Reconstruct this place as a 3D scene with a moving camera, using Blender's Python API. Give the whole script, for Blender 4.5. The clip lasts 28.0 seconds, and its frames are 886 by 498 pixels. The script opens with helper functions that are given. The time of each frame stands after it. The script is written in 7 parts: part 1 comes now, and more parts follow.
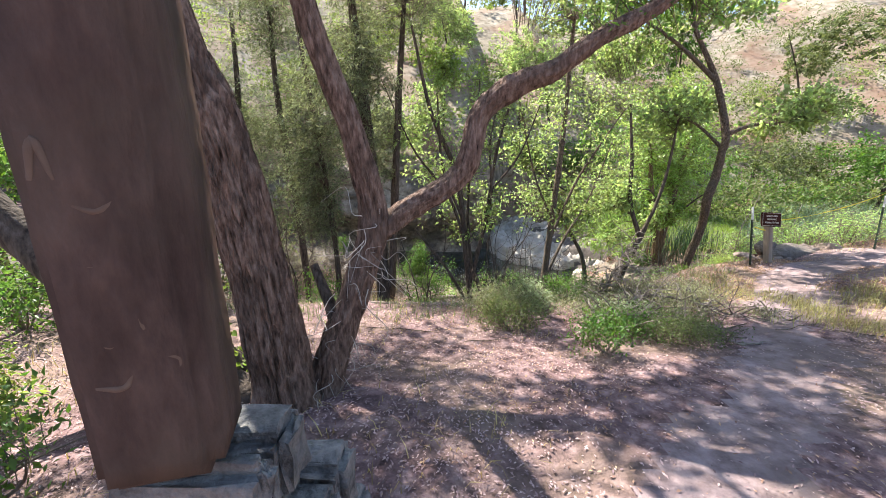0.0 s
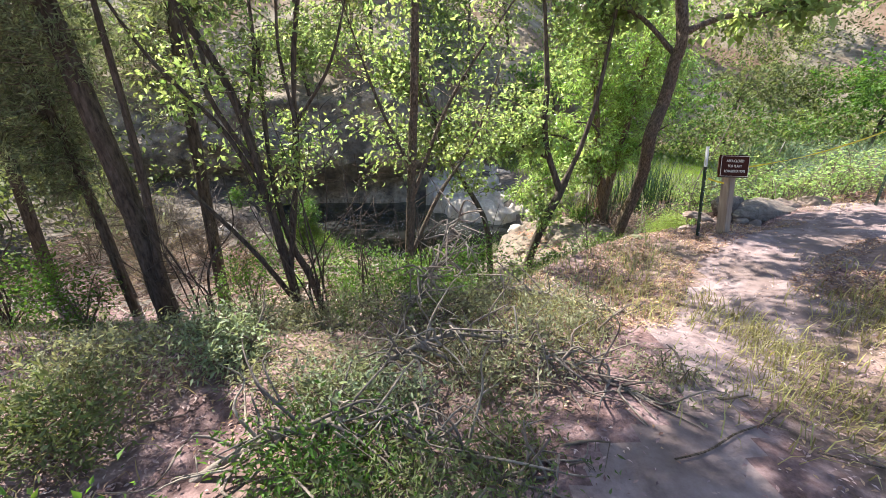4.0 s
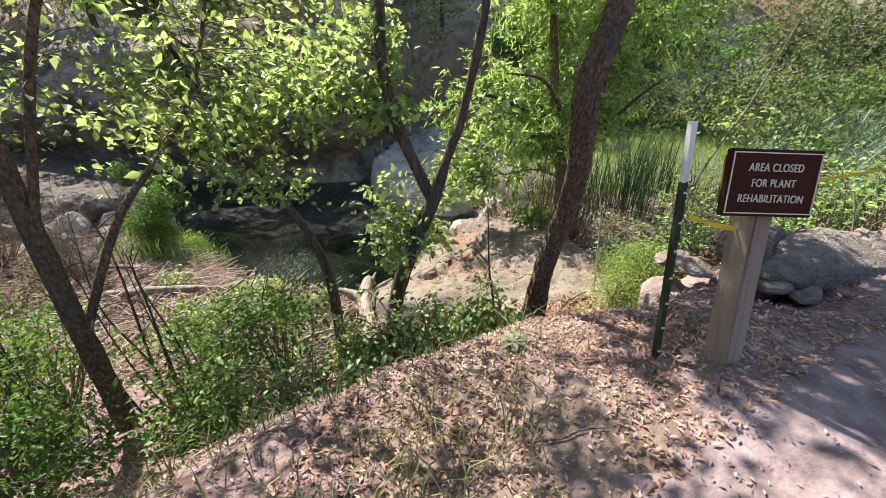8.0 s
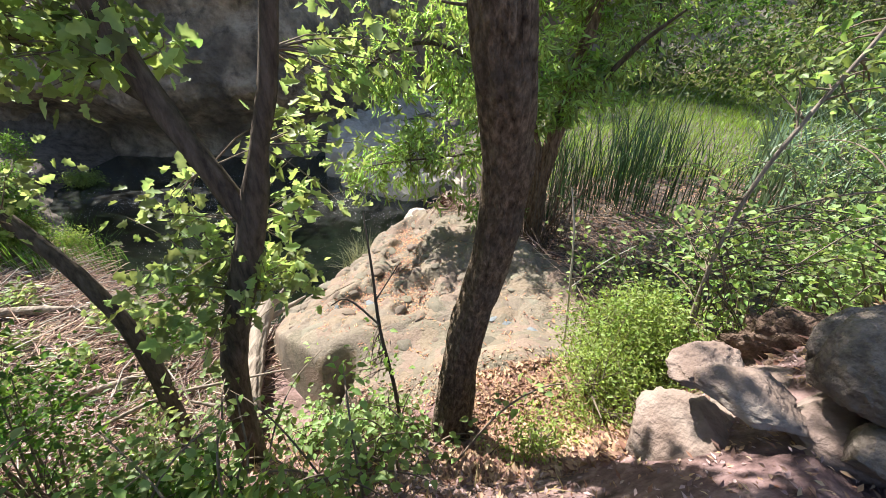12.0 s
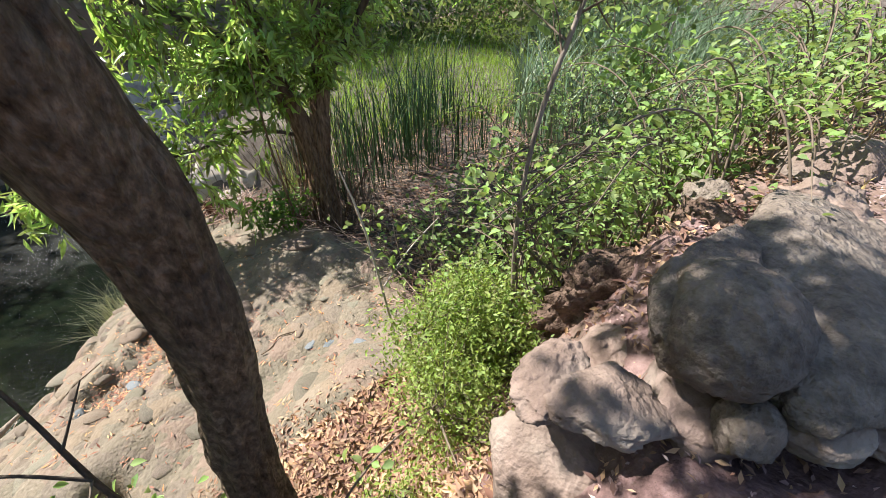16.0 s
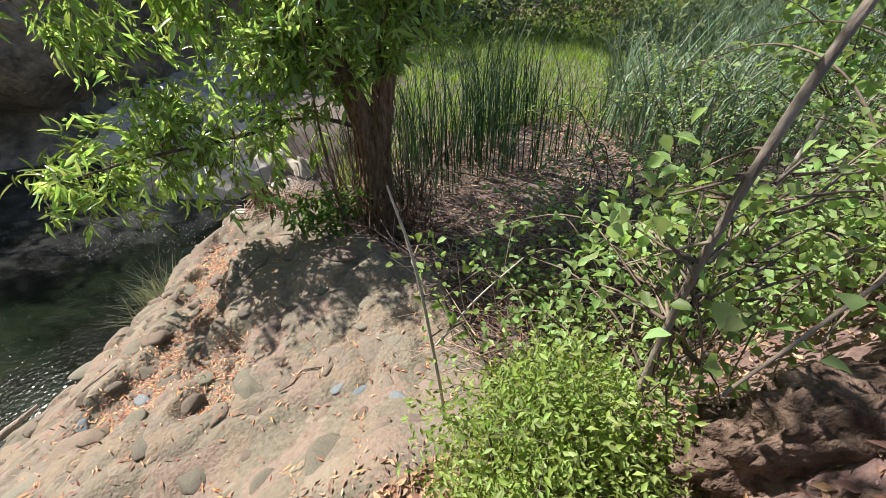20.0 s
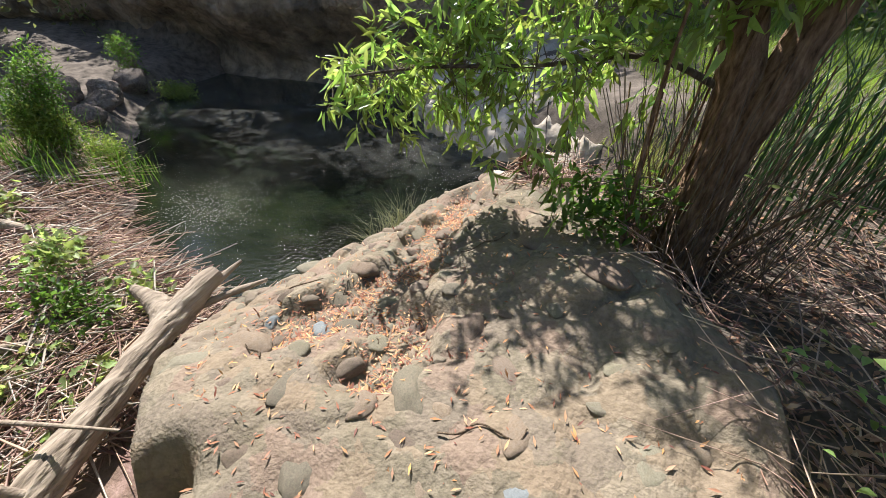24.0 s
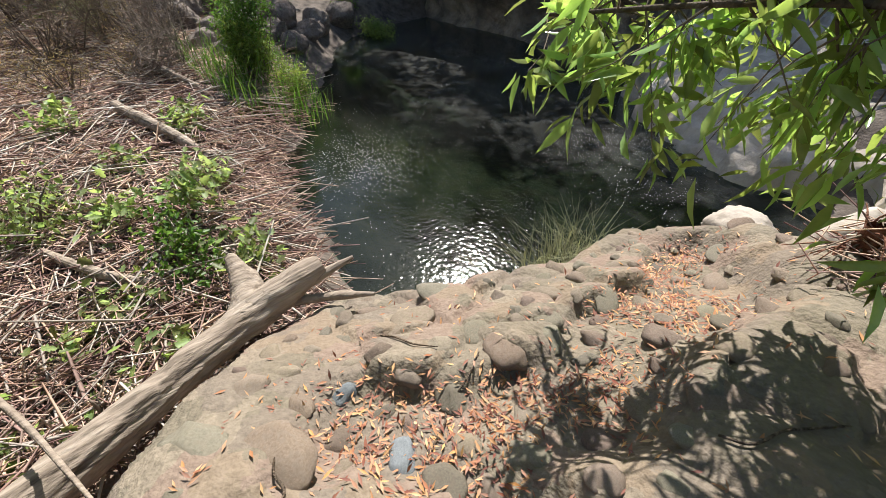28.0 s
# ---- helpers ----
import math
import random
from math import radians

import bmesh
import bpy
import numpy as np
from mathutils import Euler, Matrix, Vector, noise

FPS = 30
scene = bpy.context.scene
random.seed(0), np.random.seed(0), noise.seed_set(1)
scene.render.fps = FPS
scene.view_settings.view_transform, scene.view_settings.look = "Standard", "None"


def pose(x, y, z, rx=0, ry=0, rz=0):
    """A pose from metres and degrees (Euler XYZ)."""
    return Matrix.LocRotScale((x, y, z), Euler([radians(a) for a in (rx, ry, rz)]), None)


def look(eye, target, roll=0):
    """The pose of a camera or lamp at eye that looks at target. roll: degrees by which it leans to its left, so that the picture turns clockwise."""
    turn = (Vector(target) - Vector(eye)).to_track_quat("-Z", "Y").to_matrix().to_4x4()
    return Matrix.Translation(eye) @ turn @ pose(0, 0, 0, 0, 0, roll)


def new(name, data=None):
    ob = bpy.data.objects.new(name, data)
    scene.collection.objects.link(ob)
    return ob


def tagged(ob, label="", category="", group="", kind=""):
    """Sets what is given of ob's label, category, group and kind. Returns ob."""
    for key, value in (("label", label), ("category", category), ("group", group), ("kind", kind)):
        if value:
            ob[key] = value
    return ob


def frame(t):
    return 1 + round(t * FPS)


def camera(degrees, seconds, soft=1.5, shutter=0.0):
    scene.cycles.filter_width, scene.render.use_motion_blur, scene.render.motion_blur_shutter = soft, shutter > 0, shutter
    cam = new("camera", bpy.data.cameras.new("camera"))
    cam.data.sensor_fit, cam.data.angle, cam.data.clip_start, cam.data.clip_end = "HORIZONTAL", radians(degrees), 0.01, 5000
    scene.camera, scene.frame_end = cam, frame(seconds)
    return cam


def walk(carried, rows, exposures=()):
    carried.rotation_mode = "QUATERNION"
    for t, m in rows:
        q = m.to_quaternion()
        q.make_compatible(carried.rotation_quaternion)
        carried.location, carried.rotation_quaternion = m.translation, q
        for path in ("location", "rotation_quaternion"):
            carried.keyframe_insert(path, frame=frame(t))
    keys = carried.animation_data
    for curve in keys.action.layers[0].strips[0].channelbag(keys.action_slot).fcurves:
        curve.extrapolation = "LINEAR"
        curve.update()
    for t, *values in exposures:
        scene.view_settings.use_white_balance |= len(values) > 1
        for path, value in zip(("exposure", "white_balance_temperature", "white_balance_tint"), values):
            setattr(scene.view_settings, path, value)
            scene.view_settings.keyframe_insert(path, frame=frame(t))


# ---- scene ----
cam = camera(97.3, 28.0, soft=0.85)
METRES, EYE, TILT, LEAN, TURN = 13.0, 1.55, -14.8, 0.0, 0.0
ROWS = [
    (0.0, 0.0, 0.0, 0.0, -0.0, 0.0, 0.0),
    (0.5, 0.0248, 0.0218, 0.0027, 0.72, -1.91, -0.13),
    (1.0, 0.0437, 0.049, 0.0041, 1.06, -3.64, -0.17),
    (1.5, 0.0647, 0.0754, 0.0029, 1.03, -5.05, -0.12),
    (2.0, 0.082, 0.1019, 0.0043, 0.37, -6.06, 0.13),
    (2.5, 0.0967, 0.1206, 0.0102, -0.65, -6.65, 0.43),
    (3.0, 0.1191, 0.1416, 0.0136, -1.47, -6.99, 0.66),
    (3.5, 0.1433, 0.1664, 0.0158, -1.77, -7.46, 0.82),
    (4.0, 0.1761, 0.186, 0.0219, -1.87, -8.44, 0.85),
    (4.5, 0.2025, 0.2073, 0.0243, -1.88, -9.48, 0.86),
    (6.5, 0.2983, 0.3038, 0.036, 0.09, -11.8, 0.44),
    (7.0, 0.3154, 0.3363, 0.0373, 0.69, -12.3, 0.22),
    (7.5, 0.3339, 0.3706, 0.0412, 0.84, -12.75, 0.05),
    (8.0, 0.346, 0.4057, 0.0462, 0.89, -13.11, -0.06),
    (8.5, 0.3558, 0.4362, 0.0489, 0.89, -13.56, -0.23),
    (9.0, 0.3645, 0.4633, 0.0514, 0.94, -14.1, -0.33),
    (9.5, 0.3752, 0.487, 0.0566, 1.0, -14.64, -0.27),
    (10.0, 0.3882, 0.502, 0.0577, 1.06, -15.22, -0.26),
    (10.5, 0.3919, 0.5103, 0.058, 0.95, -15.94, -0.34),
    (11.0, 0.3944, 0.5161, 0.0586, 0.77, -16.5, -0.31),
    (11.5, 0.3995, 0.5239, 0.0555, 0.6, -16.85, -0.25),
    (13.5, 0.4065, 0.5444, 0.0477, -5.85, -19.81, 1.8),
    (14.0, 0.4105, 0.5505, 0.0494, -11.89, -20.41, 3.53),
    (14.5, 0.4199, 0.5567, 0.0533, -19.02, -21.37, 5.3),
    (15.0, 0.4237, 0.565, 0.0527, -24.53, -22.54, 6.65),
    (15.5, 0.4227, 0.5736, 0.0528, -27.31, -23.49, 7.39),
    (16.0, 0.43, 0.5739, 0.0509, -28.93, -24.29, 7.78),
    (16.5, 0.4313, 0.5732, 0.0528, -30.57, -24.69, 8.15),
    (17.0, 0.4319, 0.5793, 0.0529, -31.87, -25.02, 8.47),
    (17.5, 0.4446, 0.5947, 0.0474, -31.59, -25.03, 8.42),
    (18.0, 0.4503, 0.6009, 0.0492, -29.64, -24.61, 7.83),
    (18.5, 0.4472, 0.6075, 0.0461, -26.76, -24.23, 7.2),
    (19.0, 0.4443, 0.6185, 0.0467, -23.85, -23.83, 6.59),
    (19.5, 0.4454, 0.6182, 0.049, -21.47, -23.57, 5.98),
    (20.0, 0.4449, 0.6226, 0.0455, -19.21, -23.37, 5.44),
    (20.5, 0.4426, 0.6325, 0.0422, -16.56, -23.12, 4.78),
    (21.0, 0.4408, 0.6421, 0.041, -13.32, -22.85, 3.98),
    (21.5, 0.4389, 0.6447, 0.0379, -8.8, -22.58, 2.78),
    (23.5, 0.4413, 0.6774, 0.022, 14.83, -23.4, -3.43),
    (24.0, 0.432, 0.6954, 0.0204, 20.12, -23.77, -4.73),
    (24.5, 0.4193, 0.7042, 0.0202, 28.07, -24.39, -6.7),
    (25.0, 0.4247, 0.7132, 0.0154, 35.01, -25.3, -8.26),
    (25.5, 0.4209, 0.7252, 0.0153, 38.57, -26.08, -8.96),
    (26.0, 0.411, 0.7314, 0.0166, 40.08, -26.7, -9.25),
    (26.5, 0.4083, 0.747, 0.0139, 42.19, -27.67, -9.62),
    (27.0, 0.4044, 0.7594, 0.0158, 44.41, -28.8, -10.12),
    (27.5, 0.3889, 0.764, 0.013, 45.8, -30.23, -10.34),
    (28.0, 0.3782, 0.7666, 0.012, 46.17, -31.71, -10.41),
]
walk(cam, [(t, pose(0, 0, EYE, TILT, LEAN, TURN) @ pose(METRES * x, METRES * y, METRES * z, 90 + pitch, roll, yaw)) for t, x, y, z, yaw, pitch, roll in ROWS],
     exposures=((0, 1.84), (4, 1.72), (7, 1.5), (8, 1.42), (11, 1.5), (15, 1.3), (17, 1.22), (18, 1.12), (20, 1.06), (24, 1.2), (26, 1.14), (28, 0.96)))

# ---- world, sun, exposure ----
SUN = Vector((-0.44, 0.48, 0.757)).normalized()
world = bpy.data.worlds.new("world")
scene.world = world
world.use_nodes = True
wn = world.node_tree
sky = wn.nodes.new("ShaderNodeTexSky")
sky.sky_type = "NISHITA"
sky.sun_disc = False
sky.sun_elevation = math.asin(SUN.z)
sky.sun_rotation = math.atan2(SUN.x, SUN.y)
wn.links.new(sky.outputs["Color"], wn.nodes["Background"].inputs["Color"])
wn.nodes["Background"].inputs["Strength"].default_value = 0.1
sun = new("sun", bpy.data.lights.new("sun", "SUN"))
sun.data.energy = 5.0
sun.data.angle = radians(0.55)
sun.data.color = (1.0, 0.95, 0.88)
sun.matrix_world = look(SUN * 40, (0, 0, 0))

rng = np.random.default_rng(11)

# ---- materials ----


def material(name, colors, scale=8.0, rough=0.85, bump=0.4, bump_scale=40.0, stretch=(1, 1, 1), second=None, second_scale=1.5,
             second_amount=0.5, island=0.0, by_object=0.0, translucent=0.0, detail=6.0, bump_dist=0.02, spec=0.3, patches=(), patch_scale=5.0, patch_amount=0.4):
    """Procedural surface: a colour ramp over noise, a second larger tint, relief, and chance per piece."""
    m = bpy.data.materials.new(name)
    m.use_nodes = True
    t = m.node_tree
    n, link = t.nodes, t.links.new
    out, bsdf = n["Material Output"], n["Principled BSDF"]
    co = n.new("ShaderNodeTexCoord")
    mp = n.new("ShaderNodeMapping")
    mp.inputs["Scale"].default_value = stretch
    link(co.outputs["Object"], mp.inputs["Vector"])
    tex = n.new("ShaderNodeTexNoise")
    tex.inputs["Scale"].default_value = scale
    tex.inputs["Detail"].default_value = detail
    tex.inputs["Roughness"].default_value = 0.65
    link(mp.outputs["Vector"], tex.inputs["Vector"])
    ramp = n.new("ShaderNodeValToRGB")
    el = ramp.color_ramp.elements
    while len(el) < len(colors):
        el.new(0.5)
    for i, c in enumerate(colors):
        el[i].position = 0.3 + 0.4 * i / max(1, len(colors) - 1)
        el[i].color = (*c, 1)
    link(tex.outputs["Fac"], ramp.inputs["Fac"])
    color = ramp.outputs["Color"]
    if second:
        big = n.new("ShaderNodeTexNoise")
        big.inputs["Scale"].default_value = second_scale
        big.inputs["Detail"].default_value = 4.0
        link(co.outputs["Object"], big.inputs["Vector"])
        r2 = n.new("ShaderNodeValToRGB")
        r2.color_ramp.elements[0].position, r2.color_ramp.elements[1].position = 0.45, 0.65
        r2.color_ramp.elements[1].color = (second_amount, second_amount, second_amount, 1)
        link(big.outputs["Fac"], r2.inputs["Fac"])
        mix = n.new("ShaderNodeMixRGB")
        mix.inputs["Color2"].default_value = (*second, 1)
        link(r2.outputs["Color"], mix.inputs["Fac"])
        link(color, mix.inputs["Color1"])
        color = mix.outputs["Color"]
    if patches:
        # uneven blotches of differing stone, each of one tint
        wob = n.new("ShaderNodeTexNoise")
        wob.inputs["Scale"].default_value = patch_scale * 1.7
        wob.inputs["Detail"].default_value = 5.0
        link(co.outputs["Object"], wob.inputs["Vector"])
        shove = n.new("ShaderNodeVectorMath")
        shove.operation = "MULTIPLY_ADD"
        shove.inputs[1].default_value = (0.22, 0.22, 0.22)
        link(wob.outputs["Color"], shove.inputs[0])
        link(co.outputs["Object"], shove.inputs[2])
        vor = n.new("ShaderNodeTexVoronoi")
        vor.inputs["Scale"].default_value = patch_scale
        link(shove.outputs["Vector"], vor.inputs["Vector"])
        pick = n.new("ShaderNodeSeparateColor")
        link(vor.outputs["Color"], pick.inputs["Color"])
        r3 = n.new("ShaderNodeValToRGB")
        r3.color_ramp.interpolation = "CONSTANT"
        e3 = r3.color_ramp.elements
        while len(e3) < len(patches):
            e3.new(0.5)
        for i, c in enumerate(patches):
            e3[i].position = i / len(patches)
            e3[i].color = (*c, 1)
        link(pick.outputs["Red"], r3.inputs["Fac"])
        blot = n.new("ShaderNodeMixRGB")
        blot.inputs["Fac"].default_value = patch_amount
        link(color, blot.inputs["Color1"])
        link(r3.outputs["Color"], blot.inputs["Color2"])
        color = blot.outputs["Color"]
    if island or by_object:
        src = n.new("ShaderNodeObjectInfo") if by_object else n.new("ShaderNodeNewGeometry")
        rnd = src.outputs["Random"] if by_object else src.outputs["Random Per Island"]
        amount = by_object or island
        hsv = n.new("ShaderNodeHueSaturation")
        for socket, lo, hi in (("Value", 1 - amount, 1 + amount), ("Hue", 0.5 - 0.05 * amount, 0.5 + 0.05 * amount), ("Saturation", 1 - 0.3 * amount, 1 + 0.2 * amount)):
            mr = n.new("ShaderNodeMapRange")
            mr.inputs["To Min"].default_value, mr.inputs["To Max"].default_value = lo, hi
            if socket == "Saturation":
                wrap = n.new("ShaderNodeMath")
                wrap.operation = "FRACT"
                mul = n.new("ShaderNodeMath")
                mul.operation = "MULTIPLY"
                mul.inputs[1].default_value = 7.31
                link(rnd, mul.inputs[0])
                link(mul.outputs[0], wrap.inputs[0])
                link(wrap.outputs[0], mr.inputs["Value"])
            else:
                link(rnd, mr.inputs["Value"])
            link(mr.outputs["Result"], hsv.inputs[socket])
        link(color, hsv.inputs["Color"])
        color = hsv.outputs["Color"]
    link(color, bsdf.inputs["Base Color"])
    bsdf.inputs["Roughness"].default_value = rough
    bsdf.inputs["Specular IOR Level"].default_value = spec
    if bump:
        bt = n.new("ShaderNodeTexNoise")
        bt.inputs["Scale"].default_value = bump_scale
        bt.inputs["Detail"].default_value = 8.0
        link(mp.outputs["Vector"], bt.inputs["Vector"])
        bn = n.new("ShaderNodeBump")
        bn.inputs["Strength"].default_value = bump
        bn.inputs["Distance"].default_value = bump_dist
        link(bt.outputs["Fac"], bn.inputs["Height"])
        link(bn.outputs["Normal"], bsdf.inputs["Normal"])
    if translucent:
        tr = n.new("ShaderNodeBsdfTranslucent")
        gain = n.new("ShaderNodeMixRGB")
        gain.blend_type = "MULTIPLY"
        gain.inputs["Fac"].default_value = 1.0
        gain.inputs["Color2"].default_value = (1.35, 1.3, 0.85, 1)
        link(color, gain.inputs["Color1"])
        link(gain.outputs["Color"], tr.inputs["Color"])
        mx = n.new("ShaderNodeMixShader")
        mx.inputs["Fac"].default_value = translucent
        link(bsdf.outputs["BSDF"], mx.inputs[1])
        link(tr.outputs["BSDF"], mx.inputs[2])
        link(mx.outputs["Shader"], out.inputs["Surface"])
    return m


def leaf_material(name, c0, c1, island=0.35, rough=0.45, translucent=0.45, spec=0.35):
    return material(name, (c0, c1), scale=3.0, rough=rough, bump=0, island=island, translucent=translucent, spec=spec)


M_ground = material("earth", ((0.05, 0.032, 0.03), (0.185, 0.118, 0.114), (0.35, 0.244, 0.236)), scale=9, bump=0.7, bump_scale=55, second=(0.2, 0.155, 0.105),
                    second_scale=0.7, second_amount=0.6, rough=0.95, spec=0.1)
M_bed = material("pool_bed", ((0.034, 0.042, 0.03), (0.076, 0.084, 0.058), (0.14, 0.12, 0.078)), scale=2.5, bump=0.4, bump_scale=20, rough=0.9)
M_hill = material("hill_soil", ((0.1, 0.09, 0.06), (0.26, 0.22, 0.165), (0.38, 0.33, 0.26)), second=(0.2, 0.11, 0.075), second_scale=0.25, second_amount=0.7, scale=1.6, bump=0.6, bump_scale=6, rough=0.95, spec=0.1)
M_bark_red = material("furrowed_bark", ((0.035, 0.022, 0.017), (0.19, 0.125, 0.095), (0.36, 0.26, 0.21)), scale=34, stretch=(1, 1, 0.28), bump=1.0, bump_scale=48,
                      second=(0.1, 0.07, 0.055), second_scale=3, rough=0.92, bump_dist=0.03, spec=0.15)
M_bark_dark = material("dark_bark", ((0.03, 0.024, 0.02), (0.09, 0.07, 0.055), (0.15, 0.12, 0.1)), scale=30, stretch=(1, 1, 0.25), bump=0.9, bump_scale=45, rough=0.9, spec=0.15)
M_bark_brown = material("brown_bark", ((0.03, 0.02, 0.013), (0.13, 0.095, 0.066), (0.28, 0.21, 0.155)), scale=52, stretch=(1, 1, 0.5), bump=1.0, bump_scale=70, bump_dist=0.035, rough=0.88,
                        second=(0.09, 0.08, 0.07), second_scale=5, spec=0.2)
M_twig = material("twig_bark", ((0.1, 0.075, 0.055), (0.22, 0.17, 0.13)), scale=20, bump=0, island=0.3, rough=0.9)
M_pale_twig = material("dead_twig", ((0.3, 0.26, 0.22), (0.5, 0.45, 0.4)), scale=20, bump=0, island=0.25, rough=0.9)
M_deadwood = material("grey_deadwood", ((0.1, 0.08, 0.065), (0.3, 0.25, 0.21)), scale=24, stretch=(1, 1, 0.3), bump=0.5, bump_scale=60, island=0.3, rough=0.9)
M_driftwood = material("driftwood", ((0.07, 0.052, 0.04), (0.27, 0.22, 0.175), (0.42, 0.36, 0.3)), scale=22, stretch=(1, 0.1, 1), bump=0.9, bump_scale=40,
                       second=(0.24, 0.19, 0.15), second_scale=3.5, rough=0.85)
M_lime = leaf_material("lime_leaf", (0.13, 0.2, 0.07), (0.37, 0.455, 0.2), translucent=0.6, island=0.5)
M_green = leaf_material("green_leaf", (0.05, 0.12, 0.02), (0.14, 0.24, 0.05), translucent=0.5)
M_willow = leaf_material("willow_leaf", (0.13, 0.225, 0.055), (0.38, 0.5, 0.17), rough=0.22, spec=0.9, translucent=0.6, island=0.55)
M_feather = leaf_material("feathery_leaf", (0.08, 0.1, 0.058), (0.26, 0.29, 0.175), translucent=0.38, rough=0.75, island=0.5)
M_pale = leaf_material("pale_weed_leaf", (0.15, 0.19, 0.105), (0.36, 0.42, 0.26), translucent=0.42, rough=0.6)
M_grey = leaf_material("grey_green_leaf", (0.14, 0.148, 0.085), (0.33, 0.335, 0.215), translucent=0.4, rough=0.7)
M_bush = leaf_material("bush_leaf", (0.12, 0.19, 0.04), (0.29, 0.37, 0.1), translucent=0.5)
M_fern = leaf_material("feathery_bush_leaf", (0.16, 0.235, 0.05), (0.38, 0.47, 0.14), translucent=0.5, island=0.4)
M_bramble = leaf_material("bramble_leaf", (0.11, 0.19, 0.05), (0.36, 0.48, 0.18), translucent=0.5, island=0.45)
M_scrub = leaf_material("scrub_leaf", (0.07, 0.1, 0.035), (0.2, 0.23, 0.1), translucent=0.4, rough=0.7)
M_cattail = leaf_material("cattail_blade", (0.05, 0.095, 0.05), (0.2, 0.28, 0.17), translucent=0.3, island=0.45)
M_grass = leaf_material("grass_blade", (0.14, 0.24, 0.03), (0.26, 0.36, 0.06), translucent=0.4)
M_drygrass = leaf_material("dry_grass_blade", (0.3, 0.22, 0.1), (0.45, 0.36, 0.17), translucent=0.25, rough=0.8)
M_olivegrass = leaf_material("olive_grass_blade", (0.19, 0.17, 0.07), (0.4, 0.36, 0.16), translucent=0.3, rough=0.8)
M_goldlitter = leaf_material("fallen_willow_leaf", (0.24, 0.098, 0.056), (0.5, 0.265, 0.16), island=0.55, translucent=0.1, rough=0.8)
M_olivereed = leaf_material("olive_reed_blade", (0.12, 0.16, 0.05), (0.34, 0.36, 0.14), translucent=0.35, island=0.5)
# reed green darkened, the willow's shade is put into the colour
M_shadereed = leaf_material("shaded_reed_blade", (0.018, 0.045, 0.018), (0.05, 0.1, 0.04), translucent=0.12)
M_bark_willow = material("willow_bark", ((0.045, 0.027, 0.017), (0.18, 0.115, 0.075), (0.32, 0.22, 0.15)), scale=38, stretch=(1, 1, 0.25), bump=1.0, bump_scale=50, bump_dist=0.03, rough=0.9, spec=0.15)
M_trail = material("trodden_dust", ((0.12, 0.085, 0.083), (0.25, 0.187, 0.183), (0.36, 0.285, 0.28)), scale=7, bump=0.5, bump_scale=45, second=(0.15, 0.11, 0.095), second_scale=1.1, second_amount=0.7, rough=0.95, spec=0.1)
M_mud = material("grey_mud", ((0.05, 0.042, 0.036), (0.12, 0.1, 0.085), (0.18, 0.15, 0.13)), scale=6, bump=0.6, bump_scale=40, rough=0.9, spec=0.15)
M_redroot = material("red_root_bark", ((0.05, 0.022, 0.015), (0.16, 0.075, 0.05), (0.26, 0.14, 0.1)), scale=40, bump=0.8, bump_scale=60, rough=0.9, spec=0.1)
M_clod = material("root_earth", ((0.04, 0.027, 0.021), (0.135, 0.092, 0.072), (0.25, 0.178, 0.14)), scale=16, bump=1.0, bump_scale=30, bump_dist=0.05, rough=0.95, spec=0.1)
M_litter = leaf_material("fallen_leaf", (0.17, 0.088, 0.058), (0.5, 0.32, 0.22), island=0.5, translucent=0.12, rough=0.8)
M_palelitter = leaf_material("bleached_leaf", (0.17, 0.1, 0.097), (0.51, 0.37, 0.365), island=0.5, translucent=0.1, rough=0.85)
M_reed = material("dry_reed", ((0.17, 0.09, 0.068), (0.56, 0.4, 0.33)), scale=3, bump=0, island=0.6, rough=0.8)
M_slab = material("conglomerate", ((0.083, 0.065, 0.049), (0.178, 0.144, 0.109), (0.270, 0.222, 0.170)), scale=36, detail=10.0, bump=0.5, bump_scale=50, patches=((0.235, 0.183, 0.131), (0.174, 0.161, 0.126), (0.244, 0.174, 0.144), (0.165, 0.144, 0.122), (0.261, 0.226, 0.174), (0.148, 0.139, 0.104)), patch_scale=6.0, patch_amount=0.45, second=(0.217, 0.157, 0.117),
                  second_scale=2.2, second_amount=0.45, rough=0.9, bump_dist=0.03, spec=0.2)
M_cobble = material("cobble", ((0.131, 0.105, 0.078), (0.226, 0.187, 0.142)), scale=11, bump=0.45, bump_scale=50, by_object=0.3, second=(0.217, 0.165, 0.135), second_scale=6, rough=0.85, bump_dist=0.008)
M_pinkcobble = material("pinkish_cobble", ((0.139, 0.102, 0.078), (0.235, 0.180, 0.142)), scale=16, bump=0.5, bump_scale=60, by_object=0.25, second=(0.191, 0.157, 0.131), second_scale=7, rough=0.85, bump_dist=0.008)
M_olivecobble = material("olive_cobble", ((0.117, 0.104, 0.079), (0.204, 0.183, 0.139)), scale=13, bump=0.4, bump_scale=50, by_object=0.25, second=(0.174, 0.144, 0.109), second_scale=5, rough=0.8, bump_dist=0.008)
M_bluestone = material("blue_cobble", ((0.12, 0.135, 0.145), (0.21, 0.23, 0.245)), scale=14, bump=0.3, bump_scale=60, by_object=0.15, rough=0.8)
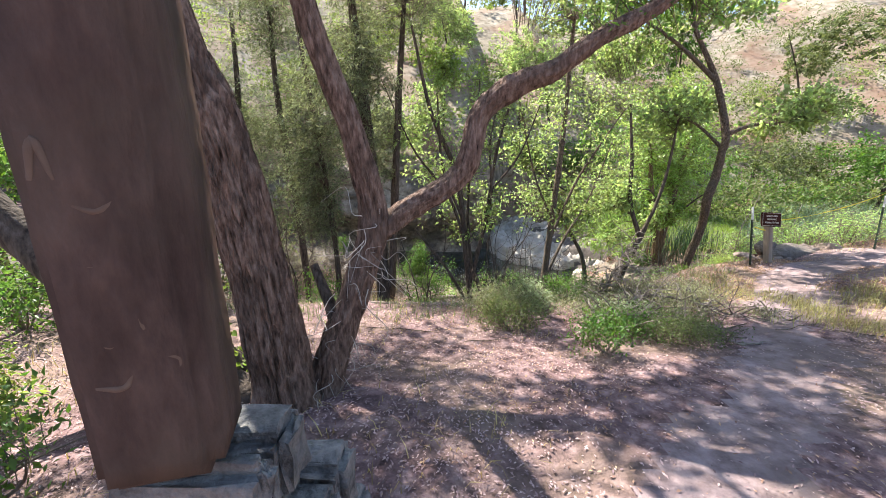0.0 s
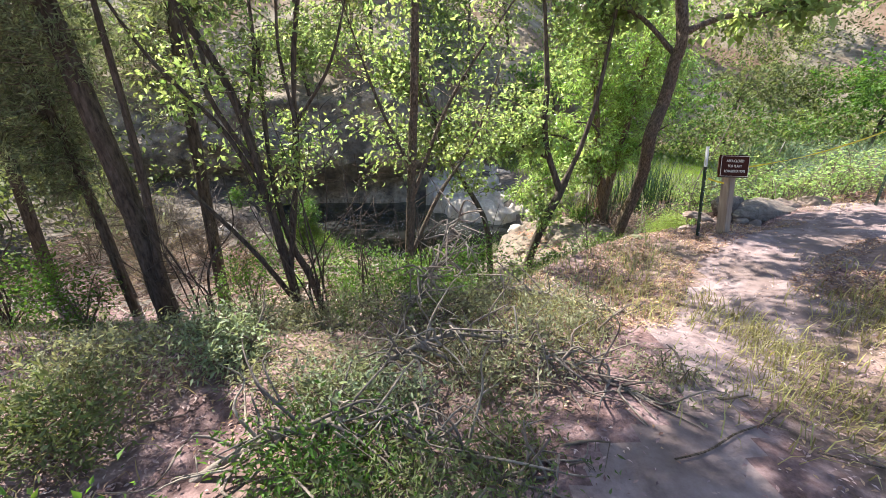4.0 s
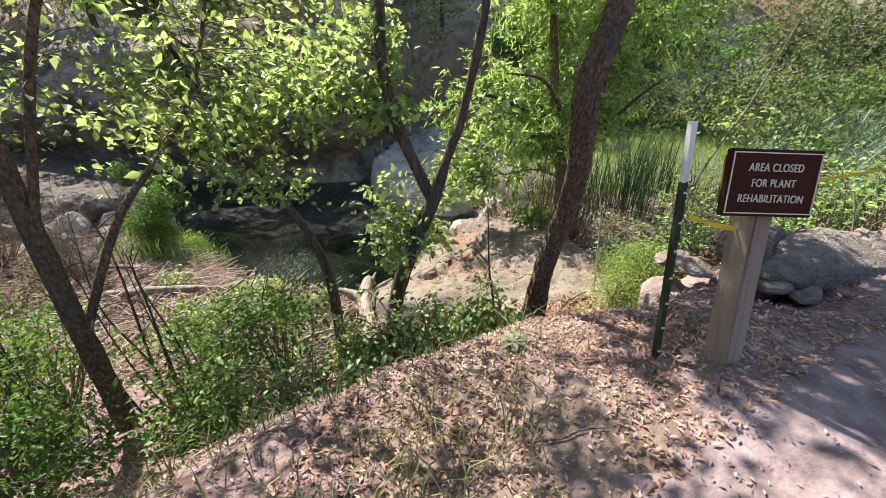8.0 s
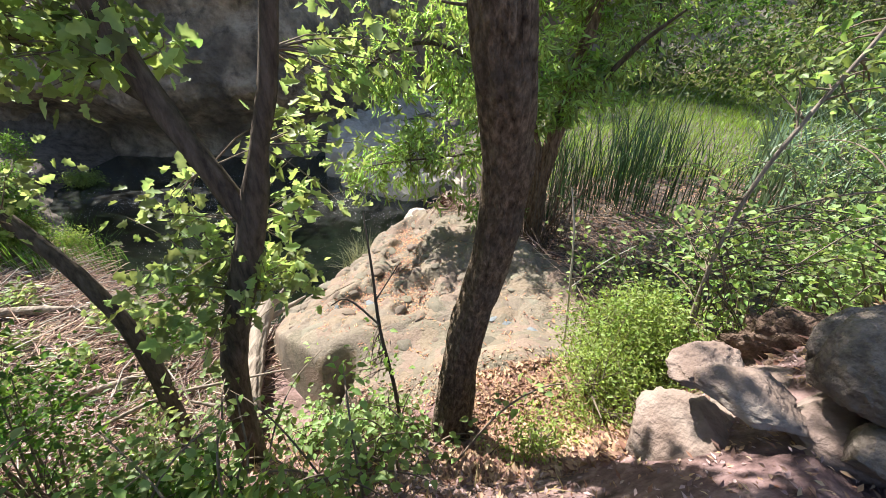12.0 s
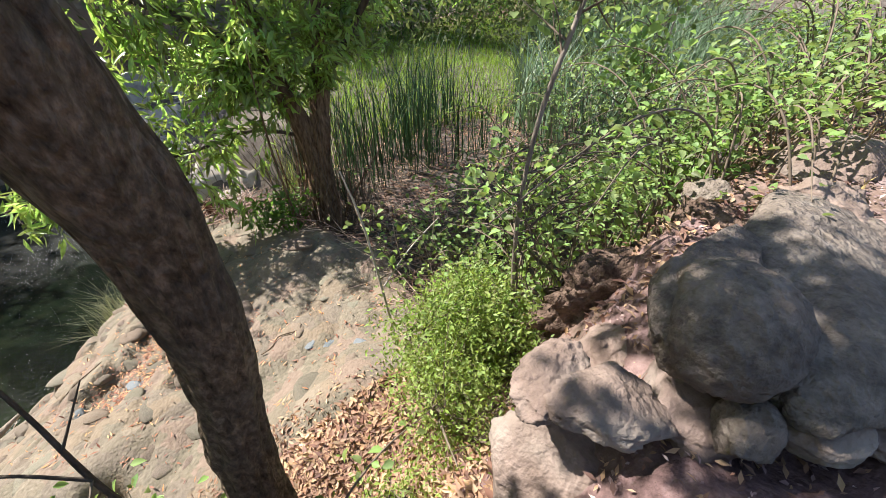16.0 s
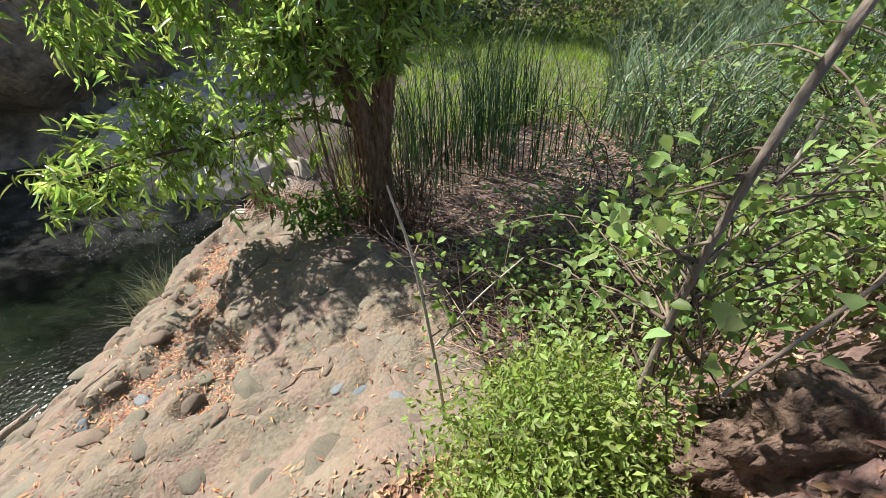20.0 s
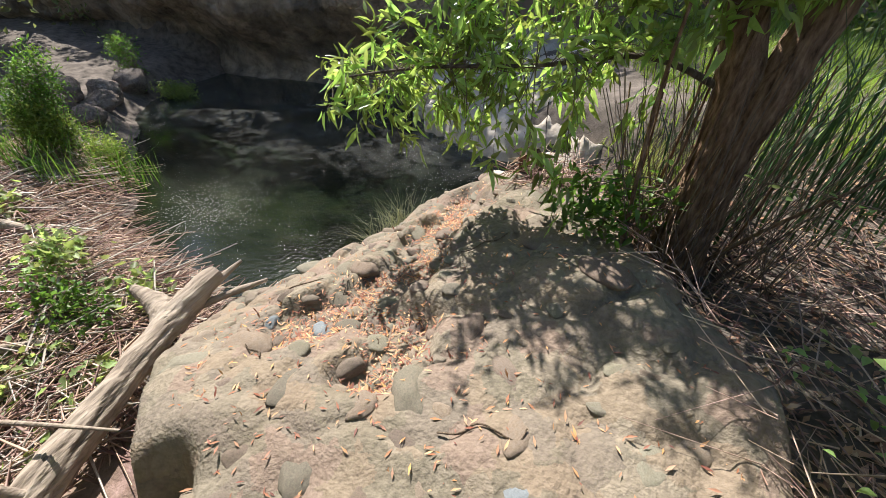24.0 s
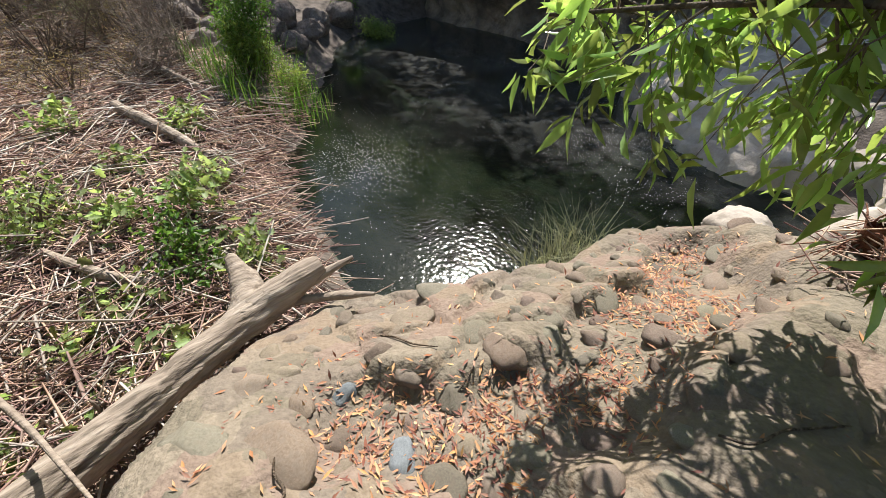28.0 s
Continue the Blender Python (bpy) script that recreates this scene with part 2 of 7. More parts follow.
M_boulder = material("boulder", ((0.06, 0.048, 0.04), (0.18, 0.15, 0.13), (0.31, 0.265, 0.23)), scale=22, bump=1.0, bump_scale=46, bump_dist=0.03, patches=((0.22, 0.18, 0.15), (0.16, 0.135, 0.12), (0.25, 0.2, 0.17), (0.13, 0.11, 0.1)), patch_scale=7.0, patch_amount=0.35, second=(0.16, 0.115, 0.095), second_scale=5,
                     rough=0.88, by_object=0.12, spec=0.2)
M_sandstone = material("sandstone", ((0.14, 0.1, 0.082), (0.3, 0.225, 0.19)), scale=9, bump=0.7, bump_scale=50, second=(0.33, 0.3, 0.26), second_scale=3, rough=0.9, by_object=0.12)
M_cliff = material("cliff_rock", ((0.095, 0.073, 0.053), (0.29, 0.225, 0.165), (0.44, 0.355, 0.27)), scale=3.4, bump=1.0, bump_scale=9, second=(0.07, 0.06, 0.05), second_scale=1.1,
                   second_amount=0.75, rough=0.9, bump_dist=0.08)
M_palerock = material("pale_rock", ((0.3, 0.26, 0.215), (0.54, 0.48, 0.42)), scale=4, bump=0.6, bump_scale=18, rough=0.85, second=(0.36, 0.3, 0.24), second_scale=1.2)
M_post = material("pinkish_timber", ((0.032, 0.018, 0.014), (0.07, 0.043, 0.035), (0.12, 0.077, 0.062)), scale=9, stretch=(1, 1, 0.4), bump=0.5, bump_scale=36,
                  second=(0.095, 0.07, 0.05), second_scale=3.5, rough=0.8)
M_carving = material("carved_wood", ((0.09, 0.06, 0.045), (0.15, 0.105, 0.08)), scale=9, bump=0.2, rough=0.85)
M_pier = material("grey_blockstone", ((0.06, 0.06, 0.06), (0.17, 0.168, 0.165), (0.28, 0.27, 0.255)), scale=16, bump=1.0, bump_scale=40, rough=0.9, by_object=0.1)
M_signpost = material("weathered_post", ((0.2, 0.155, 0.12), (0.34, 0.27, 0.21)), scale=14, stretch=(1, 1, 0.12), bump=0.5, bump_scale=40, rough=0.85)
M_signboard = material("brown_sign_paint", ((0.042, 0.013, 0.008), (0.058, 0.019, 0.012)), scale=12, bump=0.08, rough=0.75, spec=0.1)
M_signback = material("sign_plywood", ((0.12, 0.085, 0.05), (0.18, 0.13, 0.08)), scale=12, bump=0.2, rough=0.8)
M_letter = material("cream_sign_paint", ((0.62, 0.55, 0.45), (0.7, 0.63, 0.52)), scale=30, bump=0, rough=0.6)
M_tpost = material("green_post_paint", ((0.012, 0.03, 0.02), (0.025, 0.045, 0.03)), scale=16, bump=0.15, rough=0.5, second=(0.06, 0.04, 0.03), second_scale=9, second_amount=0.4)
M_tpost_tip = material("white_post_paint", ((0.55, 0.56, 0.56), (0.72, 0.72, 0.7)), scale=20, bump=0.1, rough=0.5)
M_tape = material("yellow_tape", ((0.62, 0.52, 0.05), (0.75, 0.66, 0.1)), scale=20, bump=0, rough=0.4, translucent=0.3)
M_foam = material("foam_fleck", ((0.6, 0.6, 0.55), (0.8, 0.8, 0.76)), scale=20, bump=0, rough=0.7)


def water_material():
    m = bpy.data.materials.new("pool_water")
    m.use_nodes = True
    t = m.node_tree
    n, link = t.nodes, t.links.new
    out = n["Material Output"]
    n.remove(n["Principled BSDF"])
    co = n.new("ShaderNodeTexCoord")
    tex = n.new("ShaderNodeTexNoise")
    tex.inputs["Scale"].default_value = 24.0
    tex.inputs["Detail"].default_value = 1.5
    link(co.outputs["Object"], tex.inputs["Vector"])
    bn = n.new("ShaderNodeBump")
    bn.inputs["Distance"].default_value = 0.0052
    # ripples run along the ledge; the rest lies nearly still
    split = n.new("ShaderNodeSeparateXYZ")
    link(co.outputs["Object"], split.inputs[0])
    lively = n.new("ShaderNodeMapRange")
    for key, val in (("From Min", 1.6), ("From Max", 3.2), ("To Min", 0.12), ("To Max", 1.0)):
        lively.inputs[key].default_value = val
    link(split.outputs["X"], lively.inputs["Value"])
    link(lively.outputs["Result"], bn.inputs["Strength"])
    link(tex.outputs["Fac"], bn.inputs["Height"])
    gloss = n.new("ShaderNodeBsdfGlossy")
    gloss.inputs["Roughness"].default_value = 0.09
    gloss.inputs["Color"].default_value = (1, 1, 1, 1)
    link(bn.outputs["Normal"], gloss.inputs["Normal"])
    clear = n.new("ShaderNodeBsdfTransparent")
    clear.inputs["Color"].default_value = (0.25, 0.31, 0.26, 1)
    fr = n.new("ShaderNodeFresnel")
    fr.inputs["IOR"].default_value = 1.33
    link(bn.outputs["Normal"], fr.inputs["Normal"])
    mx = n.new("ShaderNodeMixShader")
    link(fr.outputs["Fac"], mx.inputs["Fac"])
    link(clear.outputs["BSDF"], mx.inputs[1])
    link(gloss.outputs["BSDF"], mx.inputs[2])
    # a drifting film of dust and scum, thicker in the still far reach
    sep = n.new("ShaderNodeSeparateXYZ")
    link(co.outputs["Object"], sep.inputs[0])
    reach = n.new("ShaderNodeMapRange")
    for key, val in (("From Min", 12.3), ("From Max", 14.2), ("To Min", -0.24), ("To Max", 0.14)):
        reach.inputs[key].default_value = val
    link(sep.outputs["Y"], reach.inputs["Value"])
    drift = n.new("ShaderNodeTexNoise")
    drift.inputs["Scale"].default_value = 2.6
    drift.inputs["Detail"].default_value = 6.0
    drift.inputs["Distortion"].default_value = 1.2
    link(co.outputs["Object"], drift.inputs["Vector"])
    add = n.new("ShaderNodeMath")
    link(drift.outputs["Fac"], add.inputs[0])
    link(reach.outputs["Result"], add.inputs[1])
    cover = n.new("ShaderNodeMapRange")
    for key, val in (("From Min", 0.4), ("From Max", 0.9), ("To Min", 0.0), ("To Max", 0.13)):
        cover.inputs[key].default_value = val
    link(add.outputs[0], cover.inputs["Value"])
    film = n.new("ShaderNodeBsdfDiffuse")
    film.inputs["Color"].default_value = (0.36, 0.37, 0.35, 1)
    last = n.new("ShaderNodeMixShader")
    link(cover.outputs["Result"], last.inputs["Fac"])
    link(mx.outputs["Shader"], last.inputs[1])
    link(film.outputs["BSDF"], last.inputs[2])
    link(last.outputs["Shader"], out.inputs["Surface"])
    return m


M_water = water_material()

# ---- mesh tools ----


def build(name, v, f, mat, parent=None, label="", smooth=True):
    """One mesh object from arrays of vertices and of faces (one array, or several with different corner counts)."""
    v = np.asarray(v, dtype=np.float32).reshape(-1, 3)
    groups = f if isinstance(f, list) else [f]
    groups = [np.asarray(g, dtype=np.int32) for g in groups if len(g)]
    me = bpy.data.meshes.new(name)
    me.vertices.add(len(v))
    me.vertices.foreach_set("co", v.ravel())
    loops = np.concatenate([g.ravel() for g in groups])
    totals = np.concatenate([np.full(len(g), g.shape[1], np.int32) for g in groups])
    starts = np.concatenate(([0], np.cumsum(totals)[:-1])).astype(np.int32)
    me.loops.add(len(loops))
    me.loops.foreach_set("vertex_index", loops)
    me.polygons.add(len(totals))
    me.polygons.foreach_set("loop_start", starts)
    me.polygons.foreach_set("loop_total", totals)
    me.polygons.foreach_set("use_smooth", np.full(len(totals), smooth, dtype=bool))
    me.update(calc_edges=True)
    me.validate()
    me.materials.append(mat)
    ob = new(name, me)
    if parent:
        ob.parent = parent
        ob.matrix_parent_inverse = parent.matrix_basis.inverted()
    if label:
        tagged(ob, label)
    return ob


def loose(ob):
    """Marks a joined part of many small pieces."""
    return tagged(ob, kind="stuff")


def part(name, bm, mat, parent=None, label="", smooth=False):
    me = bpy.data.meshes.new(name)
    bm.to_mesh(me)
    bm.free()
    me.materials.append(mat)
    if smooth:
        me.polygons.foreach_set("use_smooth", np.full(len(me.polygons), True))
    ob = new(name, me)
    if parent:
        ob.parent = parent
        ob.matrix_parent_inverse = parent.matrix_basis.inverted()
    if label:
        tagged(ob, label)
    return ob


def thing(name, place, label, category, group=""):
    ob = new(name)
    ob.empty_display_size = 0.1
    ob.location = place
    ob.matrix_basis = Matrix.Translation(place)
    return tagged(ob, label, category, group)


def box(size, at=(0, 0, 0), bevel=0.005, turn=None):
    bm = bmesh.new()
    bmesh.ops.create_cube(bm, size=1)
    bmesh.ops.scale(bm, vec=size, verts=bm.verts)
    if bevel:
        bmesh.ops.bevel(bm, geom=bm.edges, offset=bevel, segments=2, affect="EDGES")
    if turn:
        bmesh.ops.transform(bm, matrix=turn, verts=bm.verts)
    bmesh.ops.translate(bm, vec=at, verts=bm.verts)
    return bm


def hash3(i, j, k):
    h = (i * 374761393 + j * 668265263 + k * 2147483647 + 1013904223) & 0xFFFFFFFF
    h = ((h ^ (h >> 13)) * 1274126177) & 0xFFFFFFFF
    return ((h ^ (h >> 16)) & 0xFFFF) / 32767.5 - 1.0


def vnoise(p):
    """Smooth value noise, -1 to 1, at the points p."""
    p = np.asarray(p, dtype=np.float64)
    i = np.floor(p).astype(np.int64)
    f = p - i
    u = f * f * (3 - 2 * f)
    r = 0
    for a in (0, 1):
        for b in (0, 1):
            for c in (0, 1):
                w = (u[..., 0] if a else 1 - u[..., 0]) * (u[..., 1] if b else 1 - u[..., 1]) * (u[..., 2] if c else 1 - u[..., 2])
                r = r + w * hash3(i[..., 0] + a, i[..., 1] + b, i[..., 2] + c)
    return r


def fbm(p, octaves=4, gain=0.5):
    p = np.asarray(p, dtype=np.float64)
    r, a = 0, 1.0
    for o in range(octaves):
        r = r + a * vnoise(p * 2.0 ** o + 17.3 * o)
        a *= gain
    return r


def flat3(x, y, s=1.0):
    x, y = np.broadcast_arrays(np.asarray(x, float), np.asarray(y, float))
    return np.stack([x * s, y * s, np.zeros_like(x)], -1)


def ease(t):
    t = np.clip(t, 0, 1)
    return t * t * (3 - 2 * t)


def curve_of(pts, per=6):
    """A smooth line through the points."""
    p = np.asarray(pts, float)
    q = np.vstack([2 * p[0] - p[1], p, 2 * p[-1] - p[-2]])
    out = []
    for i in range(1, len(q) - 2):
        for s in np.arange(per) / per:
            a, b, c, d = q[i - 1], q[i], q[i + 1], q[i + 2]
            out.append(0.5 * (2 * b + (c - a) * s + (2 * a - 5 * b + 4 * c - d) * s ** 2 + (3 * b - a - 3 * c + d) * s ** 3))
    out.append(p[-1])
    return np.array(out)


def tube(line, radii, sides=6, rough=0.0, grain=6.0, furrow=0.0, ridges=4.2):
    """Vertices and quads of a round limb along a line; rough: lumps, furrow: lengthwise ridges, as shares of the radius."""
    line = np.asarray(line, float)
    n = len(line)
    radii = np.interp(np.linspace(0, 1, n), np.linspace(0, 1, len(radii)), radii) if len(radii) != n else np.asarray(radii, float)
    tan = np.gradient(line, axis=0)
    tan /= np.linalg.norm(tan, axis=1)[:, None] + 1e-9
    up = np.array([0.31, 0.95, 0.05])
    a = up - tan * (tan @ up)[:, None]
    a /= np.linalg.norm(a, axis=1)[:, None] + 1e-9
    b = np.cross(tan, a)
    ang = np.arange(sides) / sides * 2 * np.pi
    ring = np.cos(ang)[None, :, None] * a[:, None] + np.sin(ang)[None, :, None] * b[:, None]
    r = np.repeat(radii[:, None], sides, 1)
    if rough:
        r = r * (1 + rough * fbm((line[:, None] + ring * radii[:, None, None]) * grain, 3))
    if furrow:
        run = np.concatenate(([0], np.cumsum(np.linalg.norm(np.diff(line, axis=0), axis=1))))
        wave = vnoise(np.stack([np.cos(ang)[None] * ridges + 0 * r, np.sin(ang)[None] * ridges + 0 * r, np.repeat(run[:, None] * 3.2, sides, 1)], -1))
        fine = vnoise(np.stack([np.cos(ang)[None] * 2 * ridges + 5 + 0 * r, np.sin(ang)[None] * 2 * ridges + 0 * r, np.repeat(run[:, None] * 5.5, sides, 1)], -1))
        r = r * (1 - furrow * (1 - np.minimum(1, np.abs(wave) * 3)) - 0.6 * furrow * (1 - np.minimum(1, np.abs(fine) * 3)))
    v = line[:, None] + ring * r[..., None]
    i = np.arange(n - 1)[:, None] * sides
    j = np.arange(sides)[None]
    k = (j + 1) % sides
    f = np.stack([i + j, i + k, i + sides + k, i + sides + j], -1).reshape(-1, 4)
    return v.reshape(-1, 3), f


def joined(pieces):
    vs, fs, base = [], [], 0
    for v, f in pieces:
        vs.append(v)
        fs.append(f + base)
        base += len(v)
    return np.concatenate(vs), np.concatenate(fs)


def unit(a):
    return a / (np.linalg.norm(a, axis=-1, keepdims=True) + 1e-9)


def leaf_cloud(at, way, size, ratio=0.3, fine=False, fold=0.25, droop=0.15, level=0.5):
    """Pointed folded leaves at the points, growing along way. level: how far their faces turn to the sky."""
    n = len(at)
    way = unit(way)
    ref = unit(rng.normal(size=(n, 3)) * (1 - level) + np.array([0, 0, 1.0]) * level)
    side = unit(np.cross(way, ref))
    nor = np.cross(side, way)
    s = np.broadcast_to(np.asarray(size, float), (n,))[:, None]

    def p(t, w, h):
        return at + s * (way * t + side * (w * ratio) + nor * (h * ratio - droop * t * t))

    if fine == "lobed":
        rim = ((0, 0), (0.06, 0.34), (0.26, 0.27), (0.42, 0.55), (0.52, 0.26), (0.74, 0.3), (1, 0), (0.74, -0.3), (0.52, -0.26), (0.42, -0.55), (0.26, -0.27), (0.06, -0.34))
        v = np.stack([p(0.36, 0, -0.12)] + [p(a, b, fold * abs(b)) for a, b in rim], 1)
        t = np.array([[0, 1 + k, 1 + (k + 1) % 12] for k in range(12)])
    elif fine:
        v = np.stack([p(0, 0, 0), p(0.32, 0.46, fold), p(0.66, 0.36, fold), p(1, 0, 0), p(0.66, -0.36, fold), p(0.32, -0.46, fold), p(0.32, 0, 0), p(0.66, 0, 0)], 1)
        t = np.array([[0, 6, 1], [1, 6, 7], [1, 7, 2], [2, 7, 3], [0, 5, 6], [5, 4, 7], [5, 7, 6], [4, 3, 7]])
    else:
        v = np.stack([p(0, 0, 0), p(0.42, 0.5, fold), p(1, 0, 0), p(0.42, -0.5, fold)], 1)
        t = np.array([[0, 2, 1], [0, 3, 2]])
    k = v.shape[1]
    f = (np.arange(n)[:, None, None] * k + t[None]).reshape(-1, 3)
    return v.reshape(-1, 3), f


def blades(at, height, width, lean=0.25, bend=0.35):
    """Upright tapering blades of grass or reed, two bent pieces each."""
    n = len(at)
    ang = rng.uniform(0, 2 * np.pi, n)
    out = np.stack([np.cos(ang), np.sin(ang), 0 * ang], -1)
    side = np.stack([-np.sin(ang), np.cos(ang), 0 * ang], -1)
    h = np.broadcast_to(height, (n,))[:, None]
    w = np.broadcast_to(width, (n,))[:, None] / 2
    l = rng.uniform(0.2, 1, (n, 1)) * lean
    mid = at + h * 0.55 * np.array([0, 0, 1.0]) + out * h * l * 0.45
    b = rng.uniform(0.2, 1, (n, 1)) * bend
    tip = at + h * np.array([0, 0, 1.0]) * (1 - 0.35 * b) + out * h * (l + b)
    v = np.stack([at - side * w, at + side * w, mid - side * w * 0.85, mid + side * w * 0.85, tip], 1)
    base = np.arange(n)[:, None] * 5
    quads = base + np.array([0, 1, 3, 2])
    tris = base + np.array([2, 3, 4])
    return v.reshape(-1, 3), [quads, tris]


def sticks(at, way, length, radius):
    """Thin three-sided stems."""
    n = len(at)
    way = unit(way)
    ref = unit(rng.normal(size=(n, 3)))
    a = unit(np.cross(way, ref))
    b = np.cross(way, a)
    L = np.broadcast_to(length, (n,))[:, None]
    r = np.broadcast_to(radius, (n,))[:, None]
    vs = []
    for k in range(3):
        c, s = math.cos(k * 2.094), math.sin(k * 2.094)
        vs.append(at + (a * c + b * s) * r)
    for k in range(3):
        c, s = math.cos(k * 2.094), math.sin(k * 2.094)
        vs.append(at + way * L + (a * c + b * s) * r * 0.55)
    v = np.stack(vs, 1)
    t = np.array([[0, 1, 4, 3], [1, 2, 5, 4], [2, 0, 3, 5]])
    return v.reshape(-1, 3), (np.arange(n)[:, None, None] * 6 + t[None]).reshape(-1, 4)


def crown(parent, limbs, regions, twigs, per_twig, leaf, ratio, mat, twig_mat=None, fine=False, twig_r=0.006, hang=0.1, level=0.5, spread=0.12, reach=None, name="foliage"):
    """Twigs that leave the nearest limb for points in the regions (centre, half sizes), and leaves along them."""
    limbs = np.asarray(limbs, float).reshape(-1, 3)
    weights = np.array([r[1][0] * r[1][1] * r[1][2] for r in regions]) ** 0.67
    counts = np.maximum(1, (twigs * weights / weights.sum()).astype(int))
    ends = []
    for (c, h), k in zip(regions, counts):
        d = unit(rng.normal(size=(k, 3))) * rng.uniform(0, 1, (k, 1)) ** 0.42
        ends.append(np.array(c) + d * np.array(h))
    ends = np.concatenate(ends)
    ends += 0.25 * np.stack([vnoise(ends * 1.3 + q) for q in (3.1, 9.7, 15.2)], -1)
    near = np.argmin(((ends[:, None] - limbs[None]) ** 2).sum(-1) + 0.3 * rng.uniform(0, 1, (len(ends), len(limbs))), 1)
    roots = limbs[near]
    if reach:
        way = ends - roots
        d = np.linalg.norm(way, axis=1, keepdims=True)
        roots = np.where(d > reach, ends - way / (d + 1e-9) * reach, roots)
    mids = roots * 0.5 + ends * 0.5 + np.array([0, 0, 1.0]) * 0.12 * np.linalg.norm(ends - roots, axis=1, keepdims=True) + rng.normal(size=ends.shape) * 0.04
    line = []
    for s in (0, 0.33, 0.66, 1.0):
        line.append(roots * (1 - s) ** 2 + mids * 2 * s * (1 - s) + ends * s ** 2)
    segs = [sticks(line[i], line[i + 1] - line[i], np.linalg.norm(line[i + 1] - line[i], axis=1), twig_r * (1 - 0.28 * i)) for i in range(3)]
    v, f = joined(segs)
    loose(build("twig_spray", v, f, twig_mat or M_twig, parent))
    n = len(ends)
    s = rng.uniform(0.35, 1.05, (n, per_twig)) ** 0.8
    at = roots[:, None] * ((1 - s) ** 2)[..., None] + mids[:, None] * (2 * s * (1 - s))[..., None] + ends[:, None] * (s ** 2)[..., None]
    at = at + rng.normal(size=at.shape) * spread * 0.5
    along = np.repeat(unit(ends - roots)[:, None], per_twig, 1)
    way = along * 0.5 + rng.normal(size=at.shape) * 0.55 - np.array([0, 0, 1.0]) * hang
    size = leaf * rng.uniform(0.55, 1.2, n * per_twig)
    v, f = leaf_cloud(at.reshape(-1, 3), way.reshape(-1, 3), size, ratio, fine=fine, level=level)
    return loose(build(name, v, f, mat, parent))


def rock(size, seed, cuts=7, rough=0.1, sub=3, flat=0.0, fine=0.0):
    """A weathered stone: a ball cut by chance planes and roughened."""
    bm = bmesh.new()
    bmesh.ops.create_icosphere(bm, subdivisions=sub, radius=1)
    p = np.array([v.co for v in bm.verts])
    g = np.random.default_rng(seed)
    for _ in range(cuts):
        d = g.normal(size=3)
        d /= np.linalg.norm(d)
        lim = g.uniform(0.62, 0.9)
        over = np.maximum(0, p @ d - lim)
        p -= 0.88 * over[:, None] * d
    p *= 1 + rough * fbm(p * 1.7 + seed * 3.7, 4)[:, None]
    if flat:
        p[:, 2] = np.where(p[:, 2] > flat, flat + 0.22 * (p[:, 2] - flat), p[:, 2])
    if fine:
        p *= 1 + fine * (np.abs(fbm(p * 4.5 + seed, 4)) - 0.3)[:, None]
        # cracks and bedding seams
        bent = p + 0.25 * np.stack([vnoise(p * 2.2 + q) for q in (1.3, 4.9, 8.1)], -1)
        seam = np.abs(vnoise(bent * np.array([1.3, 1.3, 3.4]) + seed * 1.9))
        p *= 1 - 0.055 * (1 - np.clip(seam * 13, 0, 1))[:, None]
        p *= 1 + 0.012 * vnoise(p * 17)[:, None] + 0.008 * vnoise(p * 31)[:, None]
    p *= np.array(size)
    for v, c in zip(bm.verts, p):
        v.co = c
    return bm

# ---- the lie of the land ----
WATER = -3.05
POOL = np.array([(3.35, 10.35), (2.4, 10.7), (0.9, 11.1), (-0.5, 12.2), (-2.8, 14.0), (-3.4, 15.0), (-3.6, 17.2), (-0.9, 17.6), (0.3, 17.6), (2.2, 17.6), (3.0, 16.2),
                 (3.7, 14.8), (4.5, 14.45), (5.5, 14.1), (6.5, 13.5), (6.4, 12.85), (5.3, 12.85), (4.6, 12.75), (4.3, 12.4), (4.0, 11.6), (3.6, 10.9)])
SLAB = np.array([(3.5, 9.75), (3.32, 10.35), (3.75, 10.75), (4.1, 11.4), (4.2, 12.1), (4.9, 12.35), (5.6, 12.2), (5.75, 11.4), (6.1, 10.7), (6.45, 10.0), (6.5, 9.2),
                 (6.2, 8.6), (5.3, 8.5), (4.6, 8.7), (4.25, 9.0), (3.75, 9.45)])


def inside(poly, x, y):
    """Signed distance to a closed outline: positive within."""
    x, y = np.asarray(x, float), np.asarray(y, float)
    d = np.full(x.shape, 1e9)
    odd = np.zeros(x.shape, bool)
    for (ax, ay), (bx, by) in zip(poly, np.roll(poly, -1, 0)):
        ex, ey = bx - ax, by - ay
        t = np.clip(((x - ax) * ex + (y - ay) * ey) / (ex * ex + ey * ey), 0, 1)
        d = np.minimum(d, np.hypot(x - ax - t * ex, y - ay - t * ey))
        odd ^= ((ay > y) != (by > y)) & (x < ex * (y - ay) / (ey + 1e-12) + ax)
    return np.where(odd, d, -d)


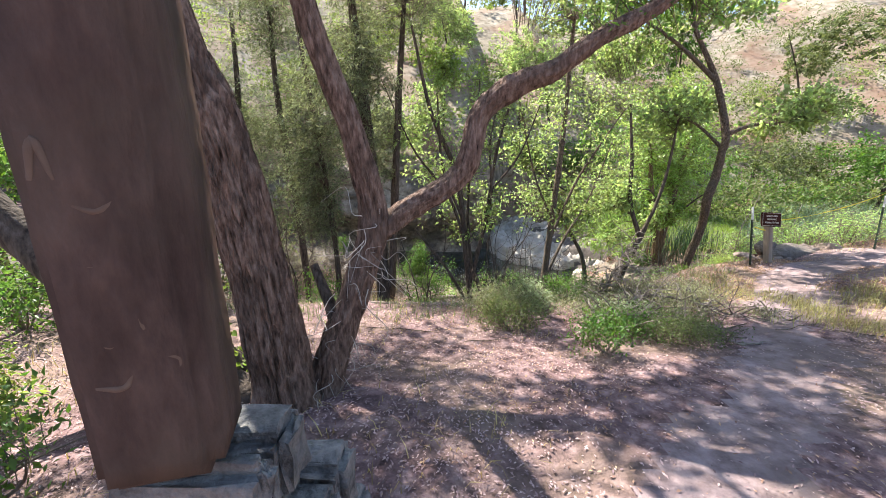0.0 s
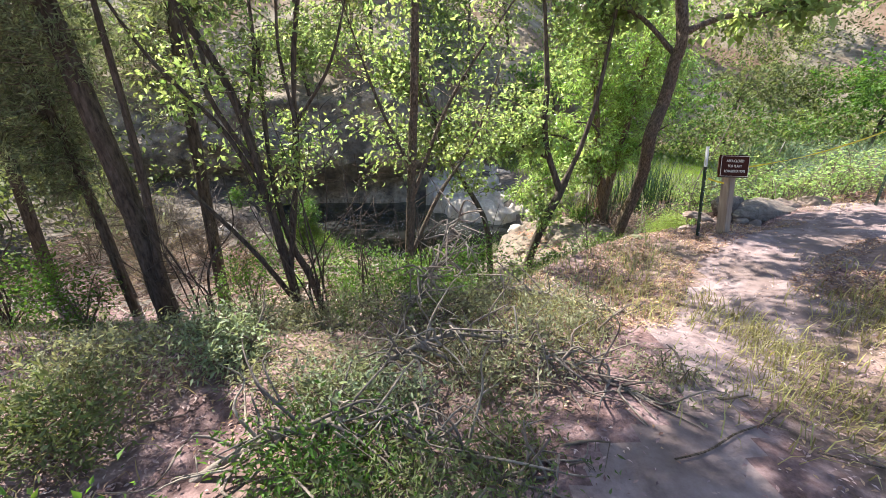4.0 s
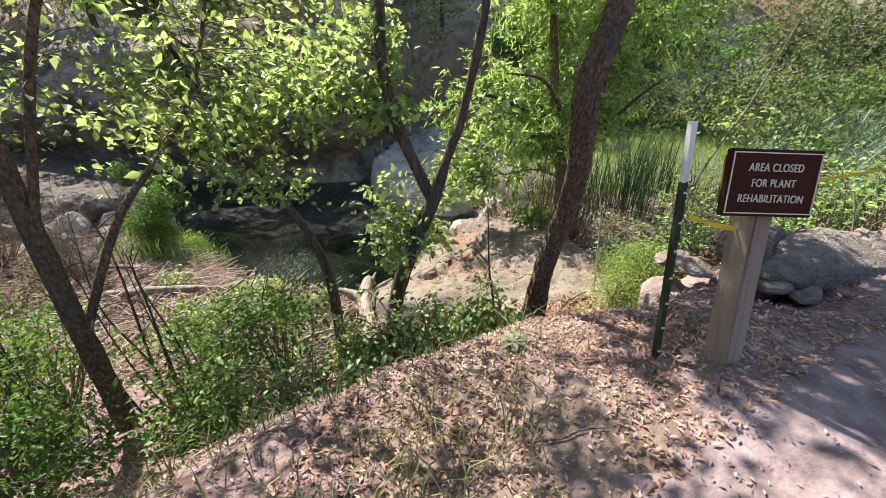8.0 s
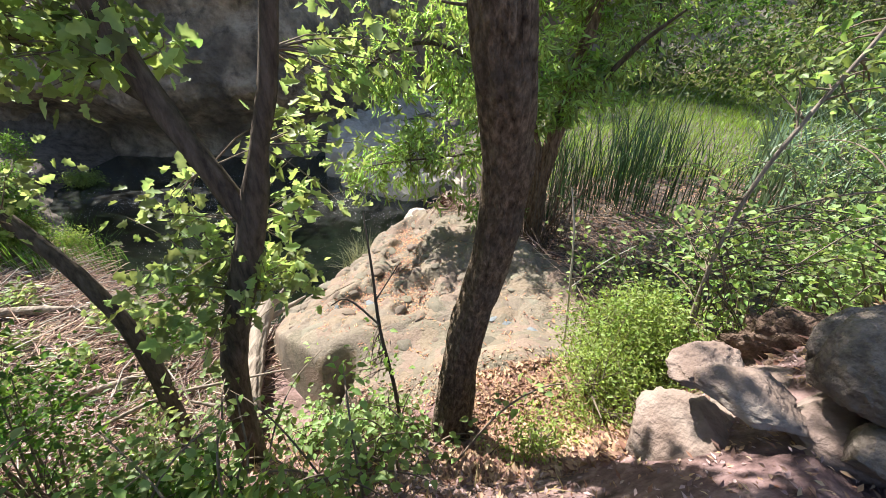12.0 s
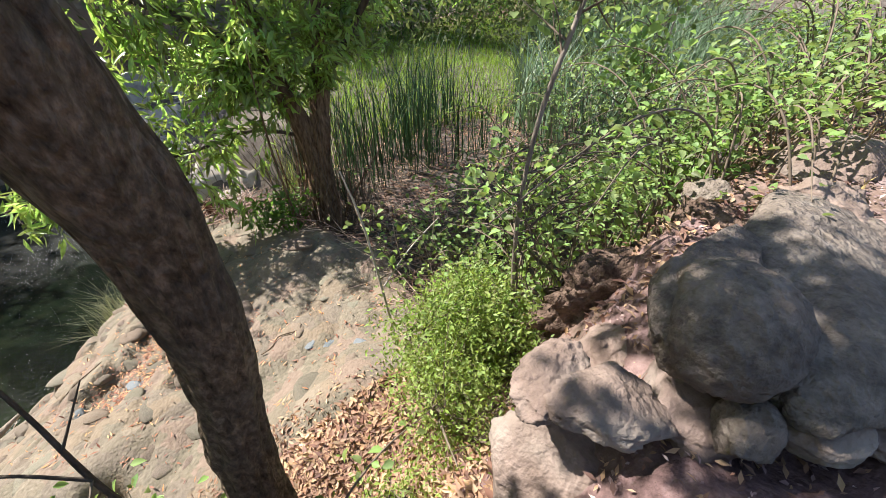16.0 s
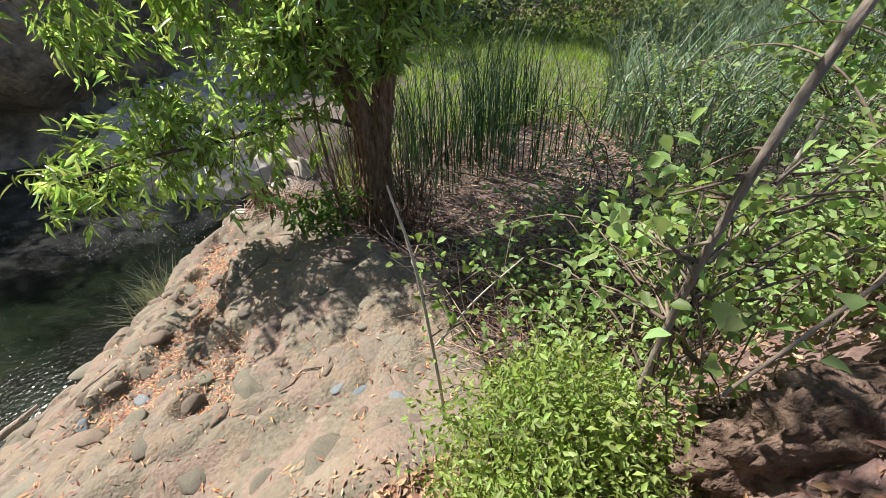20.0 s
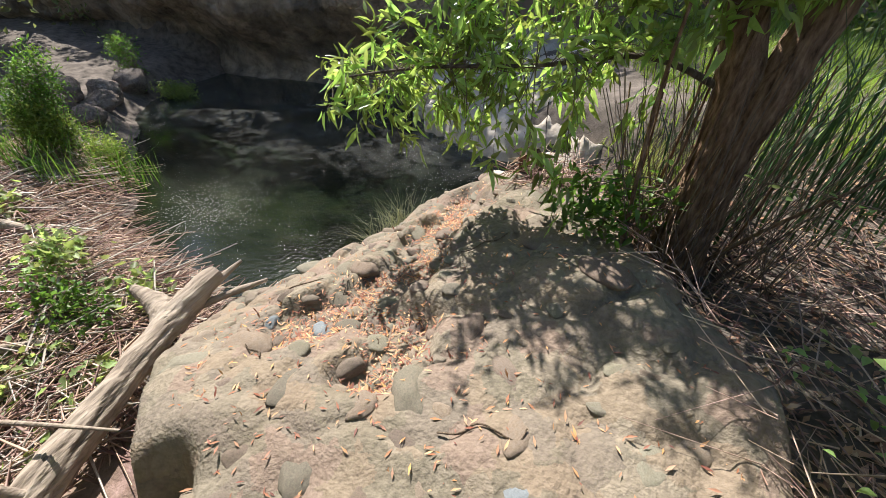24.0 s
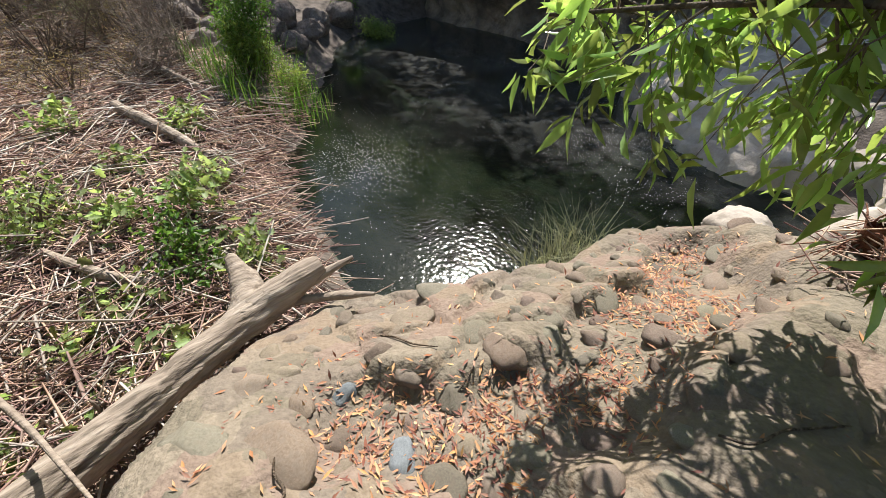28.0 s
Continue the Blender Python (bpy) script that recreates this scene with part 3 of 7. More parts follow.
def land(x, y):
    """Height of the bare ground."""
    x, y = np.asarray(x, float), np.asarray(y, float)
    plateau = 0.2 - 0.125 * np.clip(y, 1.2, 8.2) + 0.1 * np.exp(-((x - 5.7) ** 2 + (y - 6.6) ** 2) / 0.5) + 0.08 * np.clip(x - 4.5, 0, 4) - 0.22 * np.exp(-((x - 6.58) ** 2 + (y - 7.4) ** 2) / 0.1)
    edge = np.interp(x, (-30, 1.6, 3.2, 4.2, 5.0, 5.7, 6.2, 6.9, 9, 14, 30), (4.4, 4.6, 5.7, 6.6, 7.05, 7.1, 7.4, 8.0, 8.4, 9.0, 9.0))
    width = np.interp(x, (-30, 1.5, 3.2, 4.5, 6.0, 7.0, 30), (4.4, 4.2, 2.9, 2.0, 1.5, 0.8, 0.8))
    low = np.interp(x, (-30, -8, -4, 3.0, 4.2, 6.2, 7.5, 30), (-1.6, -2.0, -2.55, -2.72, -2.5, -2.1, -1.85, -1.8))
    t = np.clip((y - edge) / width, 0, 1)
    h = plateau + (low - plateau) * (0.75 * t + 0.25 * ease(t))
    h = h + 0.05 * fbm(flat3(x, y, 0.9), 4) + 0.02 * vnoise(flat3(x, y, 5.0))
    # the hillside beyond the creek
    foot = np.interp(x, (-60, -8, 1.5, 2.5, 5, 9, 20, 70), (13, 16.4, 17.2, 20, 21, 21, 22, 24))
    rise = y - foot
    step = np.interp(x, (-60, 8, 12, 70), (3.2, 3.2, 0.3, 0.3))
    hill = step * ease(rise / 1.2) + 0.6 * np.clip(rise - 0.8, 0, 26) + 0.35 * fbm(flat3(x, y, 0.25), 4) * np.clip(rise / 4, 0, 1)
    h = h + np.where(rise > 0, hill, 0)
    # slopes to the sides and behind
    h = h + 0.3 * np.clip(-x - 11, 0, 60) + 0.22 * np.clip(x - 24, 0, 60) + 0.12 * np.clip(-y - 6, 0, 60)
    d = inside(POOL, x, y) + 0.12 * fbm(flat3(x, y, 1.3), 3)
    shore = ease(-d / 0.8)
    h = np.where(d > 0, WATER - 0.03 - 0.55 * ease(d / 1.4), np.where(d > -0.8, np.minimum(h, (WATER + 0.0) + (h - WATER) * shore), h))
    h = h + 0.42 * np.exp(-((x - 5.7) / 0.75) ** 2 - ((y - 8.52) / 0.28) ** 2)
    s = inside(SLAB, x, y)
    return h - 0.45 * ease(s / 0.3)


def cells(x, y, size):
    """Distances to the two nearest of a field of strewn centres, and a chance value of the nearest."""
    u, v = np.asarray(x, float) / size, np.asarray(y, float) / size
    iu, iv = np.floor(u).astype(np.int64), np.floor(v).astype(np.int64)
    a, b, c = np.full(u.shape, 9.0), np.full(u.shape, 9.0), np.zeros(u.shape)
    for du in (-1, 0, 1):
        for dv in (-1, 0, 1):
            cu, cv = iu + du, iv + dv
            d = np.hypot(cu + 0.5 + 0.42 * hash3(cu, cv, 1 + 0 * cu) - u, cv + 0.5 + 0.42 * hash3(cu, cv, 2 + 0 * cu) - v)
            chance = hash3(cu, cv, 3 + 0 * cu)
            b = np.where(d < a, a, np.minimum(b, d))
            c = np.where(d < a, chance, c)
            a = np.minimum(a, d)
    return a, b, c


def grooves(x, y):
    """How far a place lies from the joints between the ledge's lumps: 0 in a joint, 1 well within a lump."""
    q = flat3(x, y)
    wx, wy = x + 0.05 * vnoise(q * 6.0), y + 0.05 * vnoise(q * 6.0 + 8)
    a, b, c = cells(wx, wy, 0.36)
    return np.clip((b - a) / 0.4, 0, 1), c


BASIN = ((4.3, 9.85), (4.6, 10.15), (4.75, 10.45), (4.68, 10.9), (4.86, 11.3), (4.68, 11.75))
SPUR = ((4.6, 10.1), (4.97, 9.95), (4.95, 9.7))


def basin(x, y):
    """1 in the soil-filled hollow that winds through the ledge, 0 outside it."""
    x, y = np.asarray(x, float), np.asarray(y, float)
    d = np.full(x.shape, 9.0)
    for way, w in ((BASIN, 0.0), (SPUR, 0.05)):
        for (ax, ay), (bx, by) in zip(way, way[1:]):
            t = np.clip(((x - ax) * (bx - ax) + (y - ay) * (by - ay)) / ((bx - ax) ** 2 + (by - ay) ** 2), 0, 1)
            d = np.minimum(d, np.hypot(x - ax - t * (bx - ax), y - ay - t * (by - ay)) + w)
    return 1 - ease((d + 0.05 * vnoise(flat3(x, y, 5.0)) - 0.12) / 0.16)


def slab_top(x, y):
    """Height of the conglomerate slab beside the pool."""
    x, y = np.asarray(x, float), np.asarray(y, float)
    p = -inside(POOL, x, y)
    h = -2.44 + 0.5 * ease(p / 1.35) + 0.1 * (x - 5)
    deep = basin(x, y)
    h = h - 0.13 * deep
    h = h + 0.1 * np.exp(-((x - 5.75) ** 2 + (y - 10.2) ** 2) / 0.25) + 0.06 * np.exp(-((x - 4.55) ** 2 + (y - 9.3) ** 2) / 0.12)
    # rounds off at the rim
    r = inside(SLAB, x, y)
    drop = np.clip(0.2 - r, 0, 2)
    h = h - 1.3 * drop ** 2 - 3.0 * np.clip(-r, 0, 2)
    q = flat3(x, y)
    g, c = grooves(x, y)
    busy = (0.25 + 0.65 * ease((y - 9.45 + 0.4 * vnoise(q * 1.3)) / 0.5)) * (1 - 0.8 * deep)
    h = h + 0.05 * fbm(q * 1.9, 3) + busy * (0.068 * np.sqrt(g) - 0.045 + 0.028 * c * np.minimum(1, g * 3)) + 0.005 * vnoise(q * 13.0) + 0.0025 * vnoise(q * 29.0)
    # a shaded cavity in the front corner
    h = h - 0.5 * np.exp(-(((x - 4.4) / 0.1) ** 2 + ((y - 8.97) / 0.12) ** 2))
    # the step up to the bank behind
    return h + 0.25 * ease((9.3 - y) / 0.6) * ease((x - 4.9) / 0.5)


def ground_at(x, y):
    g = land(x, y)
    return np.maximum(g, np.where(inside(SLAB, x, y) > -0.05, slab_top(x, y), -9))


trail_line = np.array([(0.0, -2.0), (1.2, 1.4), (2.9, 3.0), (4.2, 4.4), (5.2, 5.6), (6.6, 6.4), (9.0, 7.0), (13, 7.4)])


def trail_gap(x, y):
    d = np.full(np.shape(x), 1e9)
    for (ax, ay), (bx, by) in zip(trail_line, trail_line[1:]):
        t = np.clip(((x - ax) * (bx - ax) + (y - ay) * (by - ay)) / ((bx - ax) ** 2 + (by - ay) ** 2), 0, 1)
        d = np.minimum(d, np.hypot(x - ax - t * (bx - ax), y - ay - t * (by - ay)))
    return d


def spaced(a, b, fine_a, fine_b, fine, grow=1.18):
    mid = list(np.arange(fine_a, fine_b, fine))
    lo, hi, s = [], [], fine
    q = fine_a
    while q > a:
        s *= grow
        q -= s
        lo.append(q)
    s, q = fine, mid[-1]
    while q < b:
        s *= grow
        q += s
        hi.append(q)
    return np.array(lo[::-1] + mid + hi)


def sheet(name, xs, ys, height, mat):
    gx, gy = np.meshgrid(xs, ys)
    gz = height(gx, gy)
    v = np.stack([gx, gy, gz], -1).reshape(-1, 3)
    i = np.arange(len(ys) - 1)[:, None] * len(xs) + np.arange(len(xs) - 1)[None]
    f = np.stack([i, i + 1, i + len(xs) + 1, i + len(xs)], -1).reshape(-1, 4)
    return build(name, v, f, mat)


ground = tagged(sheet("ground", spaced(-400, 400, -5.0, 10.5, 0.095), spaced(-400, 500, -0.5, 17.0, 0.095), land, M_ground),
                "pinkish brown earth with a trodden trail above a creek bank", "ground", kind="structure")

ground.data.materials.append(M_hill)
ground.data.materials.append(M_bed)
ground.data.materials.append(M_trail)
ground.data.materials.append(M_mud)
mid = np.zeros(len(ground.data.polygons) * 3, np.float32)
ground.data.polygons.foreach_get("center", mid)
mid = mid.reshape(-1, 3)
which = np.where((mid[:, 1] > 16.6 + 0.6 * vnoise(mid * 0.4)) | (np.abs(mid[:, 0]) > 26), 1, 0)
which = np.where(trail_gap(mid[:, 0], mid[:, 1]) < 0.3 + 0.25 * vnoise(mid * 2.1) + 0.25 * ease((mid[:, 0] - 3.5) / 2) + 0.4 * ease((mid[:, 0] - 6) / 2), 3, which)
which = np.where((mid[:, 0] > 5.2 + 0.3 * vnoise(mid * 1.5)) & (mid[:, 0] < 12) & (mid[:, 1] > 8.6) & (mid[:, 1] < 13.6) & (mid[:, 2] < -1.2), 4, which)
which = np.where((mid[:, 0] > 2.2) & (mid[:, 1] > 12.4) & (mid[:, 1] < 20.5) & (mid[:, 2] < -1.2), 4, which)
which = np.where((mid[:, 1] > 11.3 + 0.4 * vnoise(mid * 0.9)) & (mid[:, 0] < 2.2) & (mid[:, 1] < 18) & (mid[:, 2] < -1.2), 4, which)
# darker mud colour here deepens the gaps between the reed stalks
which = np.where((mid[:, 1] > 8.5 + 0.3 * vnoise(mid * 1.3)) & (mid[:, 0] < 3.5) & (mid[:, 1] < 12), 4, which)
which = np.where(inside(POOL, mid[:, 0], mid[:, 1]) > 0.0, 2, which)
ground.data.polygons.foreach_set("material_index", which.astype(np.int32))

wx, wy = np.meshgrid(np.linspace(-4.5, 5.5, 50), np.linspace(9.6, 17, 40))
wv = np.stack([wx, wy, np.full(wx.shape, WATER)], -1).reshape(-1, 3)
wi = np.arange(39)[:, None] * 50 + np.arange(49)[None]
wf = np.stack([wi, wi + 1, wi + 51, wi + 50], -1).reshape(-1, 4)
water = tagged(build("water", wv, wf, M_water), "dark green still creek pool with rippled glints", "water", kind="structure")

slab = tagged(sheet("rock_slab", np.arange(3.0, 6.9, 0.021), np.arange(8.1, 12.8, 0.021), slab_top, M_slab),
              "tan conglomerate rock ledge with embedded cobbles beside the pool", "rock ledge", kind="structure")


# ---- cliff behind the pool ----
def cliff():
    us = np.linspace(-30, 8.5, 270)
    hs = np.linspace(0, 1, 46)
    u, h = np.meshgrid(us, hs)
    z = -3.5 + 4.7 * h
    recess = 0.9 * np.exp(-((h - 0.2) / 0.16) ** 2) + 0.9 * ease((h - 0.35) / 0.6)
    y = 16.3 + recess + np.interp(u, (-30, -8, 0, 1.4, 2.4, 3.2, 5.0, 8.5), (-1.5, 0, 0.0, 0.1, 1.6, 4.4, 5.4, 6.4)) + 0.55 * ease((h - 0.85) / 0.15) * 2
    p = np.stack([u, y, z * 1.0], -1)
    y = y + 0.45 * fbm(p * np.array([0.5, 0.5, 0.9]), 5) + 0.12 * np.abs(vnoise(p * 3.1))
    v = np.stack([u + 0.2 * vnoise(p * 0.8 + 7), y, z + 0.25 * vnoise(p * 0.6 + 2) * h], -1).reshape(-1, 3)
    n = len(us)
    i = np.arange(len(hs) - 1)[:, None] * n + np.arange(n - 1)[None]
    f = np.stack([i, i + 1, i + n + 1, i + n], -1).reshape(-1, 4)
    return tagged(build("cliff_wall", v, f, M_cliff), "dark undercut rock wall stained with damp behind the pool", "cliff", kind="structure")


cliff()

# the pale rock shelf across the pool
sx = np.linspace(1.6, 7.3, 150)
sy = np.linspace(13.4, 21.3, 190)
SHELF = np.array([(2.3, 15.9), (3.1, 15.0), (3.6, 14.5), (4.3, 14.4), (5.2, 14.6), (6.0, 14.3), (6.8, 14.3), (6.3, 15.4), (6.0, 17.0), (5.4, 19), (4.6, 20.6), (3.2, 20.6), (2.2, 18.6)])


def shelf_top(x, y):
    r = inside(SHELF, x, y)
    r = r + 0.25 * fbm(flat3(x, y, 1.1) + 9, 4) + 0.12 * fbm(flat3(x, y, 4.0) + 2, 3)
    tier = 0.12 * np.floor(2.5 * fbm(flat3(x, y, 0.7) + 3, 3))
    return -2.25 + 0.02 * (y - 16) - 0.2 * ease((15.2 - y) / 1.0) + tier + 0.09 * fbm(flat3(x, y, 1.9), 5) - 0.12 * np.abs(vnoise(flat3(x, y, 3.3))) - 0.05 * np.abs(vnoise(flat3(x, y, 8.0))) - 9 * np.clip(0.06 - r, 0, 2) - 0.3 * np.clip(0.3 - r, 0, 1)


tagged(sheet("rock_shelf", sx, sy, shelf_top, M_palerock), "pale sunlit flat rock shelf across the pool", "rock ledge", kind="structure")

# ---- things at the start of the walk ----
def timber_post():
    m = pose(-0.575, 0.715, 0.9, 0, 0, 15)
    p = thing("timber_post", (-0.575, 0.715, 0.9), "square pinkish brown timber post with old carvings on a stone pier", "post")
    bm = box((0.22, 0.22, 2.6), (0, 0, 1.3), 0.03)
    bmesh.ops.subdivide_edges(bm, edges=[e for e in bm.edges if abs(e.verts[0].co.z - e.verts[1].co.z) > 1], cuts=60)
    for v in bm.verts:
        v.co.x += 0.004 * float(vnoise(np.array(v.co) * 5.0)) + 0.002 * float(vnoise(np.array(v.co) * 17.0))
        v.co.y += 0.004 * float(vnoise(np.array(v.co) * 5.0 + 9)) + 0.002 * float(vnoise(np.array(v.co) * 17.0 + 5))
    shaft = part("shaft", bm, M_post, p, smooth=True)
    shaft.matrix_basis = m
    g = np.random.default_rng(41)
    strokes = (((-0.06, 0.47), (-0.01, 0.46), (0.03, 0.475)), ((0.03, 0.4), (0.028, 0.36), (0.035, 0.33)), ((-0.05, 0.33), (-0.02, 0.315), (0.0, 0.35)), ((0.01, 0.5), (0.05, 0.51), (0.055, 0.48), (0.02, 0.475)),
               ((-0.075, 0.6), (-0.06, 0.66), (-0.045, 0.6)), ((0.05, 0.29), (0.075, 0.28), (0.07, 0.25)), ((-0.06, 0.24), (-0.02, 0.235), (0.0, 0.26)), ((-0.03, 0.56), (0.0, 0.55), (0.03, 0.57)), ((0.05, 0.43), (0.075, 0.4)))
    for way in strokes:
        line = curve_of([(x, -0.109, z) for x, z in way], 6)
        w = 0.004 + 0.004 * g.uniform()
        v, f = tube(line, (w * 0.5, w, w * 0.9, w * 0.4), 8, 0.2, 30)
        v[:, 1] = -0.109 + (v[:, 1] + 0.109) * 0.45
        build("carving", v, f, M_carving, shaft).matrix_basis = m
    return p


timber_post()


def stone_pier():
    p = thing("stone_pier", (-0.64, 0.75, 0.1), "grey rough block stone pier under a timber post", "pier")
    g = np.random.default_rng(5)
    z = -0.1
    for course, (h, x1, x0, y0, y1) in enumerate(((0.28, -0.2, -0.72, 0.62, 1.2), (0.26, -0.24, -0.72, 0.63, 1.12), (0.24, -0.27, -0.73, 0.64, 1.05), (0.22, -0.36, -0.74, 0.65, 0.92))):
        cutsx = (x0, x0 + (x1 - x0) * (0.45 + 0.2 * (course % 2)), x1) if course < 2 else (x0, x1)
        cutsy = (y0, y0 + (y1 - y0) * (0.6 - 0.25 * (course % 2)), y1)
        for a, b in zip(cutsx, cutsx[1:]):
            for c, d in zip(cutsy, cutsy[1:]):
                bm = box((b - a - 0.014, d - c - 0.014, h - 0.012), (0, 0, 0), 0.03)
                bmesh.ops.subdivide_edges(bm, edges=bm.edges, cuts=2, use_grid_fill=True)
                for v in bm.verts:
                    v.co += Vector(g.normal(size=3)) * 0.004
                bmesh.ops.translate(bm, vec=((a + b) / 2, (c + d) / 2, z + h / 2), verts=bm.verts)
                part("block", bm, M_pier, p)
        z += h
    part("core", box((0.3, 0.22, 0.94), (-0.55, 0.78, 0.38), 0), M_pier, p)
    return p


stone_pier()


def limb(points, radii, sides=10, rough=0.12, grain=6, furrow=0.0, per=8, ridges=4.2):
    line = curve_of(points, per)
    return tube(line, radii, sides, rough, grain, furrow, ridges), line


def furrowed_tree():
    p = thing("furrowed_tree", (-1.0, 2.25, 0.0), "old multi-stemmed tree with deeply furrowed reddish brown bark", "tree")
    t1, l1 = limb([(-1.0, 2.2, -0.25), (-1.02, 2.2, 0.1), (-1.06, 2.2, 0.55), (-1.14, 2.2, 1.15), (-1.26, 2.22, 1.7), (-1.45, 2.25, 2.2), (-1.7, 2.3, 3.2), (-1.9, 2.6, 4.6)],
                  (0.26, 0.2, 0.175, 0.165, 0.16, 0.145, 0.11, 0.05), 110, 0.07, 5, 0.2, 16, 9.0)
    build("main_stem", *t1, M_bark_red, p)
    t2, l2 = limb([(-0.86, 2.35, -0.2), (-0.78, 2.42, 0.1), (-0.6, 2.5, 0.6), (-0.47, 2.58, 1.05), (-0.56, 2.55, 1.6), (-0.8, 2.5, 2.35), (-1.0, 2.5, 3.4), (-1.0, 2.8, 4.6)],
                  (0.16, 0.12, 0.105, 0.105, 0.08, 0.07, 0.055, 0.03), 70, 0.09, 6, 0.17, 14, 7.0)
    build("second_stem", *t2, M_bark_red, p)
    t3, l3 = limb([(-0.5, 2.58, 0.95), (-0.28, 2.7, 1.1), (-0.02, 2.78, 1.25), (0.17, 2.8, 1.43), (0.25, 2.82, 1.75), (0.46, 2.84, 1.93), (0.75, 2.84, 2.05), (1.05, 2.84, 2.25), (1.5, 2.9, 2.5), (2.1, 3.1, 3.1), (2.3, 3.4, 4.4)],
                  (0.085, 0.085, 0.08, 0.085, 0.075, 0.085, 0.07, 0.06, 0.055, 0.045, 0.03), 56, 0.13, 8, 0.15, 12, 6.0)
    build("bent_limb", *t3, M_bark_red, p)
    t4, l4 = limb([(-1.25, 2.3, -0.15), (-1.6, 2.3, 0.05), (-2.0, 2.32, 0.38), (-2.35, 2.35, 0.75), (-2.9, 2.4, 1.3), (-3.6, 2.5, 2.2)], (0.17, 0.15, 0.14, 0.13, 0.11, 0.07), 26, 0.1, 6, 0.1)
    build("leaning_stem", *t4, M_bark_dark, p, "dark stem leaning low")
    t5, l5 = limb([(-1.4, 2.5, -0.1), (-1.58, 2.5, 0.1), (-1.8, 2.5, 0.7), (-2.0, 2.5, 1.2), (-2.15, 2.5, 1.9), (-2.3, 2.5, 3.2)], (0.14, 0.11, 0.1, 0.1, 0.09, 0.05), 24, 0.12, 6, 0.1)
    build("vine_stem", *t5, M_bark_dark, p, "dark stem with climbing leaves")
    t6, l6 = limb([(-0.75, 2.4, 0.1), (-0.72, 2.45, 0.35), (-0.9, 2.6, 0.75)], (0.07, 0.06, 0.03), 12, 0.15, 8, 0.1)
    build("stub", *t6, M_bark_dark, p)
    # climbing leaves on the vine stem
    k = 700
    s = rng.integers(0, len(l5) - 8, k)
    at = l5[s] + unit(rng.normal(size=(k, 3))) * rng.uniform(0.1, 0.2, (k, 1))
    loose(build("vine_leaves", *leaf_cloud(at, rng.normal(size=(k, 3)), 0.06 * rng.uniform(0.6, 1.3, k), 0.7), M_bush, p))
    # bare pale twigs round the second stem
    g = np.random.default_rng(23)
    wires = []
    for _ in range(70):
        a = l2[g.integers(8, 44)] + g.normal(size=3) * 0.05
        d = unit(g.normal(size=3) + np.array([0.35, -0.4, -0.35])) * g.uniform(0.12, 0.4)
        wires.append(tube(curve_of([a, a + d * 0.35 + g.normal(size=3) * 0.03, a + d * 0.7 + g.normal(size=3) * 0.05, a + d + g.normal(size=3) * 0.05 - np.array([0, 0, 0.05])], 4), (0.004, 0.003, 0.002, 0.001), 5))
    loose(build("twig_tuft", *joined(wires), M_pale_twig, p))
    high = np.vstack([l1[-30:], l2[-30:], l3[-30:], l4[-10:]])
    crown(p, high, [((-1.3, 3.3, 5.1), (1.2, 1.1, 0.8)), ((1.9, 3.9, 4.9), (1.5, 1.3, 0.8)), ((0.2, 4.5, 5.6), (1.5, 1.2, 0.8)), ((-3.6, 2.7, 2.9), (1.0, 0.8, 0.7))], 820, 24, 0.09, 0.34, M_green, reach=1.4)
    crown(p, l3[80:], [((1.2, 2.95, 2.5), (0.6, 0.4, 0.25)), ((1.7, 3.1, 2.6), (0.6, 0.4, 0.3)), ((2.2, 3.3, 3.2), (0.5, 0.4, 0.4))], 70, 14, 0.06, 0.3, M_green, reach=0.6, name="limb_foliage")
    # limb and leaf clumps above view, added to shade the trail and bank
    t7, l7 = limb([(-1.0, 2.8, 4.4), (-1.4, 4.0, 4.9), (-1.8, 5.6, 5.2)], (0.05, 0.035, 0.015), 10)
    build("unseen_high_limb", *t7, M_bark_red, p)
    crown(p, l7, [((-2.0, 5.5, 5.1), (1.1, 0.8, 0.4)), ((0.7, 6.1, 5.2), (1.3, 1.0, 0.5)), ((-3.8, 3.7, 4.6), (1.2, 1.1, 0.5))], 250, 15, 0.13, 0.45, M_green, reach=1.3)
    crown(p, l7, [((-3.4, 6.7, 4.7), (0.9, 0.6, 0.3)), ((-0.2, 6.2, 4.8), (0.5, 0.4, 0.25)), ((-4.3, 6.2, 4.7), (0.7, 0.6, 0.3)), ((-1.9, 7.1, 4.7), (0.5, 0.45, 0.25))], 125, 16, 0.11, 0.45, M_green, reach=1.0, name="shade_foliage")
    crown(p, l7, [((-3.9, 5.9, 4.9), (0.6, 0.5, 0.35)), ((-3.9, 4.6, 4.9), (0.8, 0.8, 0.4)), ((-0.8, 5.35, 5.0), (0.8, 0.6, 0.35)), ((0.4, 6.6, 4.95), (0.9, 0.5, 0.35))], 300, 17, 0.13, 0.45, M_green, reach=1.3)
    return p


furrowed_tree()


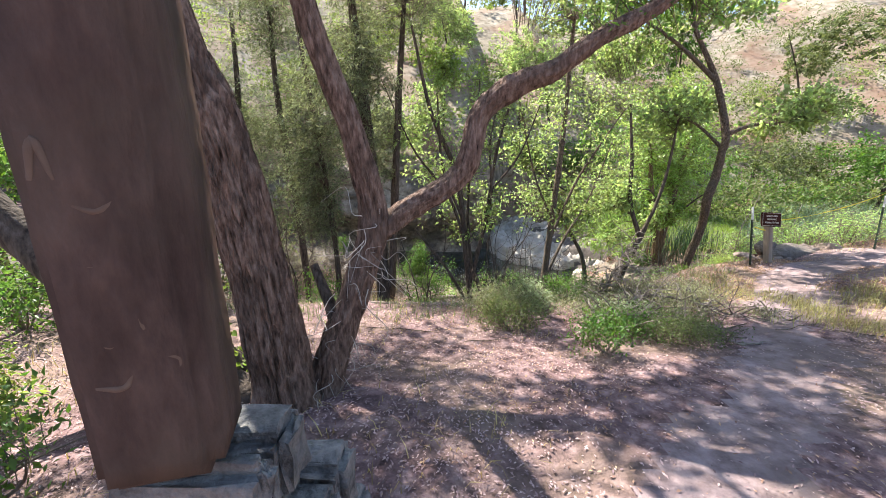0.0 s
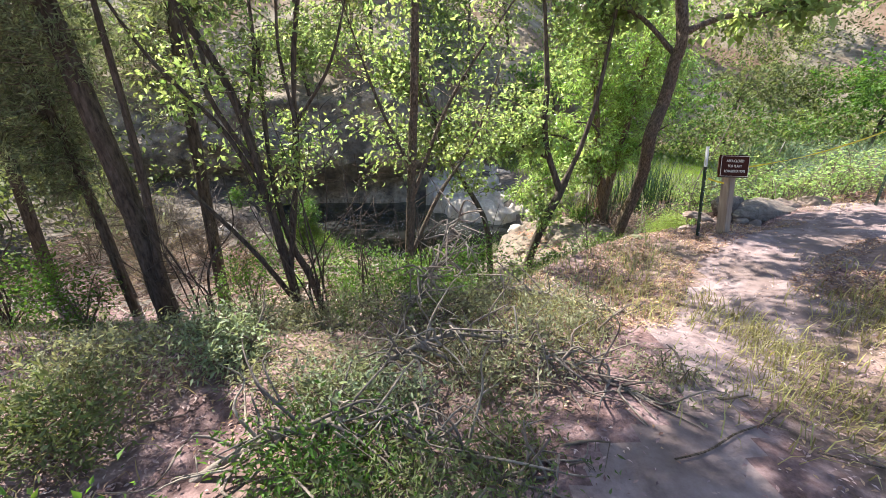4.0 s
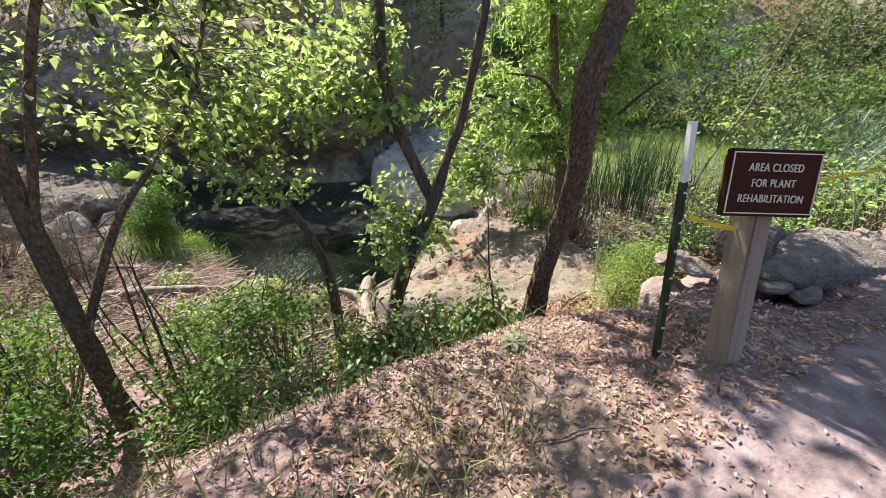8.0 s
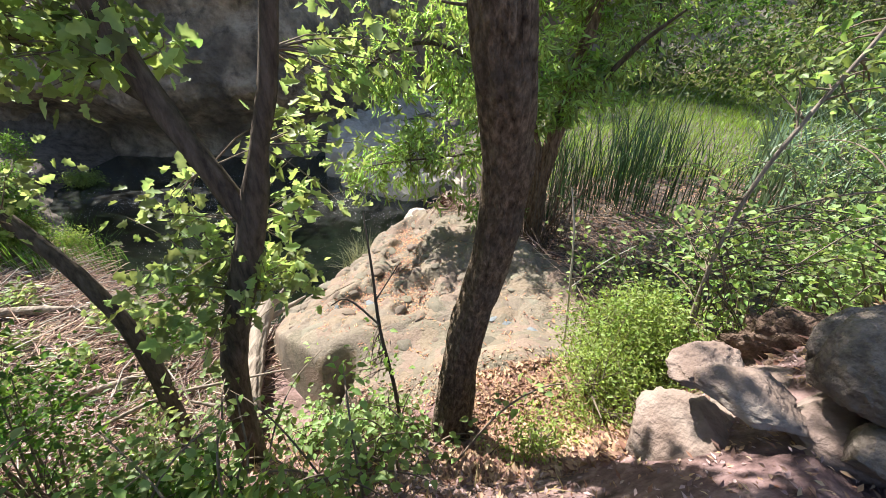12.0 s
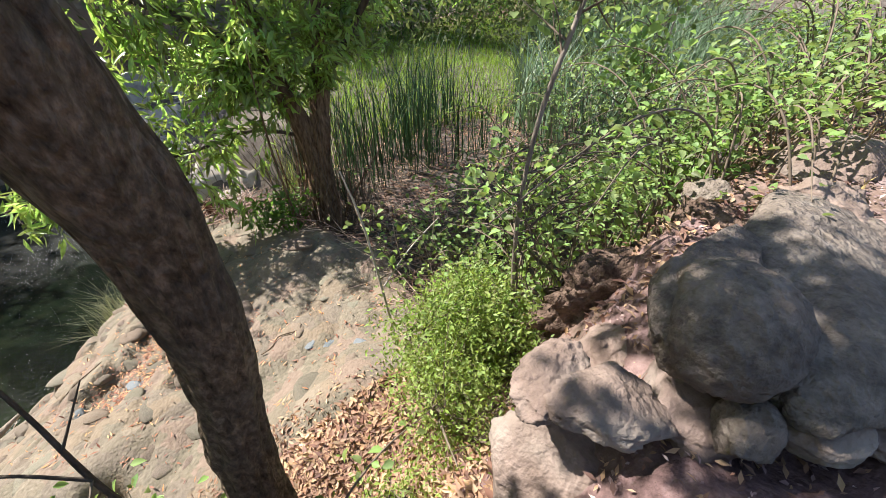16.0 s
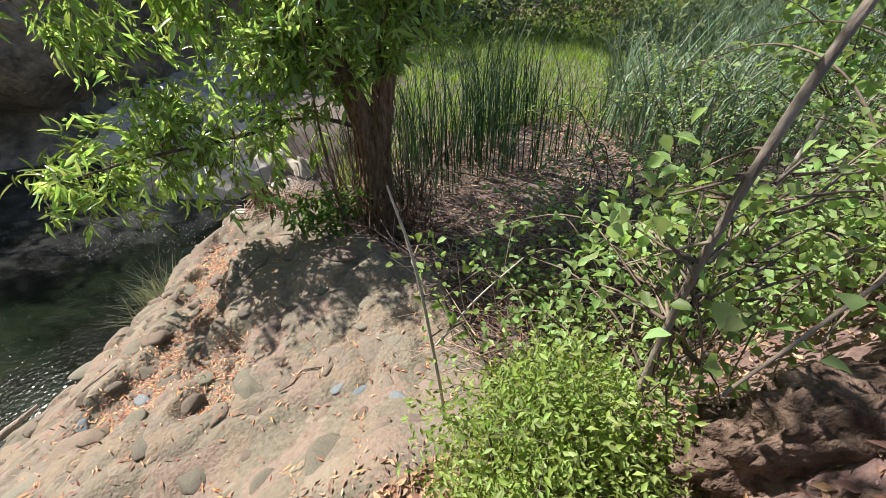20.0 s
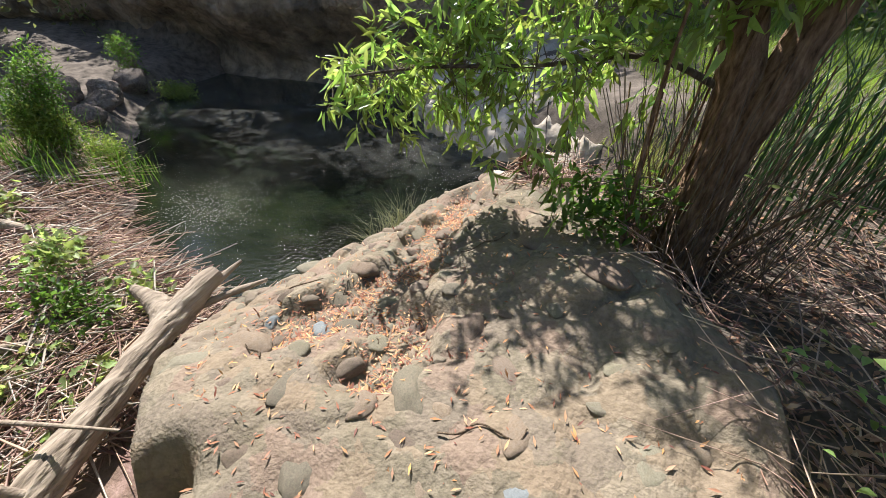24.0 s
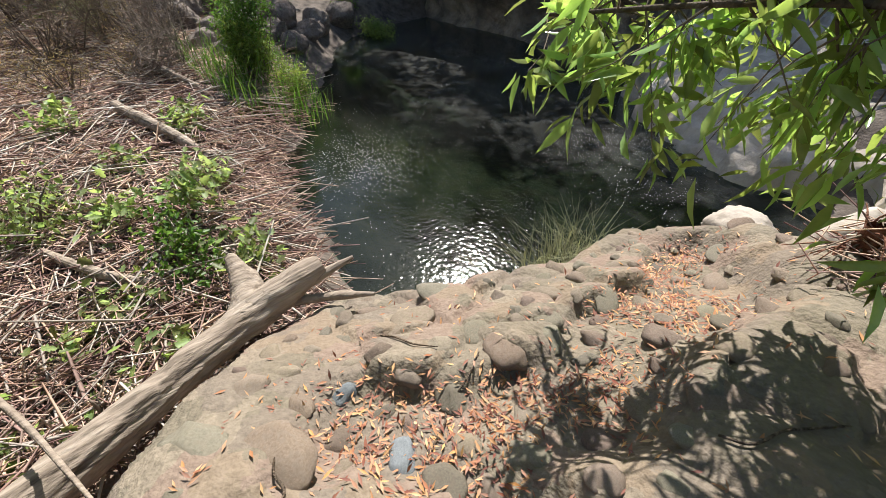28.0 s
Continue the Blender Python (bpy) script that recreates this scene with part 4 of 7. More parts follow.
# ---- trees along the bank ----
def bank_tree(points, radii, label, crowns, twigs, per_twig, leaf, ratio, mat, bark=None, extra=(), sides=12, reach=1.0, name="tree", category="tree", furrow=0.06, **more):
    base = points[0]
    p = thing(name, (base[0], base[1], base[2]), label, category)
    t, line = limb(points, radii, sides, 0.08, 8, furrow, 8, 6.0)
    build("trunk", *t, bark or M_bark_dark, p)
    lines = [line[len(line) // 3:]]
    for pts, rad in extra:
        t, l = limb(pts, rad, 8, 0.1, 9)
        build("limb", *t, bark or M_bark_dark, p)
        lines.append(l)
    if crowns:
        crown(p, np.vstack(lines), crowns, twigs, per_twig, leaf, ratio, mat, reach=reach, **more)
    return p


FEATHER = dict(leaf=0.085, ratio=0.2, mat=M_feather, twig_mat=M_twig, hang=0.35, level=0.2)
bank_tree([(-1.1, 6.8, -1.6), (-1.12, 6.8, 0.0), (-1.3, 6.8, 2.2), (-1.5, 6.9, 4.5)], (0.13, 0.11, 0.1, 0.05), "dark straight-trunked tree with feathery grey-green foliage",
          [((-1.6, 6.7, 2.4), (1.0, 0.9, 1.4))], 420, 36, extra=[([(-1.0, 6.75, -1.0), (-0.8, 6.7, 0.5), (-0.75, 6.7, 2.4)], (0.05, 0.04, 0.02))], **FEATHER)
bank_tree([(-1.2, 8.2, -2.35), (-1.05, 8.2, 0.0), (-0.88, 8.2, 2.4), (-0.7, 8.2, 4.4)], (0.1, 0.085, 0.07, 0.04), "dark slender tree with feathery grey-green foliage",
          [((-0.8, 8.3, 4.4), (1.2, 1.1, 0.9)), ((-1.5, 8.2, 1.6), (0.7, 0.6, 1.0))], 380, 34, **FEATHER)
bank_tree([(-3.2, 8.8, -2.4), (-3.3, 8.8, 0), (-3.5, 8.8, 2.4), (-3.5, 8.8, 4.2)], (0.09, 0.075, 0.06, 0.04), "dark slender tree with feathery grey-green foliage",
          [((-3.3, 8.7, 1.4), (1.2, 1.0, 1.6)), ((-3.5, 8.6, 4.0), (1.4, 1.2, 0.9))], 460, 34, **FEATHER)
bank_tree([(-5.2, 9.5, -2.4), (-5.0, 9.5, 0), (-4.7, 9.5, 2.4), (-4.6, 9.5, 4.4)], (0.11, 0.09, 0.07, 0.04), "dark slender tree with feathery grey-green foliage",
          [((-4.9, 9.4, 1.8), (1.3, 1.0, 1.7))], 380, 34, **FEATHER)
bank_tree([(-2.1, 7.5, -1.95), (-2.15, 7.5, 0), (-2.4, 7.5, 2.4), (-2.6, 7.5, 4.4)], (0.06, 0.05, 0.045, 0.03), "thin dark tree with feathery grey-green foliage",
          [((-2.4, 7.4, 1.0), (0.8, 0.7, 1.6))], 380, 34, **FEATHER)
# the two clumps above 4 m are unseen, added to shade the trail
bank_tree([(0.55, 6.9, -1.65), (0.45, 6.9, -0.6), (0.25, 6.9, 1.0), (-0.2, 6.9, 2.1), (-0.5, 6.9, 3.4)], (0.065, 0.055, 0.045, 0.035, 0.02), "dark forked sapling with sparse yellow-green leaves",
          [((0.2, 6.9, 1.7), (0.9, 0.7, 0.9)), ((0.6, 7.0, 0.4), (0.8, 0.6, 0.6)), ((0.3, 6.2, 4.7), (1.5, 1.1, 0.6)), ((1.5, 6.6, 4.5), (0.9, 0.7, 0.4))], 420, 14, 0.08, 0.5, M_lime,
          extra=[([(0.5, 6.9, -1.0), (0.75, 6.9, 0.2), (0.95, 6.9, 1.6), (1.3, 6.9, 2.8)], (0.04, 0.03, 0.025, 0.015)), ([(0.35, 6.9, 0.3), (0.0, 6.8, 1.2), (-0.1, 6.8, 2.4)], (0.03, 0.025, 0.012)),
                 ([(0.55, 6.9, -1.5), (0.1, 6.9, -0.7), (-0.5, 6.9, 0.1)], (0.035, 0.03, 0.02)), ([(0.42, 6.9, -0.2), (0.1, 6.85, 0.7), (-0.5, 6.8, 1.5), (-1.0, 6.8, 2.6)], (0.03, 0.025, 0.018, 0.008)),
                 ([(0.6, 6.9, -0.4), (0.85, 6.85, 0.6), (0.8, 6.85, 1.6), (1.0, 6.8, 2.6)], (0.028, 0.022, 0.016, 0.008)), ([(0.3, 6.9, 0.8), (0.55, 6.85, 1.5), (0.6, 6.85, 2.6)], (0.024, 0.018, 0.008)),
                 ([(0.85, 6.9, 0.8), (1.3, 6.85, 1.4), (1.6, 6.8, 2.2)], (0.022, 0.016, 0.007))], sides=10)
bank_tree([(1.95, 7.3, -1.9), (2.0, 7.3, -0.8), (2.08, 7.3, 0.4), (2.15, 7.3, 1.6), (2.2, 7.3, 3.6)], (0.075, 0.062, 0.055, 0.048, 0.03), "straight brown sapling with yellow-green leaves on the bank",
          [((1.6, 7.3, 0.6), (0.7, 0.5, 0.5)), ((2.1, 7.6, 3.9), (1.1, 1.0, 0.4)), ((2.9, 7.8, 0.9), (1.1, 0.9, 1.0)), ((2.8, 7.9, 2.3), (1.1, 0.9, 0.8)), ((1.5, 7.2, 2.0), (0.9, 0.7, 0.8))], 400, 11, 0.07, 0.6, M_lime, bark=M_bark_brown,
          extra=[([(2.0, 7.3, -1.0), (2.4, 7.5, -0.2), (2.9, 7.8, 0.5), (3.3, 7.9, 1.6)], (0.03, 0.025, 0.015, 0.008)), ([(2.05, 7.3, -0.2), (2.5, 7.4, 0.9), (3.1, 7.6, 1.8), (3.5, 7.8, 2.3)], (0.028, 0.022, 0.016, 0.008)), ([(2.06, 7.3, 0.2), (1.7, 7.3, 1.0), (1.4, 7.2, 2.0)], (0.024, 0.018, 0.008))])
bank_tree([(0.83, 7.0, -1.7), (0.7, 7.0, -1.1), (0.53, 7.0, -0.6), (0.45, 7.0, 0.3), (0.5, 7.1, 1.6)], (0.05, 0.045, 0.04, 0.03, 0.02), "crooked dark stem leaning over the bank", [((0.5, 7.1, 1.4), (0.6, 0.5, 0.5))], 50, 8, 0.055, 0.5, M_lime)
forked_tree = bank_tree([(3.88, 8.38, -2.3), (3.93, 8.4, -1.8), (4.02, 8.4, -1.3), (4.2, 8.4, -0.8), (4.36, 8.4, -0.4), (4.48, 8.4, -0.05), (4.6, 8.4, 0.3), (4.75, 8.4, 1.05), (4.9, 8.5, 2.4)], (0.1, 0.08, 0.075, 0.07, 0.065, 0.04, 0.035, 0.03, 0.02),
          "dark forked tree with bright yellow-green leaves beside the pool",
          [((3.2, 8.5, 0.55), (1.1, 0.8, 0.5)), ((4.5, 8.9, 1.7), (0.5, 0.5, 0.4)), ((1.9, 9.0, 1.5), (0.8, 0.6, 0.5)), ((3.7, 9.3, 3.6), (1.1, 0.9, 0.5)), ((4.05, 8.3, -0.75), (0.4, 0.3, 0.25))], 470, 14, 0.075, 0.85, M_lime, fine="lobed",
          extra=[([(4.36, 8.4, -0.42), (4.24, 8.4, -0.15), (4.08, 8.4, 0.25), (4.0, 8.4, 0.7), (4.0, 8.45, 1.2), (3.85, 8.5, 2.4)], (0.055, 0.05, 0.045, 0.042, 0.04, 0.02)),
                 ([(4.15, 8.4, 0.1), (3.7, 8.5, 0.3), (3.0, 8.6, 0.45), (2.2, 8.7, 0.9)], (0.03, 0.026, 0.02, 0.01))], reach=0.7)
fork_limbs = np.array([(4.2, 8.4, -0.8), (4.36, 8.4, -0.4), (4.48, 8.4, -0.05), (4.6, 8.4, 0.3), (4.24, 8.4, -0.15), (4.05, 8.4, 0.3), (4.02, 8.4, -1.2)])
crown(forked_tree, fork_limbs, [((4.92, 8.6, 0.15), (0.2, 0.2, 0.15)), ((4.75, 8.6, -0.1), (0.2, 0.2, 0.13)), ((4.62, 8.58, -0.4), (0.25, 0.2, 0.12)), ((4.45, 8.55, -0.75), (0.25, 0.2, 0.14)), ((3.72, 8.5, -0.45), (0.22, 0.2, 0.14)), ((4.25, 8.5, -0.65), (0.25, 0.2, 0.13)), ((3.6, 8.5, 0.35), (0.4, 0.3, 0.2))],
      85, 11, 0.075, 0.85, M_lime, fine="lobed", reach=0.55, level=0.65, name="low_foliage")
bank_tree([(4.97, 8.33, -1.95), (4.94, 8.36, -1.5), (4.88, 8.42, -1.1), (4.86, 8.48, -0.75), (4.84, 8.52, -0.42)], (0.013, 0.012, 0.01, 0.007, 0.003), "thin bare dark sapling on the bank edge", [((4.82, 8.45, -1.25), (0.2, 0.15, 0.25))], 14, 6, 0.045, 0.6, M_bramble,
          fine=True, reach=0.25, name="sapling", sides=7, furrow=0, extra=[([(4.88, 8.42, -1.05), (4.72, 8.45, -0.9), (4.62, 8.46, -0.95)], (0.007, 0.005, 0.003)), ([(4.87, 8.45, -0.9), (5.0, 8.5, -0.7)], (0.005, 0.002))])
bank_tree([(3.33, 8.5, -2.5), (3.3, 8.6, -1.5), (3.2, 8.6, -0.95), (3.0, 8.6, -0.55), (2.6, 8.6, 0.1), (2.2, 8.6, 1.2)], (0.06, 0.055, 0.045, 0.04, 0.03, 0.02), "dark leaning sapling with bright leaves on the debris bank",
          [((2.4, 8.7, 0.4), (0.8, 0.7, 0.5)), ((2.9, 8.4, -0.3), (0.6, 0.5, 0.3))], 105, 13, 0.06, 0.85, M_lime, fine="lobed")
leaning_tree = bank_tree([(5.28, 8.22, -1.7), (5.31, 8.21, -1.2), (5.34, 8.2, -0.88), (5.39, 8.16, -0.6), (5.43, 8.1, -0.3), (5.44, 8.05, -0.05), (5.42, 8.0, 0.15), (5.38, 7.94, 0.35), (5.37, 7.92, 0.52), (5.43, 7.94, 0.75), (5.5, 7.97, 1.0),
           (5.53, 7.97, 1.4), (5.56, 8.0, 1.8), (5.4, 8.3, 2.8), (5.0, 8.6, 3.8)],
          (0.13, 0.095, 0.088, 0.084, 0.082, 0.082, 0.082, 0.084, 0.084, 0.08, 0.08, 0.075, 0.07, 0.06, 0.04), "leaning brown-barked tree with a bent trunk at the trail's edge",
          # the last four clumps are added to throw dapples on the boulders
          [((3.5, 8.6, 4.4), (1.1, 0.8, 0.5)), ((4.3, 8.8, 4.7), (1.4, 1.0, 0.6)), ((2.4, 7.6, 4.4), (0.9, 0.8, 0.4)), ((6.9, 8.3, 2.0), (1.0, 0.6, 0.4)), ((6.2, 9.4, 4.6), (1.2, 1.0, 0.6)), ((4.4, 9.8, 3.3), (0.8, 0.6, 0.3)), ((5.15, 9.0, 1.95), (0.5, 0.45, 0.25)), ((5.35, 8.7, 2.2), (0.5, 0.4, 0.25)), ((5.5, 9.1, 2.4), (0.5, 0.4, 0.25))], 420, 12, 0.14, 0.6, M_lime, bark=M_bark_brown, sides=64, furrow=0.1, reach=1.2,
          extra=[([(5.55, 8.0, 1.75), (6.1, 8.05, 1.95), (6.8, 8.15, 2.0), (7.6, 8.3, 2.2)], (0.045, 0.035, 0.028, 0.012)), ([(5.4, 8.3, 2.8), (4.5, 8.5, 3.6), (3.2, 8.5, 4.3)], (0.05, 0.035, 0.015)), ([(5.55, 8.0, 1.5), (5.1, 8.3, 2.0), (4.5, 8.6, 2.3)], (0.035, 0.025, 0.012))])
side_limb = np.array([(6.1, 8.05, 1.95), (6.6, 8.12, 2.0), (7.2, 8.22, 2.1), (7.6, 8.3, 2.2), (5.0, 8.35, 2.05), (4.6, 8.55, 2.25)])
# leaf clumps added high up, mostly out of view, to dapple boulders and bank
crown(leaning_tree, side_limb[-2:], [((5.15, 9.0, 1.95), (0.55, 0.45, 0.25)), ((5.3, 8.75, 2.2), (0.5, 0.4, 0.25)), ((5.55, 9.0, 2.3), (0.5, 0.4, 0.25))], 18, 14, 0.1, 0.6, M_lime, reach=0.6, name="dapple_foliage")
crown(leaning_tree, side_limb[-2:], [((5.3, 9.8, 2.05), (0.4, 0.3, 0.2))], 18, 12, 0.1, 0.6, M_lime, reach=1.2, name="shade_foliage")
crown(leaning_tree, side_limb, [((6.9, 8.2, 2.05), (1.0, 0.5, 0.4)), ((7.9, 8.4, 2.3), (0.9, 0.6, 0.5)), ((4.7, 8.5, 2.2), (0.9, 0.6, 0.5))], 150, 14, 0.1, 0.6, M_lime, reach=0.7, name="side_foliage")


# ---- the willow by the pool ----
def willow():
    p = thing("willow", (6.3, 11.05, -1.8), "leafy willow with two dark trunks leaning over a creek pool", "tree")
    t1, l1 = limb([(6.28, 11.05, -2.05), (6.28, 11.05, -1.5), (6.22, 11.07, -1.0), (6.08, 11.1, -0.5), (5.98, 11.2, 0.2), (5.8, 11.4, 1.8)], (0.18, 0.125, 0.095, 0.08, 0.07, 0.04), 30, 0.1, 7, 0.12)
    build("trunk", *t1, M_bark_willow, p)
    t2, l2 = limb([(6.31, 11.04, -1.75), (6.32, 11.04, -1.25), (6.42, 11.08, -0.75), (6.56, 11.15, -0.2), (6.8, 11.4, 0.9), (7.1, 11.6, 2.0)], (0.11, 0.1, 0.09, 0.075, 0.06, 0.03), 26, 0.1, 7, 0.12)
    build("second_trunk", *t2, M_bark_willow, p)
    g = np.random.default_rng(77)
    for k in range(16):
        x, y = 6.2 + g.normal() * 0.22, 11.1 + g.normal() * 0.16
        d = np.array([g.normal() * 0.22, g.normal() * 0.15, g.uniform(0.7, 1.7)])
        a = np.array([x, y, float(ground_at(x, y)) - 0.05])
        build("sucker_stem", *tube(curve_of([a, a + d * 0.5 + g.normal(size=3) * 0.05, a + d], 5), (0.014, 0.01, 0.004), 6), M_bark_willow, p)
    lines = []
    for pts, r in (([(6.2, 11.08, -1.05), (5.8, 11.05, -0.92), (5.3, 10.98, -0.98), (4.7, 10.92, -1.02), (4.1, 10.88, -1.12)], (0.02, 0.015, 0.012, 0.009, 0.005)),
                   ([(6.18, 11.1, -0.5), (5.6, 11.2, -0.1), (5.0, 11.3, 0.1), (4.3, 11.4, -0.15)], (0.035, 0.03, 0.02, 0.01)),
                   ([(6.1, 11.1, -0.1), (5.7, 10.7, 0.35), (5.2, 10.5, 0.45)], (0.03, 0.022, 0.01)),
                   ([(6.6, 11.1, -0.5), (6.9, 10.7, 0.1), (7.1, 10.4, 0.4)], (0.03, 0.022, 0.01)),
                   ([(6.2, 11.1, -1.0), (6.0, 11.7, -0.7), (5.4, 12.3, -0.8)], (0.03, 0.02, 0.01))):
        t, l = limb(pts, r, 8, 0.1, 10)
        build("branch", *t, M_bark_dark, p)
        lines.append(l)
    crown(p, np.vstack(lines[:2] + lines[4:]), [((4.25, 10.95, -1.12), (0.4, 0.35, 0.26)), ((4.7, 10.95, -1.15), (0.45, 0.4, 0.32)), ((5.1, 11.0, -1.2), (0.45, 0.36, 0.36)), ((5.5, 11.0, -1.2), (0.36, 0.3, 0.3)), ((5.8, 10.9, -0.85), (0.34, 0.26, 0.26)), ((4.9, 11.15, -0.6), (0.6, 0.45, 0.3)), ((5.5, 12.2, -0.7), (0.5, 0.5, 0.45)), ((4.55, 11.0, -0.75), (0.5, 0.42, 0.3)), ((5.1, 11.05, -0.75), (0.5, 0.42, 0.34)), ((5.0, 11.25, -0.25), (0.6, 0.5, 0.34)), ((5.45, 10.8, -1.45), (0.25, 0.2, 0.16))],
          200, 16, 0.13, 0.24, M_willow, fine=True, twig_r=0.004, hang=0.3, reach=0.5, level=0.4, spread=0.05)
    crown(p, np.vstack([l1[20:], l2[20:]] + lines[1:4]), [((6.2, 11.5, 0.8), (0.9, 0.9, 0.7)), ((7.0, 11.5, 0.9), (1.3, 1.1, 0.9)), ((6.4, 11.7, 2.2), (1.6, 1.3, 0.7)), ((5.9, 11.2, -0.55), (0.5, 0.4, 0.4)), ((6.5, 11.0, -0.35), (0.6, 0.35, 0.35)), ((7.05, 11.2, -0.35), (0.55, 0.4, 0.4)), ((6.4, 11.6, 0.1), (0.9, 0.6, 0.5)), ((7.4, 11.6, 0.2), (1.0, 0.7, 0.5)), ((6.1, 10.85, -0.05), (0.8, 0.4, 0.35)), ((6.8, 11.0, 0.05), (0.7, 0.45, 0.35)), ((6.15, 10.85, -0.6), (0.5, 0.3, 0.3)), ((6.0, 12.2, 0.5), (0.9, 0.6, 0.5)), ((5.6, 12.7, 1.3), (1.0, 0.7, 0.6)), ((6.6, 12.5, 1.2), (0.9, 0.6, 0.6)), ((5.6, 11.3, 0.5), (0.9, 0.6, 0.5)), ((5.5, 11.2, -0.1), (0.7, 0.5, 0.5))],
          600, 17, 0.12, 0.26, M_willow, fine=True, twig_r=0.004, hang=0.35, reach=0.7, level=0.4, spread=0.06)
    crown(p, np.vstack([l1[16:30], l2[16:30]]), [((6.1, 10.75, -0.35), (0.5, 0.25, 0.25)), ((6.6, 10.8, -0.3), (0.4, 0.25, 0.25)), ((5.75, 10.8, -0.5), (0.4, 0.25, 0.25)), ((6.35, 10.8, -0.65), (0.3, 0.15, 0.15))], 95, 16, 0.12, 0.25, M_willow, fine=True, twig_r=0.004, hang=0.35, reach=0.5, level=0.4, spread=0.06, name="trunk_foliage")
    crown(p, lines[1], [((4.9, 11.2, 0.1), (0.8, 0.6, 0.4))], 52, 14, 0.12, 0.23, M_willow, twig_r=0.004, hang=0.3, reach=0.6, level=0.4, spread=0.05)
    crown(p, np.vstack([l1[24:], l2[24:]]), [((6.0, 11.4, 1.3), (1.2, 1.0, 0.7)), ((7.3, 11.6, 1.4), (1.2, 1.0, 0.8)), ((6.6, 11.6, 2.6), (1.5, 1.2, 0.8)), ((6.9, 11.3, 0.7), (0.8, 0.7, 0.5))],
          360, 20, 0.12, 0.28, M_willow, twig_r=0.004, hang=0.35, reach=0.8, level=0.4, name="high_foliage")
    crown(p, l1[:14], [((5.68, 10.85, -1.6), (0.22, 0.16, 0.2)), ((5.6, 10.8, -1.5), (0.16, 0.14, 0.16)), ((5.85, 10.9, -1.75), (0.18, 0.15, 0.14))], 26, 18, 0.075, 0.45, M_green, fine=True, reach=0.4, hang=0.3, name="low_leaves")
    return p


willow()


# ---- sign, metal post, tape ----
def stand(base, up):
    """A pose at base whose z axis is up and whose y axis runs ahead."""
    right = Vector((0, 1, 0)).cross(up).normalized()
    ahead = up.cross(right)
    m = Matrix((right, ahead, up)).transposed().to_4x4()
    return Matrix.Translation(base) @ m


def sign():
    base = Vector((5.67, 6.5, -0.55))
    p = thing("trail_sign", base, "brown wooden notice with cream lettering on a weathered leaning post", "sign")
    up = Vector((0.03, 0.26, 0.965)).normalized()
    m = stand(base, up)
    spin = m @ Matrix.Rotation(radians(20), 4, "Z")
    part("post", box((0.1, 0.1, 1.0), (0, 0, 0.47), 0.008), M_signpost, p).matrix_basis = spin
    face = m @ pose(-0.015, -0.075, 0.88, 0, 0, 3)
    board = part("board", box((0.35, 0.03, 0.243), (0, 0, 0), 0.004), M_signboard, p)
    board.matrix_basis = face
    part("backing", box((0.3, 0.04, 0.18), (0.0, 0.036, 0.01), 0.004), M_signback, p).matrix_basis = face
    for sz, at in (((0.336, 0.004, 0.004), (0, -0.016, 0.109)), ((0.336, 0.004, 0.004), (0, -0.016, -0.109)), ((0.004, 0.004, 0.214), (-0.166, -0.016, 0)), ((0.004, 0.004, 0.214), (0.166, -0.016, 0))):
        part("border", box(sz, at, 0), M_letter, board).matrix_basis = face
    for text, z in (("AREA CLOSED", 0.056), ("FOR PLANT", 0.0), ("REHABILITATION", -0.056)):
        c = bpy.data.curves.new("lettering", "FONT")
        c.body, c.size, c.align_x, c.align_y, c.extrude = text, 0.041, "CENTER", "CENTER", 0.0015
        c.space_character = 1.08
        ob = new("lettering", c)
        me = bpy.data.meshes.new_from_object(ob)
        bpy.data.objects.remove(ob)
        whole = bmesh.new()
        whole.from_mesh(me)
        left = set(whole.verts)
        while left:
            island, todo = set(), [next(iter(left))]
            while todo:
                v = todo.pop()
                if v in island:
                    continue
                island.add(v)
                todo += [e.other_vert(v) for e in v.link_edges]
            left -= island
            one = bmesh.new()
            twin = {v: one.verts.new(v.co) for v in island}
            for f in whole.faces:
                if f.verts[0] in island:
                    one.faces.new([twin[v] for v in f.verts])
            part("letter", one, M_letter, board).matrix_basis = face @ pose(0, -0.0165, z, 90, 0, 0) @ Matrix.Diagonal((0.74, 1, 1, 1))
        whole.free()
    return p


sign()


def metal_post(base, lean):
    base = Vector(base)
    p = thing("metal_fence_post", base, "dark green steel stake with a white tip", "fence post")
    up = Vector((*lean, 1.0)).normalized()
    m = stand(base, up) @ Matrix.Rotation(radians(25), 4, "Z")
    for name, a, b, mat in (("stake", 0, 0.94, M_tpost), ("tip", 0.94, 1.16, M_tpost_tip)):
        bm = box((0.03, 0.005, b - a), (0, 0, (a + b) / 2), 0.001)
        me = bpy.data.meshes.new("web")
        w = box((0.005, 0.026, b - a), (0, 0.014, (a + b) / 2), 0.001)
        w.to_mesh(me)
        w.free()
        bm.from_mesh(me)
        piece = part(name, bm, mat, p)
        piece.matrix_basis = m
        stake = piece if name == "stake" else stake
    for k in range(14):
        part("stud", box((0.012, 0.008, 0.008), (0, -0.006, 0.12 + 0.06 * k), 0.001), M_tpost_tip if k % 2 else M_tpost, stake).matrix_basis = m
    return p


metal_post((5.45, 6.58, -0.62), (-0.06, 0.12))
metal_post((8.6, 7.5, float(land(8.6, 7.5)) - 0.1), (0.05, 0.1))


